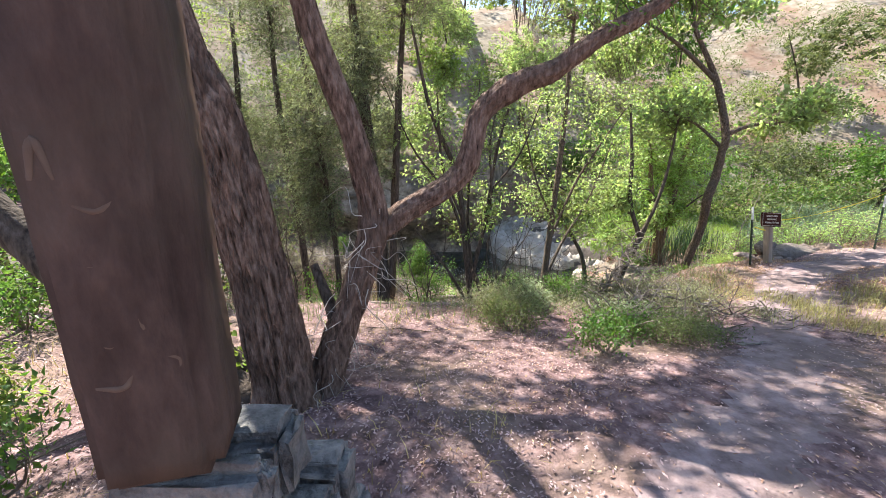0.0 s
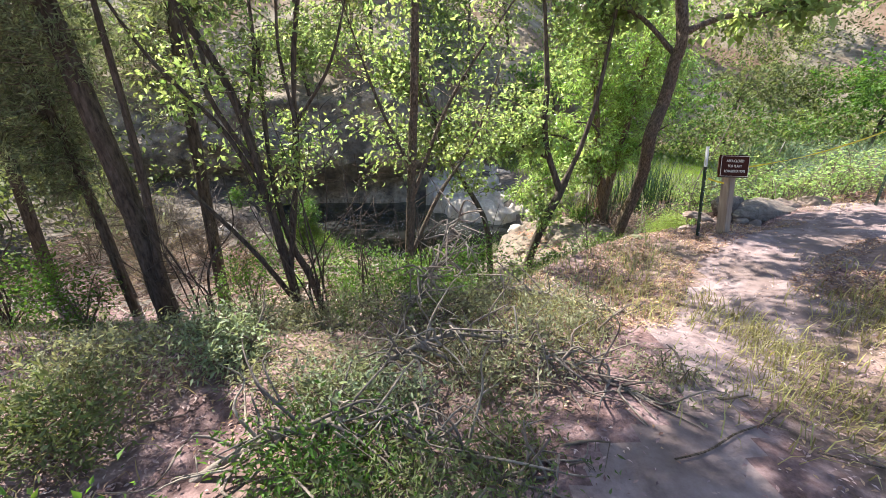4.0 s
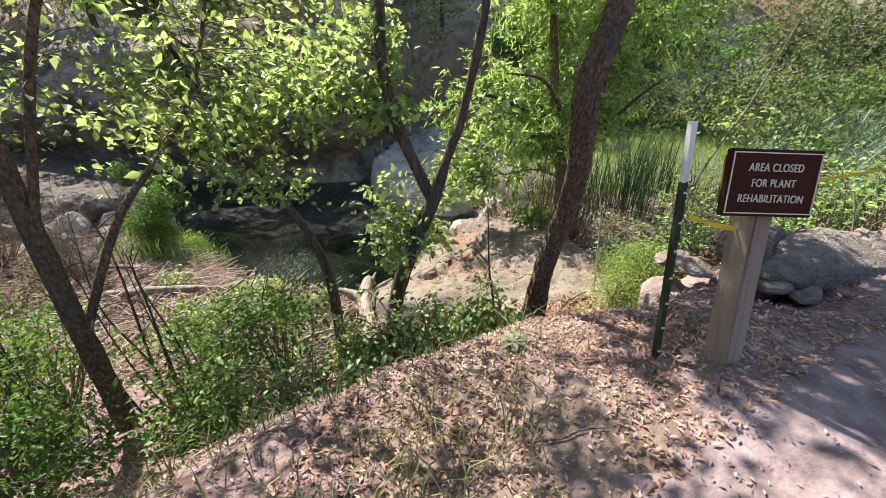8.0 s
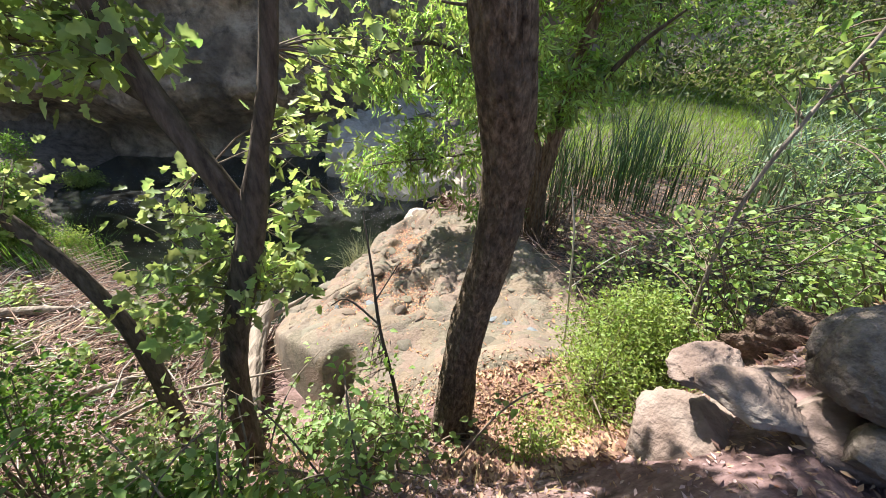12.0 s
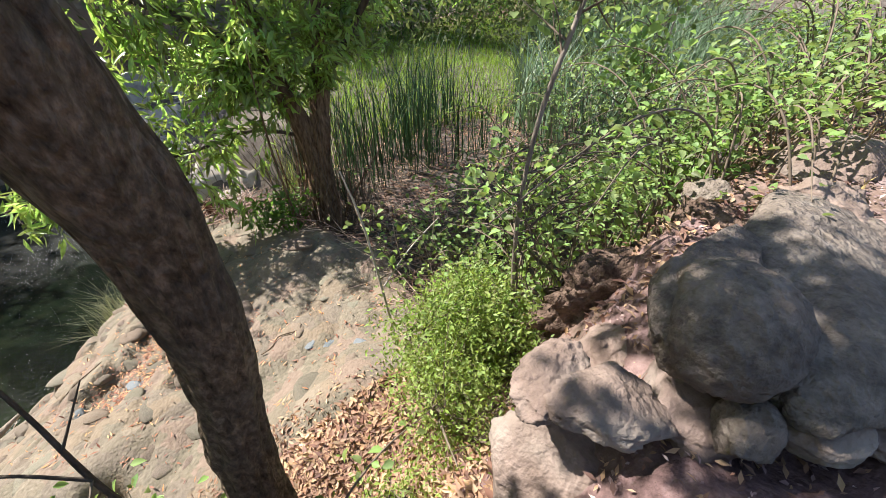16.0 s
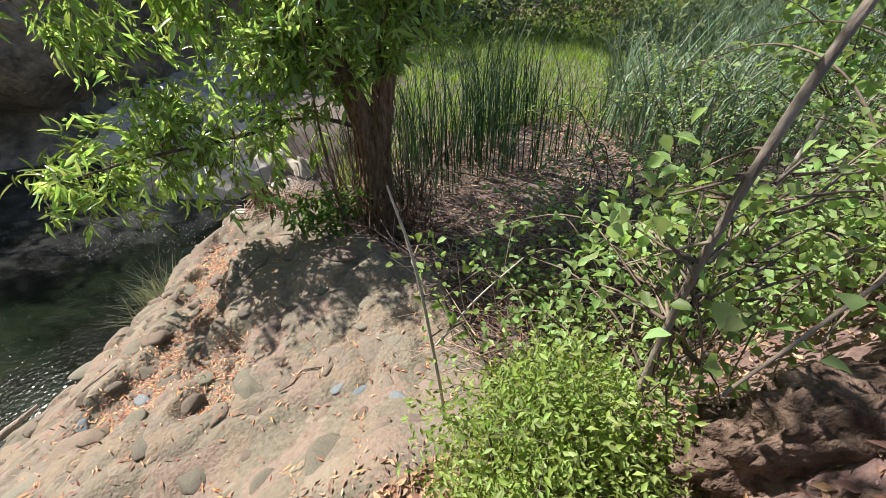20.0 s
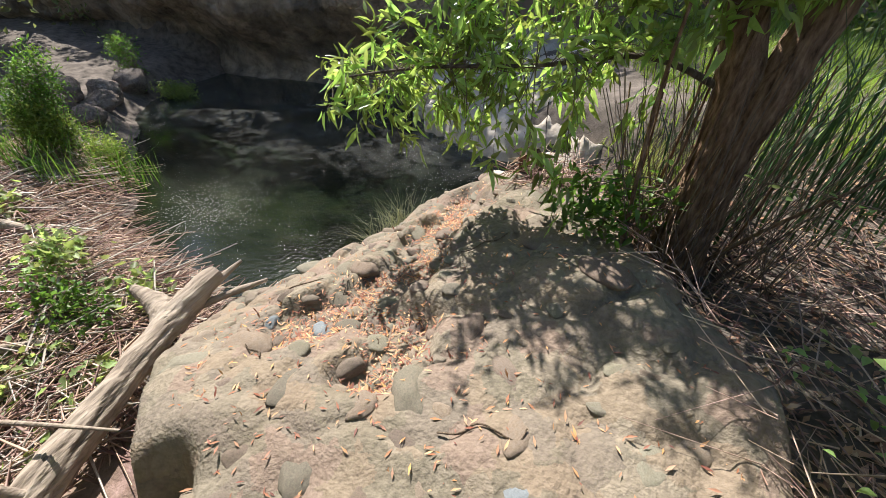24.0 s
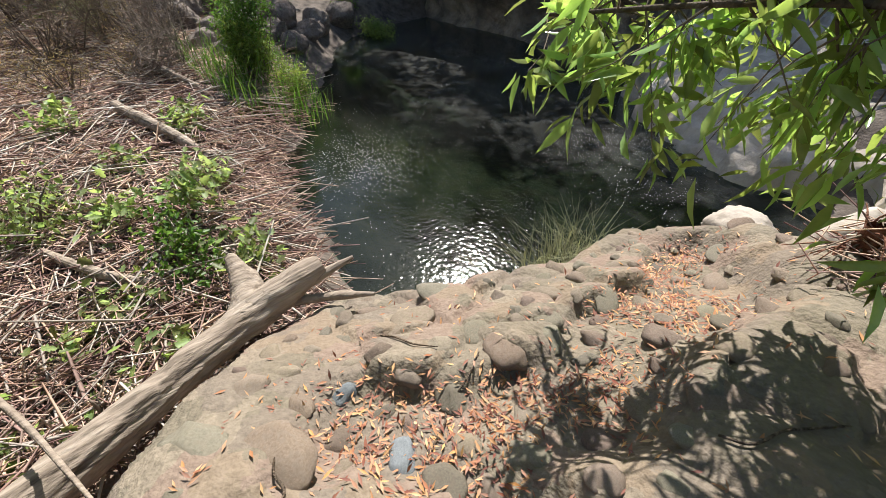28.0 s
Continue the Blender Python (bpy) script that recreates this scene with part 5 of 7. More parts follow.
def tape(a, b, sag, label):
    p = thing("barrier_tape", a, label, "tape")
    n = 24
    s = np.linspace(0, 1, n)[:, None]
    line = np.array(a) * (1 - s) + np.array(b) * s - np.array([0, 0, 1.0]) * sag * 4 * s * (1 - s)
    tw = s[:, 0] * 5
    off = np.stack([0.006 * np.sin(tw), 0 * tw, 0.008 * np.abs(np.cos(tw)) + 0.003], -1)
    v = np.concatenate([line - off, line + off, line - off + [0, 0.0012, 0], line + off + [0, 0.0012, 0]])
    i = np.arange(n - 1)
    f = np.concatenate([np.stack([i, i + 1, n + i + 1, n + i], -1), np.stack([2 * n + i, 3 * n + i, 3 * n + i + 1, 2 * n + i + 1], -1)])
    build("strip", v, f, M_tape, p)
    return p


tape((5.42, 6.65, 0.19), (5.68, 6.68, 0.12), 0.01, "yellow plastic barrier tape tied between a stake and a sign post")
tape((5.72, 6.74, 0.27), (8.62, 7.52, 0.72), 0.1, "yellow plastic barrier tape strung towards the reeds")

# ---- boulders beside the trail ----
def boulder(at, size, seed, mat, label, turn=0, cuts=6, rough=0.09, tip=0, sub=4, name="boulder", fine=0.11):
    bm = rock(size, seed, cuts, rough, 5 if at[1] < 9 and at[0] < 8 else sub, fine=fine)
    ob = part(name, bm, mat, None, smooth=True)
    ob.matrix_basis = pose(*at, tip, tip * 0.4, turn)
    return tagged(ob, label, "boulder", "boulders beside the trail")


boulder((6.48, 7.6, -0.43), (0.18, 0.165, 0.155), 3, M_boulder, "rounded grey boulder dappled with shade", 20, 3, 0.05, fine=0.04)
boulder((6.6, 7.72, -0.48), (0.31, 0.12, 0.17), 8, M_boulder, "long grey crest of rock behind a rounded boulder", 16, 14, 0.06, fine=0.05)
boulder((7.08, 7.62, -0.55), (0.52, 0.27, 0.21), 14, M_boulder, "broad smooth grey boulder beside the trail", 18, 9, 0.05, fine=0.03)
boulder((6.74, 7.46, -0.55), (0.3, 0.17, 0.17), 17, M_boulder, "broad shaded boulder beside the trail", 10, 10, 0.06, fine=0.04)
boulder((6.2, 7.66, -0.61), (0.17, 0.1, 0.055), 31, M_sandstone, "flaky pale plate of rock under boulders", -40, 10, 0.12, 14, fine=0.08)
boulder((6.14, 7.78, -0.62), (0.15, 0.09, 0.045), 33, M_sandstone, "flaky pale plate of rock under boulders", 15, 9, 0.12, -6, fine=0.08)
boulder((6.6, 7.58, -0.68), (0.32, 0.16, 0.1), 34, M_sandstone, "pinkish ledge of rock under boulders", 10, 9, 0.1, fine=0.06)
boulder((6.4, 7.44, -0.58), (0.085, 0.07, 0.08), 35, M_boulder, "grey angular stone under a boulder", 10, 9, 0.05, fine=0.04)
boulder((6.54, 7.35, -0.57), (0.11, 0.07, 0.06), 36, M_sandstone, "pink angular stone under a boulder", -15, 8, 0.06, fine=0.05)
boulder((6.72, 7.3, -0.6), (0.11, 0.08, 0.06), 38, M_sandstone, "pink angular stone under a boulder", 30, 8, 0.08, fine=0.05)
boulder((6.14, 7.67, -0.99), (0.24, 0.24, 0.24), 44, M_sandstone, "pinkish flat-topped rock at the trail's edge", 35, 12, 0.05, fine=0.04)
boulder((6.36, 7.46, -0.98), (0.32, 0.22, 0.24), 47, M_sandstone, "pinkish flat-topped rock at the trail's edge", 5, 12, 0.06, fine=0.04)
boulder((6.95, 8.03, -0.98), (0.5, 0.17, 0.26), 61, M_clod, "brown rooty lump of earth below boulders", -20, 12, 0.2, fine=0.16)
boulder((6.55, 7.84, -0.87), (0.3, 0.15, 0.12), 63, M_sandstone, "flat pinkish rock sunk in the earth below boulders", 25, 10, 0.1, fine=0.08)
boulder((6.74, 7.9, -0.87), (0.16, 0.1, 0.1), 64, M_clod, "brown lump of earth below boulders", -30, 9, 0.15, fine=0.12)
boulder((7.2, 7.95, -0.75), (0.35, 0.15, 0.22), 66, M_clod, "dark earthy boulder below the trail", 70, 6, 0.1)
boulder((7.5, 8.15, -0.7), (0.18, 0.14, 0.13), 67, M_boulder, "grey boulder below the trail", 30, 6, 0.1)
boulder((7.5, 7.76, -0.58), (0.26, 0.2, 0.18), 52, M_sandstone, "broad pinkish boulder beside the trail", -10, 8)
boulder((8.1, 7.95, -0.62), (0.34, 0.25, 0.2), 55, M_sandstone, "broad grey boulder beside the trail", 15, 5)
for k, (x, y, w) in enumerate(((-3.8, 11.6, 0.42), (-2.5, 11.5, 0.33), (-1.85, 11.6, 0.26), (-3.1, 12.3, 0.36), (-3.1, 11.8, 0.3), (-4.7, 11.8, 0.45), (-1.4, 11.75, 0.2), (-2.2, 12.1, 0.27), (-3.9, 12.6, 0.35), (-2.6, 13.3, 0.3), (-2.1, 12.75, 0.27), (-3.2, 13.8, 0.36), (-3.1, 13.0, 0.42), (-2.5, 12.6, 0.3), (-3.6, 14.6, 0.4), (-3.9, 13.4, 0.4))):
    boulder((x, y, float(land(x, y)) + w * 0.35), (w, w * 0.75, w * 0.7), 70 + k, M_palerock if k == 3 else M_boulder, "rough grey boulder on the bank across the creek", 47 * k, 7, 0.13)
boulder((5.9, 12.95, -2.98), (0.22, 0.17, 0.12), 79, M_palerock, "pale stone in shallow water", 20, 5, 0.08)
boulder((5.2, 13.25, -3.0), (0.18, 0.15, 0.12), 80, M_palerock, "pale stone in shallow water", 70, 5, 0.08)
boulder((4.75, 12.9, -2.75), (0.25, 0.2, 0.16), 75, M_palerock, "pale stone at the pool's rim", 10, 4, 0.06)
boulder((5.35, 12.75, -2.4), (0.3, 0.2, 0.2), 76, M_palerock, "pale stone at the pool's rim", 50, 4, 0.06)


# ---- driftwood ----
def log(points, radii, label, ends=(), name="driftwood_log"):
    base = points[0]
    p = thing(name, base, label, "log")
    t, l = limb(points, radii, 44, 0.12, 6, 0.14, 14)
    build("stem", *t, M_driftwood, p)
    for pts, r in ends:
        t, l = limb(pts, r, 12, 0.18, 12)
        build("stub", *t, M_driftwood, p)
    return p


log([(3.75, 8.45, -2.5), (3.58, 8.9, -2.46), (3.44, 9.35, -2.44), (3.36, 9.6, -2.45), (3.27, 9.9, -2.45)], (0.1, 0.105, 0.085, 0.09, 0.105), "bleached grey driftwood log with a broken root end",
    [([(3.32, 9.78, -2.45), (3.12, 9.87, -2.41), (2.92, 9.88, -2.33)], (0.1, 0.085, 0.03)), ([(3.29, 9.84, -2.45), (3.28, 10.06, -2.4), (3.3, 10.24, -2.36)], (0.1, 0.085, 0.055)), ([(3.27, 9.98, -2.46), (3.33, 10.2, -2.4), (3.37, 10.4, -2.36)], (0.045, 0.03, 0.012)), ([(3.3, 10.02, -2.5), (3.48, 10.25, -2.48), (3.62, 10.36, -2.44)], (0.03, 0.024, 0.01)), ([(3.62, 8.8, -2.4), (3.5, 8.72, -2.2), (3.3, 8.7, -2.1)], (0.03, 0.02, 0.006))])
log([(-0.53, 9.91, -2.46), (0.0, 10.03, -2.48), (0.5, 10.17, -2.52), (1.05, 10.31, -2.62)], (0.05, 0.06, 0.055, 0.045), "long bleached driftwood pole on reed debris")
log([(-1.2, 10.6, -2.4), (-0.5, 10.8, -2.55), (0.3, 10.75, -2.75)], (0.04, 0.04, 0.02), "thin bleached driftwood branch on reed debris")
log([(1.6, 9.0, -2.62), (2.2, 9.3, -2.62), (2.6, 9.7, -2.7)], (0.03, 0.035, 0.02), "thin bleached driftwood branch on reed debris")
log([(-0.9, 4.55, -0.35), (0.0, 4.75, -0.45), (0.9, 4.7, -0.42)], (0.02, 0.025, 0.012), "thin fallen dark branch on the bank", name="fallen_branch")


log([(2.6, 8.6, -2.3), (3.0, 8.82, -2.22), (3.4, 8.98, -2.24), (3.9, 9.13, -2.24)], (0.017, 0.016, 0.013, 0.006), "thin dark branch lying over a driftwood log", name="fallen_branch")


def dead_branch(points, radii, label, twigs, spread):
    p = thing("dead_branch", points[0], label, "branch")
    t, l = limb(points, radii, 10, 0.1, 9)
    build("stem", *t, M_deadwood, p)
    segs = []
    for k in range(twigs):
        a = l[rng.integers(len(l) // 5, len(l))]
        d = unit(rng.normal(size=3) * np.array([1, 1, 0.5]) + np.array([0.3, -0.2, 0.1]))
        n = rng.uniform(0.2, 0.6) * spread
        pts = [a, a + d * n * 0.4 + rng.normal(size=3) * 0.04, a + d * n * 0.75 + rng.normal(size=3) * 0.06, a + d * n]
        pts = np.array(pts)
        pts[:, 2] = np.maximum(pts[:, 2], ground_at(pts[:, 0], pts[:, 1]) + 0.01)
        segs.append(tube(curve_of(pts, 3), (0.009, 0.006, 0.004, 0.0015), 5))
    v, f = joined(segs)
    loose(build("twig_spray", v, f, M_deadwood, p))
    return p


dead_branch([(1.25, 3.5, -0.3), (1.5, 3.55, -0.16), (1.75, 3.62, -0.1), (2.1, 3.7, -0.15), (2.5, 3.5, -0.24), (2.7, 3.2, -0.24)], (0.017, 0.018, 0.016, 0.013, 0.009, 0.004), "grey dead branch with bare twigs lying on the trail bank", 80, 0.9)
dead_branch([(1.5, 3.8, -0.35), (2.0, 4.1, -0.2), (2.4, 4.3, -0.15), (2.9, 4.2, -0.2), (3.3, 3.9, -0.3)], (0.016, 0.015, 0.013, 0.01, 0.005), "dead brush branch with many bare twigs", 90, 0.75)
dead_branch([(2.0, 4.9, -0.5), (2.2, 4.9, -0.2), (2.35, 4.95, 0.1), (2.5, 5.0, 0.35)], (0.012, 0.01, 0.008, 0.004), "upright dead shrub stem with bare twigs", 60, 0.7)
dead_branch([(2.7, 5.4, -0.6), (2.9, 5.3, -0.4), (3.3, 5.1, -0.38), (3.7, 4.9, -0.42)], (0.014, 0.012, 0.01, 0.005), "dead brush branch with many bare twigs", 60, 0.6)


# ---- shrubs ----
def bush(at, size, label, twigs, per_twig, leaf, ratio, mat, name="bush", stems=7, fine=False, **more):
    z = float(ground_at(at[0], at[1]))
    p = thing(name, (at[0], at[1], z), label, "shrub")
    pts = []
    for k in range(stems):
        d = np.array([rng.normal() * size[0] * 0.45, rng.normal() * size[1] * 0.45, size[2] * rng.uniform(0.9, 1.5)])
        a = np.array([at[0], at[1], z - 0.05])
        l = curve_of([a, a + d * 0.5 + rng.normal(size=3) * 0.04, a + d], 4)
        build("stem", *tube(l, (0.012, 0.008, 0.003), 5), M_twig, p)
        pts.append(l[2:])
    crown(p, np.vstack(pts), [((at[0], at[1], z + size[2] * 0.85), size)], twigs, per_twig, leaf, ratio, mat, twig_r=0.0028, fine=fine, reach=0.35, **more)
    return p


bush((6.12, 8.36), (0.42, 0.36, 0.32), "bright green feathery bush at the foot of the bank", 300, 60, 0.028, 0.42, M_fern, level=0.6, stems=14)
bush((5.7, 8.05), (0.2, 0.2, 0.2), "small bright green bush at the trail's edge", 60, 40, 0.028, 0.42, M_fern)
bush((-2.0, 1.2), (0.5, 0.4, 0.3), "low green shrub beside a stone pier", 120, 20, 0.05, 0.45, M_green)
bush((-2.9, 1.9), (0.6, 0.5, 0.4), "low green shrub beside a leaning tree", 120, 20, 0.05, 0.45, M_bush)
bush((-4.2, 3.6), (0.8, 0.6, 0.6), "green shrub on the bank", 140, 20, 0.06, 0.45, M_green)
bush((1.42, 3.0), (0.3, 0.22, 0.1), "low green weeds beside a dead branch", 70, 18, 0.035, 0.5, M_green)
bush((2.2, 3.35), (0.4, 0.28, 0.1), "low dull weeds tangled with dead twigs", 110, 22, 0.035, 0.3, M_scrub)
bush((2.65, 3.6), (0.4, 0.28, 0.12), "low dull weeds tangled with dead twigs", 110, 22, 0.035, 0.3, M_scrub)
bush((1.85, 3.55), (0.35, 0.25, 0.12), "low green weeds under a dead branch", 90, 22, 0.035, 0.35, M_green)
bush((1.7, 4.1), (0.56, 0.39, 0.13), "low grey-green weeds tangled with dead twigs", 110, 26, 0.04, 0.3, M_grey)
bush((2.7, 4.1), (0.56, 0.39, 0.12), "low grey-green weeds tangled with dead twigs", 102, 26, 0.04, 0.3, M_grey)
bush((2.6, 5.1), (0.67, 0.45, 0.18), "grey-green scrubby bush tangled with dead twigs", 119, 26, 0.04, 0.3, M_grey)
bush((1.4, 5.2), (0.67, 0.45, 0.18), "grey-green scrubby bush on the bank", 119, 26, 0.045, 0.3, M_grey)
bush((2.1, 4.6), (0.78, 0.56, 0.22), "grey-green scrubby bush tangled with dead twigs", 161, 26, 0.04, 0.3, M_grey)
bush((1.15, 4.35), (0.39, 0.28, 0.22), "pale lush green weed clump among dead twigs", 110, 26, 0.04, 0.35, M_pale, level=0.6)
bush((1.9, 3.95), (0.34, 0.25, 0.14), "pale lush green weed clump among dead twigs", 76, 26, 0.04, 0.35, M_pale, level=0.6)
bush((0.75, 3.65), (0.4, 0.25, 0.14), "low dull weeds on the bank", 100, 24, 0.04, 0.3, M_scrub)
bush((0.6, 4.05), (0.45, 0.28, 0.14), "grey-green low weeds on the bank", 93, 24, 0.04, 0.3, M_grey)
bush((3.64, 3.95), (0.34, 0.28, 0.12), "low grey-green weeds at the trail's edge", 76, 22, 0.035, 0.3, M_grey)
bush((0.7, 5.0), (0.78, 0.45, 0.12), "low grey-green weeds on the bank", 102, 24, 0.05, 0.25, M_grey)
bush((3.3, 4.5), (0.50, 0.39, 0.13), "low grey-green scrub beside the trail", 93, 22, 0.035, 0.35, M_grey)
bush((4.2, 7.6), (0.5, 0.4, 0.3), "tangled green shrub under saplings", 90, 14, 0.05, 0.55, M_green)
bush((3.1, 7.0), (0.5, 0.4, 0.25), "tangled green shrub on the bank", 90, 14, 0.05, 0.5, M_green)
bush((4.7, 7.3), (0.35, 0.25, 0.2), "low green weeds on the bank", 90, 20, 0.05, 0.5, M_bush)
bush((2.3, 6.4), (0.6, 0.4, 0.4), "tangled green shrub on the bank", 130, 16, 0.05, 0.5, M_green)
bush((3.7, 7.9), (0.45, 0.4, 0.35), "leafy sapling scrub on the bank", 70, 12, 0.055, 0.6, M_lime)
bush((-0.9, 11.7), (0.33, 0.3, 0.75), "bright green leafy shrub at the pool's edge", 150, 30, 0.06, 0.35, M_green, stems=9)
bush((-0.75, 11.6), (0.35, 0.3, 0.35), "bright green leafy shrub at the pool's edge", 110, 30, 0.06, 0.35, M_bush, stems=9)
bush((-0.4, 11.9), (0.3, 0.25, 0.25), "bright green low shrub at the pool's edge", 60, 30, 0.05, 0.4, M_bush)
bush((-3.0, 15.0), (0.4, 0.3, 0.22), "low green plant under the cliff", 60, 30, 0.06, 0.4, M_bush)
bush((-3.9, 15.0), (0.25, 0.25, 0.5), "upright green plant under the cliff", 60, 20, 0.06, 0.4, M_green)
for x, y in ((2.3, 9.2), (1.6, 9.5), (1.45, 10.2), (0.7, 9.7), (2.7, 8.9), (2.9, 9.25), (2.1, 10.0), (3.0, 8.6), (0.2, 10.2), (2.75, 9.95), (3.15, 9.05), (-0.3, 9.4)):
    bush((x, y), (0.28, 0.22, 0.14), "small maple-leaved seedling on reed debris", 16, 9, 0.075, 0.85, M_lime, name="seedling", stems=4, fine="lobed", level=0.7)
bush((2.4, 9.6), (0.4, 0.3, 0.12), "low green weeds on reed debris", 40, 16, 0.05, 0.6, M_green)
bush((1.2, 9.0), (0.5, 0.4, 0.3), "sparse green weeds on reed debris", 50, 12, 0.06, 0.65, M_lime)
bush((-4.0, 10.4), (0.9, 0.7, 0.9), "grey dry thicket across the debris bank", 260, 18, 0.05, 0.14, M_grey, stems=16)
bush((-5.5, 11.5), (1.2, 1.0, 1.2), "grey dry thicket across the debris bank", 280, 18, 0.05, 0.14, M_grey, stems=16)


# leaves take the darker green, the bank's shade is put into their colour
for x, y, w, h in ((2.6, 7.5, 0.5, 0.7), (3.0, 7.9, 0.5, 0.8), (1.5, 7.2, 0.5, 0.7), (2.2, 8.0, 0.5, 0.7), (0.9, 7.8, 0.6, 0.8), (-0.3, 7.4, 0.6, 0.7), (-2.0, 6.6, 0.6, 0.5), (-3.4, 7.0, 0.7, 0.6)):
    bush((x, y), (w, w, h), "upright thin-stemmed thicket with sparse green leaves", 140, 12, 0.05, 0.55, M_green, name="thicket", stems=14, twig_mat=M_bark_dark)
for x, y, w, h in ((-1.8, 10.4, 0.5, 0.4), (-3.0, 10.9, 0.7, 0.6), (-3.2, 9.6, 0.7, 0.6), (-4.8, 12.4, 0.9, 0.8), (-1.6, 9.6, 0.5, 0.35)):
    bush((x, y), (w, w, h), "dry brown thicket of bare twigs and roots", 190, 5, 0.04, 0.2, M_drygrass, name="thicket", stems=22, twig_mat=M_bark_dark)


def bare_shrub(at, height, spread, stems, mat=None, twigs=11, label="dark many-stemmed bare shrub with thin twigs on the bank"):
    mat = mat or M_bark_dark
    z = float(ground_at(at[0], at[1]))
    p = thing("bare_shrub", (at[0], at[1], z), label, "shrub")
    segs = []
    for k in range(stems):
        a = np.array([at[0] + rng.normal() * 0.06, at[1] + rng.normal() * 0.06, z - 0.08])
        d = np.array([rng.normal() * spread, rng.normal() * spread * 0.6, height * rng.uniform(0.6, 1.1)])
        l = curve_of([a, a + d * np.array([0.25, 0.25, 0.35]) + rng.normal(size=3) * 0.08, a + d * 0.7 + rng.normal(size=3) * 0.12, a + d], 6)
        r = rng.uniform(0.006, 0.015)
        build("stem", *tube(l, (r, r * 0.8, r * 0.55, r * 0.2), 7), mat, p)
        for _ in range(twigs):
            b = l[rng.integers(5, len(l))]
            way = unit(rng.normal(size=3) * np.array([1, 1, 0.5]) + np.array([0, 0, 0.5])) * rng.uniform(0.15, 0.5)
            segs.append(tube(curve_of([b, b + way * 0.5 + rng.normal(size=3) * 0.02, b + way], 3), (0.004, 0.003, 0.0012), 4))
    v, f = joined(segs)
    loose(build("twig_spray", v, f, mat, p))
    return p


for x, y, h, w, n in ((-2.0, 10.9, 1.5, 0.45, 12), (-2.9, 10.7, 1.7, 0.6, 12), (-3.9, 10.7, 1.8, 0.7, 12), (-1.4, 10.6, 0.8, 0.5, 10), (-5.0, 10.3, 1.8, 0.8, 12), (-3.4, 9.9, 1.2, 0.7, 10)):
    bare_shrub((x, y), h, w, n, M_deadwood if x > -3 else M_twig, 26, "grey-brown dead shrub with tangled twigs on the debris bank")
for x, y, h, w, n in ((0.9, 6.6, 2.6, 0.5, 9), (1.5, 7.0, 2.2, 0.4, 8), (2.2, 7.5, 1.9, 0.4, 8), (-0.4, 6.4, 2.2, 0.4, 7), (-2.6, 6.4, 2.2, 0.5, 7)):
    bare_shrub((x, y), h, w, n)


# ---- saplings and brambles in the hollow ----
bank_tree([(6.62, 8.4, -1.75), (6.58, 8.4, -1.35), (6.52, 8.4, -0.67), (6.55, 8.4, -0.23), (6.66, 8.41, 0.09), (6.8, 8.43, 0.4), (6.95, 8.46, 0.9)], (0.014, 0.012, 0.01, 0.009, 0.008, 0.007, 0.004), "slim grey sapling with bright leaves below the boulders",
          [((6.75, 8.65, -0.85), (0.45, 0.35, 0.25)), ((6.62, 8.44, 0.3), (0.4, 0.25, 0.2)), ((6.42, 8.42, -0.58), (0.34, 0.2, 0.18)), ((6.55, 8.42, -1.1), (0.3, 0.2, 0.22)), ((6.95, 8.5, -0.5), (0.3, 0.25, 0.2))], 95, 9, 0.046, 0.7, M_bramble, bark=M_deadwood, fine=True, reach=0.4, name="sapling", sides=8, furrow=0)
bank_tree([(6.12, 8.9, -1.75), (6.08, 8.9, -1.3), (6.02, 8.9, -0.75), (5.96, 8.92, -0.45)], (0.008, 0.007, 0.006, 0.003), "thin pale sapling on the rock ledge", [((6.1, 8.9, -0.95), (0.14, 0.12, 0.25))], 16, 6, 0.045, 0.6, M_bramble, bark=M_pale_twig,
          fine=True, reach=0.25, name="sapling", sides=7, furrow=0, extra=[([(6.08, 8.9, -1.15), (6.25, 8.92, -0.98), (6.45, 8.95, -0.86)], (0.0045, 0.0035, 0.002))])
bank_tree([(8.1, 9.2, -1.9), (8.15, 9.2, -1.3), (8.3, 9.2, -0.8), (8.6, 9.3, 0.2)], (0.02, 0.017, 0.014, 0.006), "slim pale sapling among brambles", [((8.3, 9.3, -0.3), (0.5, 0.4, 0.5))], 50, 9, 0.06, 0.7, M_bramble, bark=M_pale_twig, fine=True, reach=0.4, name="sapling", sides=7, furrow=0)


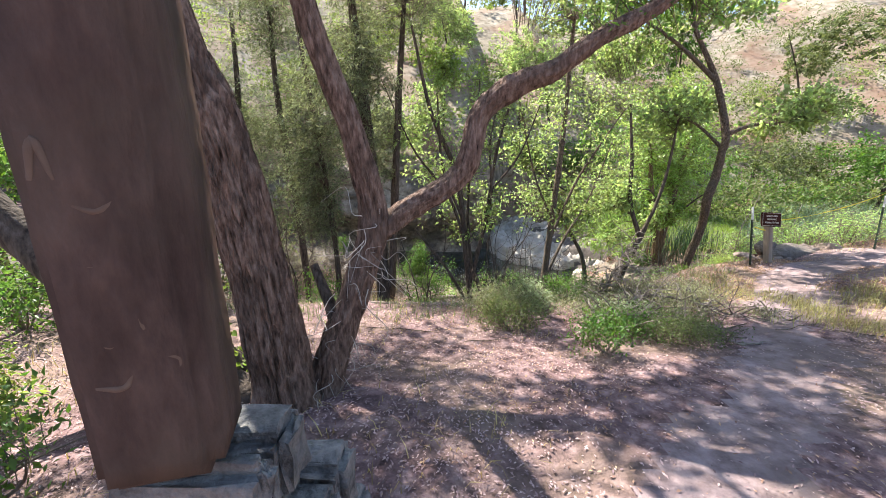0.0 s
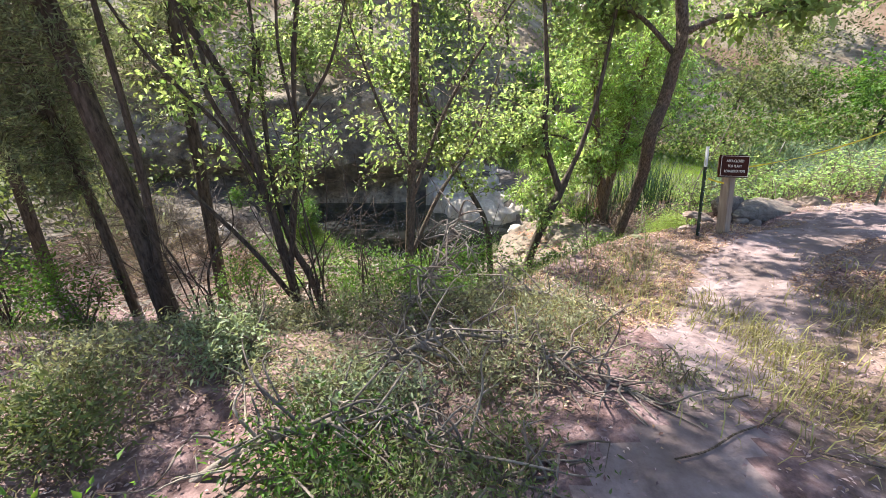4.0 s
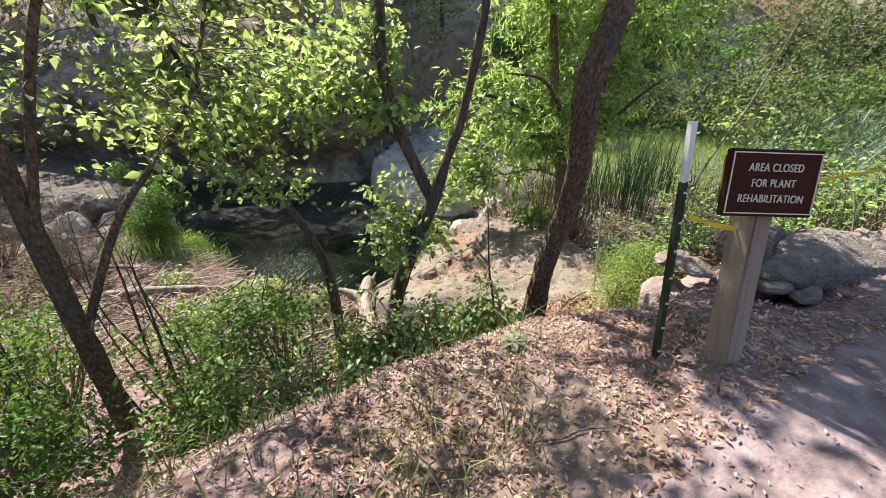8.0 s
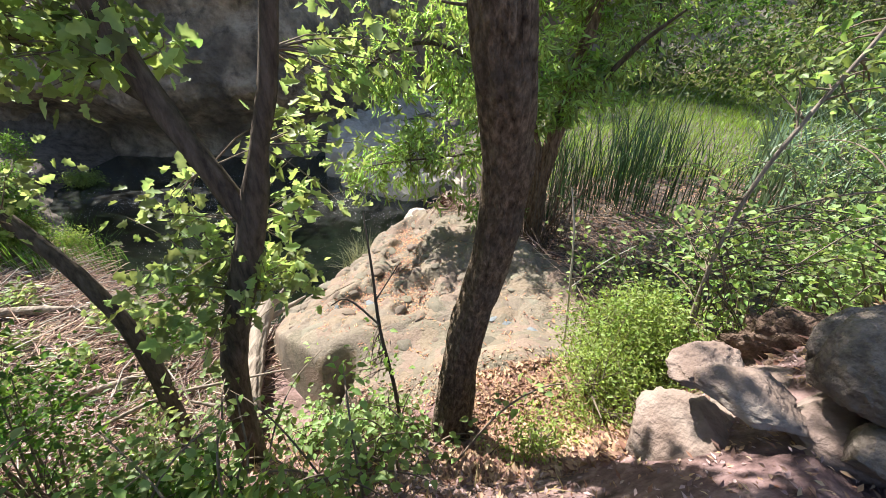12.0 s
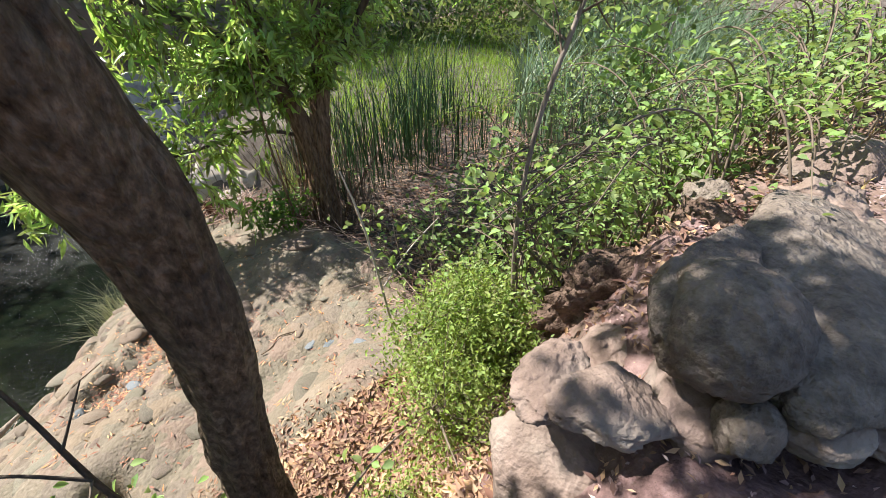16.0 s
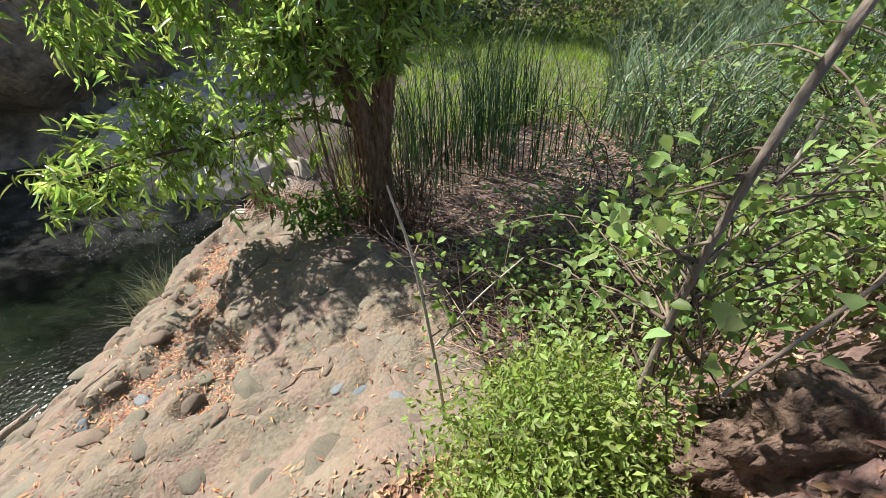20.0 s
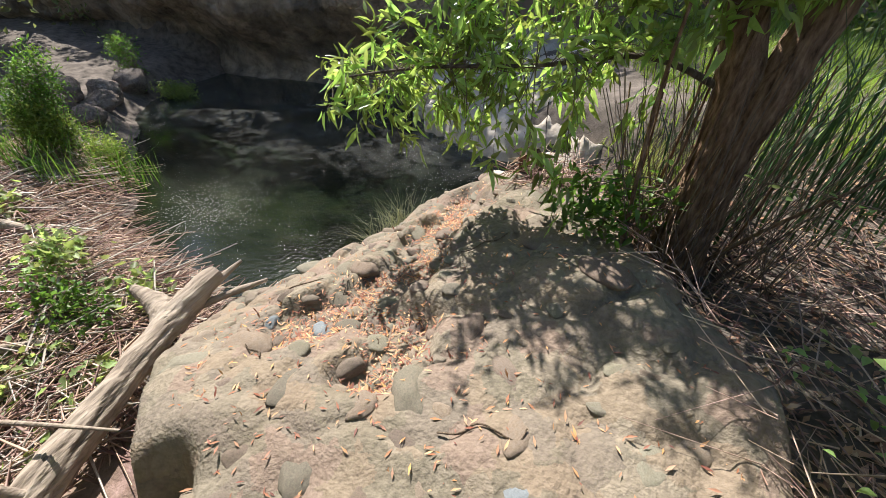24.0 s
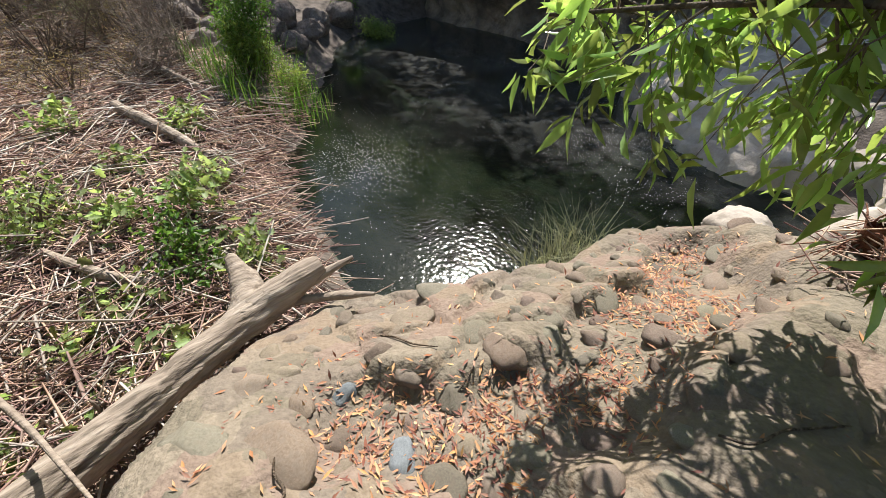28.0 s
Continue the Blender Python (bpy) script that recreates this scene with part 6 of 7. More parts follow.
def bramble(at, size, k, per, label="tangled bramble with pale toothed leaves"):
    z = float(ground_at(at[0], at[1]))
    p = thing("bramble", (at[0], at[1], z), label, "shrub", "brambles in the hollow")
    pts = []
    for _ in range(k):
        a = np.array([at[0] + rng.normal() * size[0] * 0.5, at[1] + rng.normal() * size[1] * 0.5, 0])
        a[2] = ground_at(a[0], a[1]) - 0.03
        d = np.array([rng.normal() * size[0], max(rng.normal() * size[1], 8.35 - a[1] if a[0] < 7.2 and at[1] > 8.4 else -9), 0])
        h = size[2] * rng.uniform(0.7, 1.4)
        l = curve_of([a, a + d * 0.35 + [0, 0, h * 0.8], a + d * 0.7 + [0, 0, h], a + d * 1.1 + [0, 0, h * 0.7]], 6)
        build("cane", *tube(l, (0.006, 0.005, 0.004, 0.002), 5), M_twig, p)
        pts.append(l[4:])
    pts = np.vstack(pts)
    n = k * per
    at3 = pts[rng.integers(0, len(pts), n)] + rng.normal(size=(n, 3)) * 0.05
    way = rng.normal(size=(n, 3)) * np.array([1, 1, 0.35])
    v, f = leaf_cloud(at3, way, rng.uniform(0.03, 0.06, n), 0.7, fine=True, level=0.75)
    loose(build("foliage", v, f, M_bramble, p))
    return p


for x, y, w, h in ((7.2, 8.9, 0.5, 0.55), (7.9, 8.9, 0.6, 0.65), (8.8, 9.1, 0.7, 0.7), (9.8, 9.4, 0.8, 0.8), (9.2, 10.6, 0.8, 0.7), (10.8, 9.9, 0.9, 0.8), (6.75, 8.75, 0.3, 0.35), (7.5, 9.4, 0.6, 0.6), (8.4, 9.7, 0.7, 0.7),
                   (10.2, 11.0, 0.9, 0.8), (11.8, 10.5, 0.9, 0.8), (7.7, 8.45, 0.45, 0.5), (8.4, 8.5, 0.5, 0.55), (9.1, 8.6, 0.55, 0.6), (10.0, 8.7, 0.6, 0.6), (4.4, 7.5, 0.4, 0.3), (4.9, 7.85, 0.35, 0.28), (4.0, 7.3, 0.45, 0.3), (3.4, 7.2, 0.45, 0.35), (3.4, 7.9, 0.4, 0.3), (4.6, 8.42, 0.2, 0.2), (4.3, 8.5, 0.2, 0.2), (4.95, 8.25, 0.2, 0.2), (6.95, 9.6, 0.35, 0.4), (6.85, 9.1, 0.3, 0.35), (7.55, 8.4, 0.3, 0.4), (7.9, 8.25, 0.4, 0.45), (8.6, 8.3, 0.45, 0.5), (9.4, 8.4, 0.5, 0.5)):
    bramble((x, y), (w, w, h), 13 if 6 < x < 7.4 else 22, 16 if x < 5.2 else 22 if x < 7.4 else 30)


# ---- a root stub on the ledge's far rim ----
def root_stub(at):
    z = float(ground_at(at[0], at[1]))
    p = thing("root_stub", (at[0], at[1], z), "reddish broken root stub with splayed twigs on the ledge", "stump")
    t, l = limb([(at[0], at[1], z - 0.06), (at[0] + 0.01, at[1], z + 0.07), (at[0] - 0.01, at[1] - 0.01, z + 0.17)], (0.07, 0.055, 0.03), 14, 0.25, 9, 0.25, 12)
    build("stem", *t, M_redroot, p)
    g = np.random.default_rng(5)
    for k in range(26):
        a = np.array([at[0] + g.normal() * 0.03, at[1] + g.normal() * 0.03, z + g.uniform(0.01, 0.12)])
        d = unit(np.array([[g.normal() + 0.5, g.normal() * 0.8, g.normal() * 0.25 - 0.1]]))[0] * g.uniform(0.12, 0.34)
        b = a + d
        b[2] = max(b[2], float(ground_at(b[0], b[1])) + 0.006)
        build("twig", *tube(curve_of([a, (a + b) / 2 + g.normal(size=3) * 0.02 + [0, 0, 0.03], b], 4), (0.006, 0.004, 0.002), 5), M_redroot if k % 3 else M_twig, p)
    return p


root_stub((5.2, 11.7))


# ---- stuff: reeds, grass, litter, debris ----
def scatter(n, x0, x1, y0, y1, keep=None):
    x, y = rng.uniform(x0, x1, n), rng.uniform(y0, y1, n)
    if keep is not None:
        ok = keep(x, y)
        x, y = x[ok], y[ok]
    return np.stack([x, y, ground_at(x, y)], -1)


def stuff(name, v, f, mat, label, category):
    return tagged(build(name, v, f, mat), label, category, kind="stuff")


at = scatter(10000, 8.5, 20, 10.4, 18.0, lambda x, y: (vnoise(flat3(x, y, 0.6)) > -0.35) & (x > 9.3 + 0.9 * (y - 11.9)) & (x > 9.1))
stuff("cattails", *blades(at, rng.uniform(0.5, 1.3, len(at)) * (1.0 + 0.45 * vnoise(at * 0.9)), 0.022, 0.45, 0.5), M_cattail, "tall grey-green cattail reeds in a damp hollow", "reeds")
# reeds in the darkened green that carries the willow's shade
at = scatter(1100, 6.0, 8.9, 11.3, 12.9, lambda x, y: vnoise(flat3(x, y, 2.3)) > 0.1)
stuff("shaded_reeds", *blades(at, rng.uniform(0.6, 1.5, len(at)), 0.013, 0.3, 0.25), M_shadereed, "dark green upright reeds behind a willow", "reeds")
# reeds that lean out beside the willow's foot
k = 300
at = np.stack([rng.uniform(5.95, 6.5, k), rng.uniform(11.9, 12.8, k), np.zeros(k)], -1)
at[:, 2] = ground_at(at[:, 0], at[:, 1])
v, f = blades(at, rng.uniform(0.3, 0.7, k), 0.01, 0.1, 0.15)
v = v.reshape(k, -1, 3)
up = v[:, :, 2] - at[:, None, 2]
v[:, :, 0] += up * rng.uniform(0.15, 0.55, (k, 1))
v[:, :, 1] -= up * rng.uniform(0.0, 0.3, (k, 1))
stuff("leaning_reeds", v.reshape(-1, 3), f, M_olivereed, "olive green reeds leaning beside a willow", "reeds")
at = scatter(170, 5.95, 6.75, 10.8, 11.5)
stuff("dry_stalks", *sticks(at, np.stack([rng.normal(size=len(at)) * 0.25, rng.normal(size=len(at)) * 0.25, np.ones(len(at))], -1), rng.uniform(0.4, 1.3, len(at)), 0.004), M_twig, "dry tan reed stalks round willow trunks", "reeds")
at = scatter(30000, 5.4, 16, 12.4, 21.5, lambda x, y: (inside(SHELF, x, y) < 0.0) & (inside(POOL, x, y) < -0.2) & (inside(SLAB, x, y) < -0.2))
stuff("grass", *blades(at, rng.uniform(0.08, 0.28, len(at)), 0.012, 0.5, 0.5), M_grass, "bright green grass beyond the willow", "grass")
at = scatter(500, -1.5, 0.2, 10.9, 12.2, lambda x, y: inside(POOL, x, y) < 0.25)
stuff("bank_reeds", *blades(at, rng.uniform(0.3, 0.8, len(at)), 0.01, 0.35, 0.4), M_green, "green reeds at the pool's edge", "reeds")
at = scatter(260, 3.75, 4.1, 11.5, 12.2)
at[:, 2] = WATER - 0.05
stuff("water_grass", *blades(at, rng.uniform(0.3, 0.55, len(at)), 0.006, 0.6, 0.6), M_grey, "wispy grass rising from the pool", "grass")

at = scatter(9000, -4, 11, 1.0, 9.0, lambda x, y: (trail_gap(x, y) > 0.55) & (vnoise(flat3(x, y, 1.1)) > 0.1) & (inside(SLAB, x, y) < 0) & (y < 8.5))
stuff("dry_grass", *blades(at, rng.uniform(0.03, 0.13, len(at)), 0.006, 0.9, 0.8), M_drygrass, "dry straw-coloured grass beside the trail", "grass")
at = scatter(26000, 2.6, 6.5, 3.2, 6.4, lambda x, y: (np.exp(-((x - 4.7) ** 2 + (y - 4.4) ** 2) / 0.35) + np.exp(-((x - 3.25) ** 2 + (y - 4.75) ** 2) / 0.12) + 0.8 * np.exp(-((x - 4.2) ** 2 + (y - 3.8) ** 2) / 0.12) + 0.5 * np.exp(-((x - 5.6) ** 2 + (y - 4.6) ** 2) / 0.4) + 0.8 * np.exp(-((x - 3.5) ** 2 + (y - 5.25) ** 2) / 0.3) + 0.6 * np.exp(-((x - 4.3) ** 2 + (y - 5.95) ** 2) / 0.12)) * (0.6 + vnoise(flat3(x, y, 2.5))) > rng.uniform(0, 1, len(x)))
stuff("trailside_grass", *blades(at, rng.uniform(0.04, 0.16, len(at)), 0.006, 0.8, 0.8), M_olivegrass, "yellowish olive grass tufts at the trail's side", "grass")
at = scatter(12000, -6, 5, 3.8, 8.6, lambda x, y: (vnoise(flat3(x, y, 0.9) + 5) > 0.05) & (trail_gap(x, y) > 0.7))
stuff("bank_grass", *blades(at, rng.uniform(0.04, 0.17, len(at)), 0.007, 0.8, 0.8), M_scrub, "grey-green thin grass on the bank", "grass")


def litter(name, n, x0, x1, y0, y1, keep, size, mat, label, ratio=0.42, level=0.82):
    at = scatter(n, x0, x1, y0, y1, keep) + np.array([0, 0, 0.008])
    k = len(at)
    way = np.stack([rng.normal(size=k), rng.normal(size=k), rng.normal(size=k) * 0.25], -1)
    stuff(name, *leaf_cloud(at, way, size * rng.uniform(0.5, 1.3, k), ratio, fold=0.35, droop=-0.12, level=level), mat, label, "leaf litter")


litter("trail_litter", 150000, -4, 8, 0.3, 8, lambda x, y: rng.uniform(0, 1, len(x)) < np.clip(trail_gap(x, y) * 1.1, 0.12, 1) * np.clip(0.75 + vnoise(flat3(x, y, 1.2)), 0.1, 1), 0.024, M_palelitter, "bleached fallen leaves strewn over the earth")
litter("brown_litter", 45000, -4, 8, 0.3, 7, lambda x, y: rng.uniform(0, 1, len(x)) < np.clip(trail_gap(x, y), 0.05, 1) * np.clip(0.6 + vnoise(flat3(x, y, 2.1) + 7), 0.05, 1), 0.026, M_litter, "small brown leaf scraps strewn over the earth")
litter("bank_litter", 48000, 2.6, 7, 4.6, 8.8, lambda x, y: (trail_gap(x, y) > 0.35) & (vnoise(flat3(x, y, 1.4) + 2) > -0.35) & ((x < 5.6) | (y < 6.9) | (rng.uniform(0, 1, len(x)) < 0.28)), 0.032, M_litter, "tan fallen leaves on the bank edge", 0.36, 0.7)


def hollow(x, y):
    groove = 1 - np.clip(grooves(x, y)[0] * 4.5, 0, 1)
    return (inside(SLAB, x, y) > 0.15) & (rng.uniform(0, 1, len(x)) < 0.02 * ease((vnoise(flat3(x, y, 1.7) + 4) + 0.5) / 0.7) + 0.5 * basin(x, y) * ease((vnoise(flat3(x, y, 3.5)) + 0.7) / 0.6) + 0.25 * groove * ease((vnoise(flat3(x, y, 0.9)) + 0.1) / 0.4))


litter("slab_litter", 75000, 3.4, 6.5, 8.6, 12.3, hollow, 0.037, M_goldlitter, "narrow golden willow leaves caught in rock hollows", 0.24, 0.94)
litter("slope_litter", 9000, 5.25, 6.1, 7.7, 8.75, lambda x, y: inside(SLAB, x, y) < 0.1, 0.042, M_litter, "tan fallen leaves below a leaning tree", 0.45, 0.75)
litter("hollow_litter", 17000, 5.5, 10, 7.8, 13, lambda x, y: inside(SLAB, x, y) < 0.0, 0.05, M_litter, "fallen leaves in a shaded hollow")

# matted reed debris on the left bank
at = scatter(13000, -6.5, 3.6, 8.1, 12.0, lambda x, y: (inside(POOL, x, y) < -0.2) & (inside(SLAB, x, y) < -0.1) & (y > 8.3 - 0.1 * x))
k = len(at)
ang = rng.normal(0.5, 0.8, k)
way = np.stack([np.cos(ang), np.sin(ang), rng.normal(size=k) * 0.12], -1)
stuff("reed_debris", *sticks(at + np.array([0, 0, 1]) * rng.uniform(0.0, 0.1, (k, 1)), way, rng.uniform(0.12, 0.6, k), rng.uniform(0.003, 0.008, k)), M_reed, "matted dry pinkish reed stalks washed up on the bank", "debris")

at = scatter(7000, -5, 3.5, 8.2, 11.6, lambda x, y: (inside(POOL, x, y) < -0.2) & (inside(SLAB, x, y) < -0.05) & (y > 8.4 - 0.1 * x))
k = len(at)
ang = rng.uniform(0, 6.28, k)
way = np.stack([np.cos(ang), np.sin(ang), rng.normal(size=k) * 0.2], -1)
stuff("broken_reeds", *sticks(at + np.array([0, 0, 1]) * rng.uniform(0.02, 0.12, (k, 1)), way, rng.uniform(0.06, 0.32, k), rng.uniform(0.005, 0.011, k)), M_reed, "short broken pieces of reddish and cream reed", "debris")
at = scatter(1700, -6, 3.4, 8.3, 11.8, lambda x, y: (inside(POOL, x, y) < -0.35) & (inside(SLAB, x, y) < -0.1))
k = len(at)
ang = rng.normal(0.3, 0.9, k)
way = np.stack([np.cos(ang), np.sin(ang), rng.normal(size=k) * 0.15], -1)
stuff("cane_debris", *sticks(at + np.array([0, 0, 1]) * rng.uniform(0.03, 0.14, (k, 1)), way, rng.uniform(0.2, 0.8, k), rng.uniform(0.004, 0.011, k)), M_pale_twig, "bleached broken canes lying across reed debris", "debris")

at = scatter(900, 5.9, 7.6, 9.0, 11.4, lambda x, y: inside(SLAB, x, y) < 0.12)
k = len(at)
ang = rng.normal(2.3, 0.7, k)
way = np.stack([np.cos(ang), np.sin(ang), rng.normal(size=k) * 0.2], -1)
stuff("stalk_debris", *sticks(at + np.array([0, 0, 1]) * rng.uniform(0.01, 0.12, (k, 1)), way, rng.uniform(0.12, 0.45, k), rng.uniform(0.002, 0.005, k)), M_reed, "dry fallen stalks heaped beside the rock ledge", "debris")

# foam flecks on the water
k = 60000
x, y = rng.uniform(-2.5, 4.3, k), rng.uniform(10.6, 15.6, k)
ok = (inside(POOL, x, y) > 0.1) & (rng.uniform(0, 1, k) < 0.04 + ease((y - 12.6) / 1.6) * 0.4 * ease((fbm(flat3(x, y, 1.5), 3) + 0.4) / 0.9) + 0.9 * np.exp(-((x - 1.4) ** 2 + (y - 11.7) ** 2) / 0.35))
x, y = x[ok], y[ok]
k = len(x)
r = rng.uniform(0.0014, 0.0045, k)
ang = np.arange(6) / 6 * 2 * np.pi
top = np.stack([x[:, None] + r[:, None] * np.cos(ang), y[:, None] + r[:, None] * np.sin(ang), np.full((k, 6), WATER + 0.004)], -1)
stuff("foam_flecks", top.reshape(-1, 3), np.arange(k * 6).reshape(-1, 6), M_foam, "pale foam flecks drifting on dark water", "foam")


# ---- scrub on the far slopes ----
def scrub(name, n, x0, x1, y0, y1, mat, label, size, keep=None, per=130, leaf=0.16, ratio=0.5):
    at = scatter(n, x0, x1, y0, y1, keep)
    vs = []
    for c in at:
        s = size * rng.uniform(0.5, 1.3)
        lobes = rng.integers(3, 6)
        k = int(per * s)
        o = rng.normal(size=(lobes, 3)) * np.array([0.55, 0.55, 0.3]) * s
        d = unit(rng.normal(size=(k, 3))) * rng.uniform(0.25, 1, (k, 1)) ** 0.5 * s * np.array([0.6, 0.6, 0.55])
        p = c + o[rng.integers(0, lobes, k)] + d + np.array([0, 0, 0.6 * s])
        vs.append(p)
    p = np.concatenate(vs)
    stuff(name, *leaf_cloud(p, rng.normal(size=p.shape), leaf * rng.uniform(0.5, 1.3, len(p)), ratio, level=0.4), mat, label, "scrub")


scrub("hill_scrub", 270, -38, 48, 17.5, 44, M_scrub, "grey-green scrub on a dry hillside", 1.5, None, 150)
scrub("hill_green_scrub", 110, -25, 40, 18, 36, M_bush, "brighter green shrubs on a dry hillside", 1.4, None, 210)
scrub("side_scrub", 80, -22, -5.5, 4, 18, M_scrub, "grey-green scrub beside the creek", 1.6, None, 210)
scrub("meadow_scrub", 26, 11, 30, 15, 22, M_scrub, "dark shrubs behind the reeds", 1.5, None, 210)
scrub("dark_thicket", 24, 10, 24, 17.6, 20.8, M_green, "dark green thicket behind the reeds", 1.4, None, 260, 0.13)
scrub("ridge_scrub", 60, -45, 60, 40, 62, M_scrub, "tall grey-green scrub along the ridge", 3.2, None, 60, 0.5)
scrub("right_scrub", 110, 9, 45, 20, 42, M_scrub, "grey-green scrub on a dry slope", 1.6, None, 110, 0.2)
scrub("near_green", 10, 4.5, 9.5, 19.5, 21, M_bush, "green shrubs behind the rock shelf", 1.1, None, 300, 0.12)


# ---- trees above the cliff and round the hollow ----
def far_tree(at, height, spread, mat, label, seed):
    z = float(land(at[0], at[1]))
    p = thing("tree", (at[0], at[1], z), label, "tree", "trees beyond the creek")
    g = np.random.default_rng(seed)
    lean = g.normal(size=2) * 0.12 * height
    t, line = limb([(at[0], at[1], z - 0.2), (at[0] + lean[0] * 0.3, at[1] + lean[1] * 0.3, z + height * 0.4), (at[0] + lean[0], at[1] + lean[1], z + height * 0.85)], (0.09, 0.07, 0.03), 9, 0.1, 5)
    build("trunk", *t, M_bark_dark, p)
    regions = []
    for _ in range(5):
        o = g.normal(size=3) * np.array([0.55, 0.55, 0.25]) * spread
        regions.append(((at[0] + lean[0] + o[0], at[1] + lean[1] + o[1], z + height * 0.72 + o[2]), (spread * 0.6, spread * 0.6, height * 0.26)))
    crown(p, line[4:], regions, 200, 24, 0.15 if height < 5 else 0.24, 0.5, mat, reach=1.0)
    return p


TREES_LOW = (
        (-5.5, 17.8, 4.0, 1.6, M_scrub, "dark grey-green tree above the cliff"), (-2.0, 18.0, 3.6, 1.6, M_lime, "yellow-green tree above the cliff"), (0.0, 20.6, 4.0, 1.6, M_bush, "green tree above the cliff"),
        (4.2, 22.5, 4.6, 1.9, M_lime, "yellow-green tree behind the rock shelf"), (8.0, 20.5, 4.4, 2.0, M_green, "dark green tree beyond the reeds"), (11.5, 19.5, 3.8, 2.0, M_green, "dark green tree beyond the reeds"),
        (15.5, 20.0, 4.0, 2.2, M_scrub, "grey-green tree beyond the reeds"), (19.5, 17.5, 3.8, 2.0, M_green, "dark green tree beyond the reeds"), (-9.0, 16.8, 4.6, 1.9, M_scrub, "dark grey-green tree above the cliff"),
        (-8.0, 11.5, 4.2, 1.6, M_grey, "grey-green tree on the debris bank"), (-7.0, 8.5, 4.2, 1.5, M_lime, "yellow-green tree on the bank"), (-10.5, 9.0, 4.6, 1.9, M_green, "green tree on the bank"), (-6.0, 5.2, 4.8, 1.5, M_green, "green tree on the bank"),
        (6.5, 25.0, 4.6, 2.2, M_lime, "yellow-green tree on the hillside"), (-3.5, 22.5, 4.4, 2.2, M_bush, "green tree on the hillside"), (0.5, 25.5, 4.5, 2.2, M_lime, "yellow-green tree on the hillside"), (13, 26, 4.6, 2.4, M_bush, "green tree on the hillside"))
TREES_HIGH = (
        (-14, 30, 7, 3, M_scrub, "tall grey-green tree high on the hillside"), (-6, 32, 7, 3, M_bush, "tall green tree high on the hillside"), (1.5, 33, 7.5, 3, M_scrub, "tall grey-green tree high on the hillside"), (6, 35, 7, 3, M_bush, "tall green tree high on the hillside"),
        (11, 33, 7, 3, M_scrub, "tall grey-green tree high on the hillside"), (18, 32, 7, 3, M_green, "tall dark green tree high on the hillside"), (26, 30, 7, 3, M_scrub, "tall grey-green tree high on the hillside"), (-1.5, 29, 6, 2.6, M_lime, "yellow-green tree high on the hillside"))
for i, (x, y, h, s, m, words) in enumerate(TREES_LOW + TREES_HIGH):
    far_tree((x, y), h, s, m, words, 900 + i)


def root_clump(at):
    z = float(ground_at(at[0], at[1]))
    p = thing("root_clump", (at[0], at[1], z), "dark red-brown clump of dead roots and stalks on the rock ledge", "roots")
    t, l = limb([(at[0], at[1], z - 0.05), (at[0] + 0.01, at[1], z + 0.08), (at[0] - 0.02, at[1] + 0.02, z + 0.2)], (0.07, 0.055, 0.03), 14, 0.3, 14, 0.2, 8, 5.0)
    build("stump", *t, M_bark_red, p)
    k = 260
    o = rng.normal(size=(k, 3)) * np.array([0.16, 0.12, 0.02])
    a = np.array([at[0] + 0.12, at[1] - 0.02, z + 0.05]) + o
    loose(build("root_tangle", *sticks(a, rng.normal(size=(k, 3)) * np.array([1, 0.8, 0.3]) + np.array([0.3, 0, 0.1]), rng.uniform(0.08, 0.35, k), 0.004), M_reed, p))


root_clump((5.3, 11.7))


# ---- small things ----
def rosette(at):
    z = float(ground_at(at[0], at[1]))
    p = thing("leaf_rosette", (at[0], at[1], z), "pale green star of large leaves lying on the litter", "plant")
    for k in range(7):
        a = k * 0.9 + 0.2
        v, f = leaf_cloud(np.array([[at[0], at[1], z + 0.02]]), np.array([[math.cos(a), math.sin(a), 0.12]]), 0.1, 0.45, fine=True, level=0.9)
        build("leaf", v, f, M_grey, p)


rosette((4.83, 6.8))


def fallen_twig(x, y, turn, length, label="thin dark fallen twig on the rock ledge"):
    s = np.linspace(-0.5, 0.5, 5)
    px, py = x + s * length * math.cos(turn) + rng.normal(size=5) * 0.015, y + s * length * math.sin(turn) + rng.normal(size=5) * 0.015
    pts = np.stack([px, py, ground_at(px, py) + 0.012], -1)
    t, l = limb(pts, (0.004, 0.005, 0.004, 0.0025), 6)
    tagged(build("fallen_twig", *t, M_bark_brown), label, "twig")


for x, y, a, n in ((4.45, 10.15, 1.9, 0.4), (4.1, 10.2, 0.3, 0.3), (4.8, 9.9, 2.4, 0.3), (5.2, 10.6, 0.9, 0.35), (5.5, 9.5, 0.2, 0.3), (4.3, 9.6, 2.8, 0.25)):
    fallen_twig(x, y, a, n)
for x, y, a, n in ((3.6, 3.6, 0.4, 0.7), (4.1, 3.4, 2.8, 0.5), (0.4, 3.3, 0.2, 0.5), (2.9, 4.7, 0.8, 0.6), (4.3, 5.4, 0.5, 0.5), (-0.5, 3.6, 2.9, 0.9), (4.9, 6.2, 0.3, 0.4), (0.9, 2.4, 1.2, 0.4)):
    fallen_twig(x, y, a, n, "thin dark fallen twig on the earth")


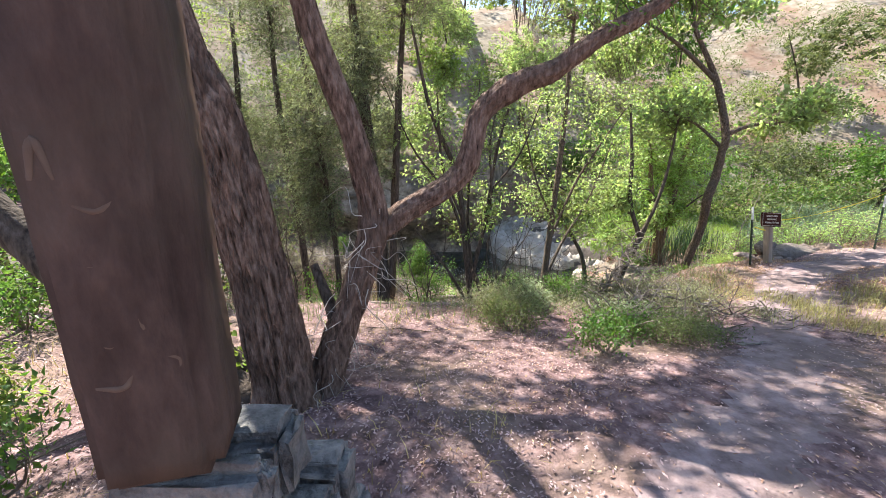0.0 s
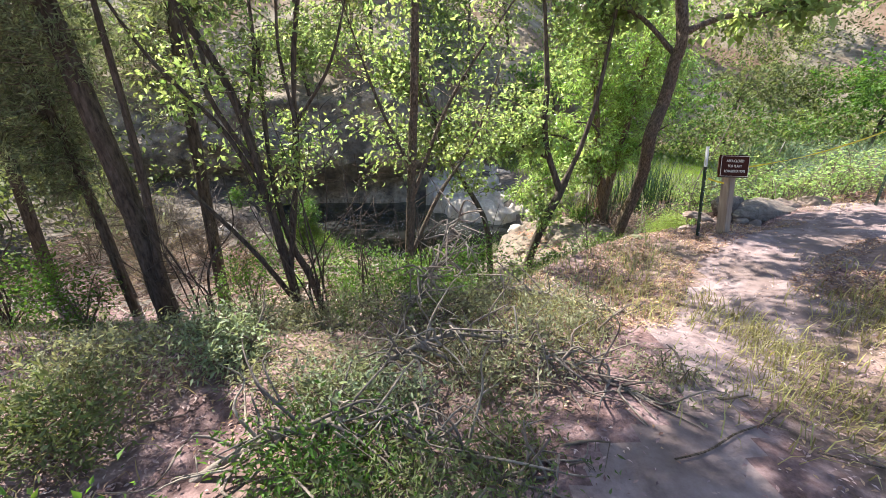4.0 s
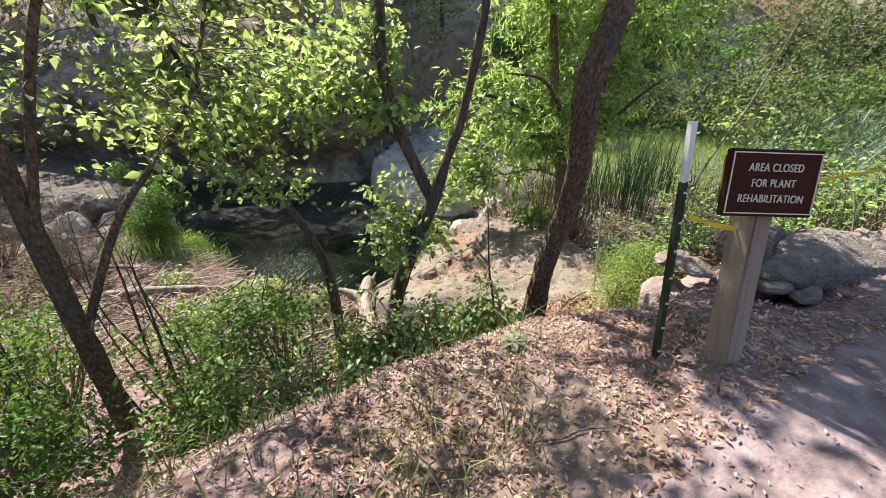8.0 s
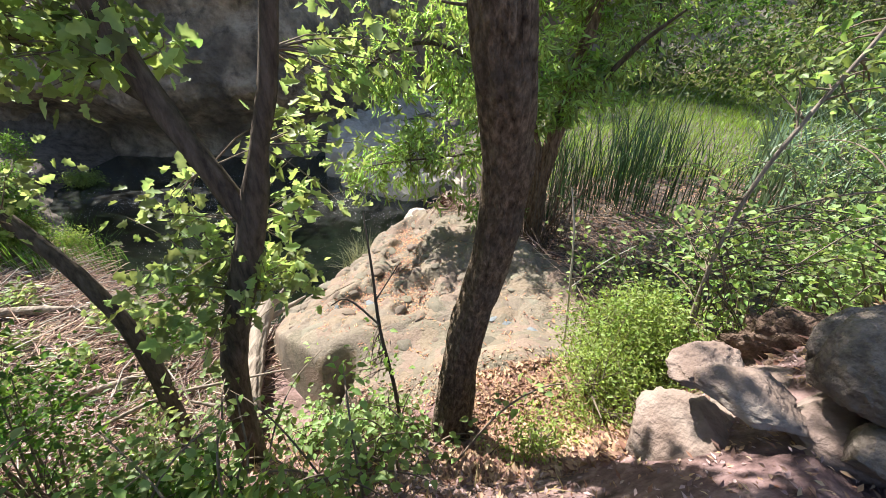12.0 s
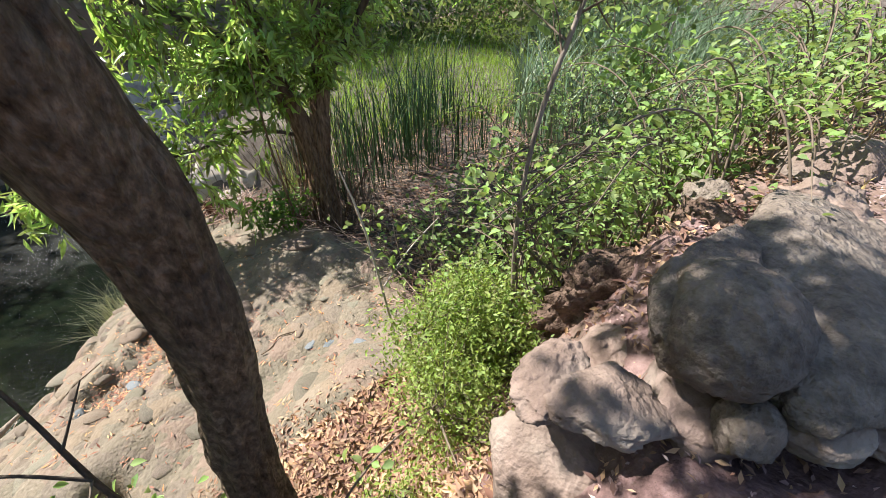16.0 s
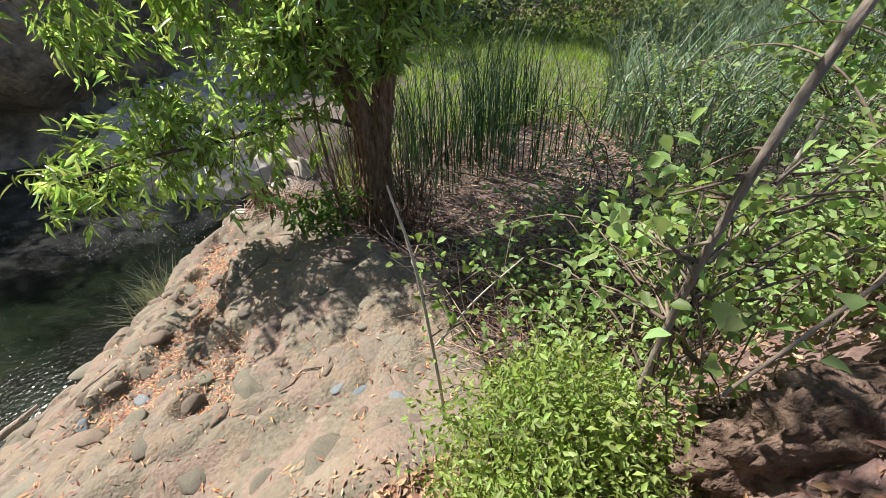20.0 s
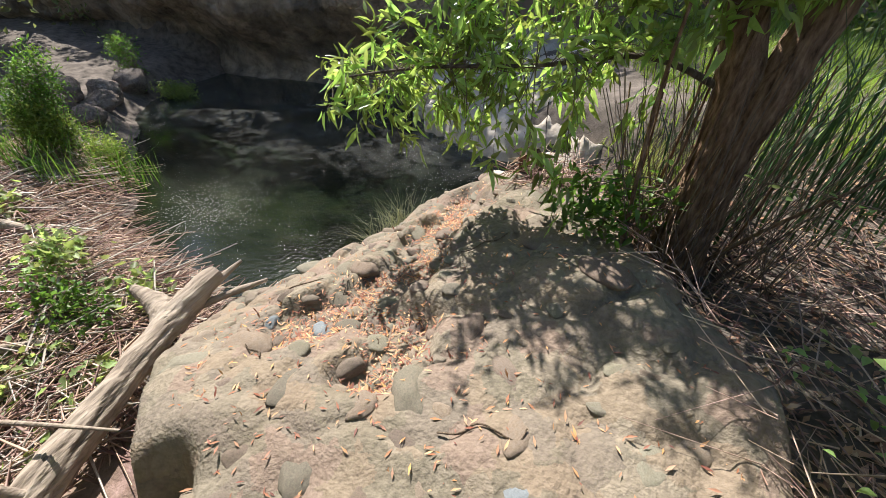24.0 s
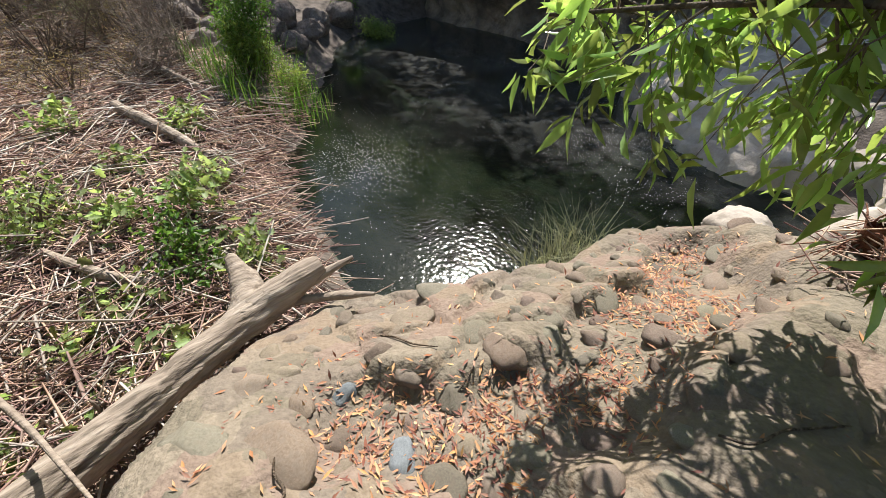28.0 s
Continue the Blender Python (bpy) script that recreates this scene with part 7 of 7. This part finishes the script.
# ---- stones embedded in the ledge ----
def embedded_stones():
    meshes = []
    for k in range(9):
        bm = rock((1.0, 0.8, 0.72), 200 + k, 8 if k % 3 else 13, 0.13, 3, fine=0.06)
        me = bpy.data.meshes.new("stone")
        bm.to_mesh(me)
        bm.free()
        me.materials.append((M_cobble, M_olivecobble, M_pinkcobble)[k % 3])
        me.polygons.foreach_set("use_smooth", np.full(len(me.polygons), True))
        meshes.append(me)
    blue = meshes[3].copy()
    blue.materials[0] = M_bluestone
    placed = [(4.12, 9.9, 0.065), (4.48, 9.89, 0.08), (5.66, 9.36, 0.06), (5.76, 9.3, 0.06), (5.94, 9.12, 0.055)]
    placed += [(4.26, 9.6, 0.13), (4.27, 9.78, 0.065), (4.42, 10.18, 0.09), (4.45, 10.43, 0.1), (4.24, 10.28, 0.05), (4.44, 10.74, 0.075), (4.64, 10.79, 0.06), (4.38, 10.6, 0.06), (4.53, 10.62, 0.07),
               (4.77, 10.48, 0.05), (4.66, 10.28, 0.055), (4.76, 10.17, 0.085), (4.89, 10.36, 0.075), (4.92, 10.54, 0.07), (4.63, 9.93, 0.075), (4.74, 10.03, 0.06), (4.09, 10.08, 0.06), (3.88, 10.06, 0.12), (5.1, 10.64, 0.13)]
    for _ in range(6000):
        x, y = rng.uniform(3.5, 6.2), rng.uniform(8.9, 12.2)
        if float(inside(SLAB, x, y)) < 0.1 or (not (3.6 < x < 5.3 and 9.6 < y < 11.7) and rng.random() < 0.6):
            continue
        r = rng.choice((0.045, 0.065, 0.09, 0.13), p=(0.3, 0.33, 0.25, 0.12)) * rng.uniform(0.85, 1.15)
        if any((x - a) ** 2 + (y - b) ** 2 < (0.95 * (r + c)) ** 2 for a, b, c in placed):
            continue
        placed.append((x, y, r))
        if len(placed) >= 190:
            break
    for i, (x, y, r) in enumerate(placed):
        ob = new("stone", blue if i < 5 else meshes[i % 9])
        z = float(slab_top(x, y))
        low = r > 0.11 or not (3.6 < x < 5.3 and 9.6 < y < 11.7)
        ob.parent = slab
        ob.matrix_basis = pose(x, y, z - r * (rng.uniform(0.14, 0.24) if low else rng.uniform(0.08, 0.32)), rng.uniform(-8, 8), rng.uniform(-8, 8), rng.uniform(0, 360)) @ Matrix.Diagonal((r, r * rng.uniform(0.8, 1.1), r * (0.4 if low else 0.75), 1))


embedded_stones()
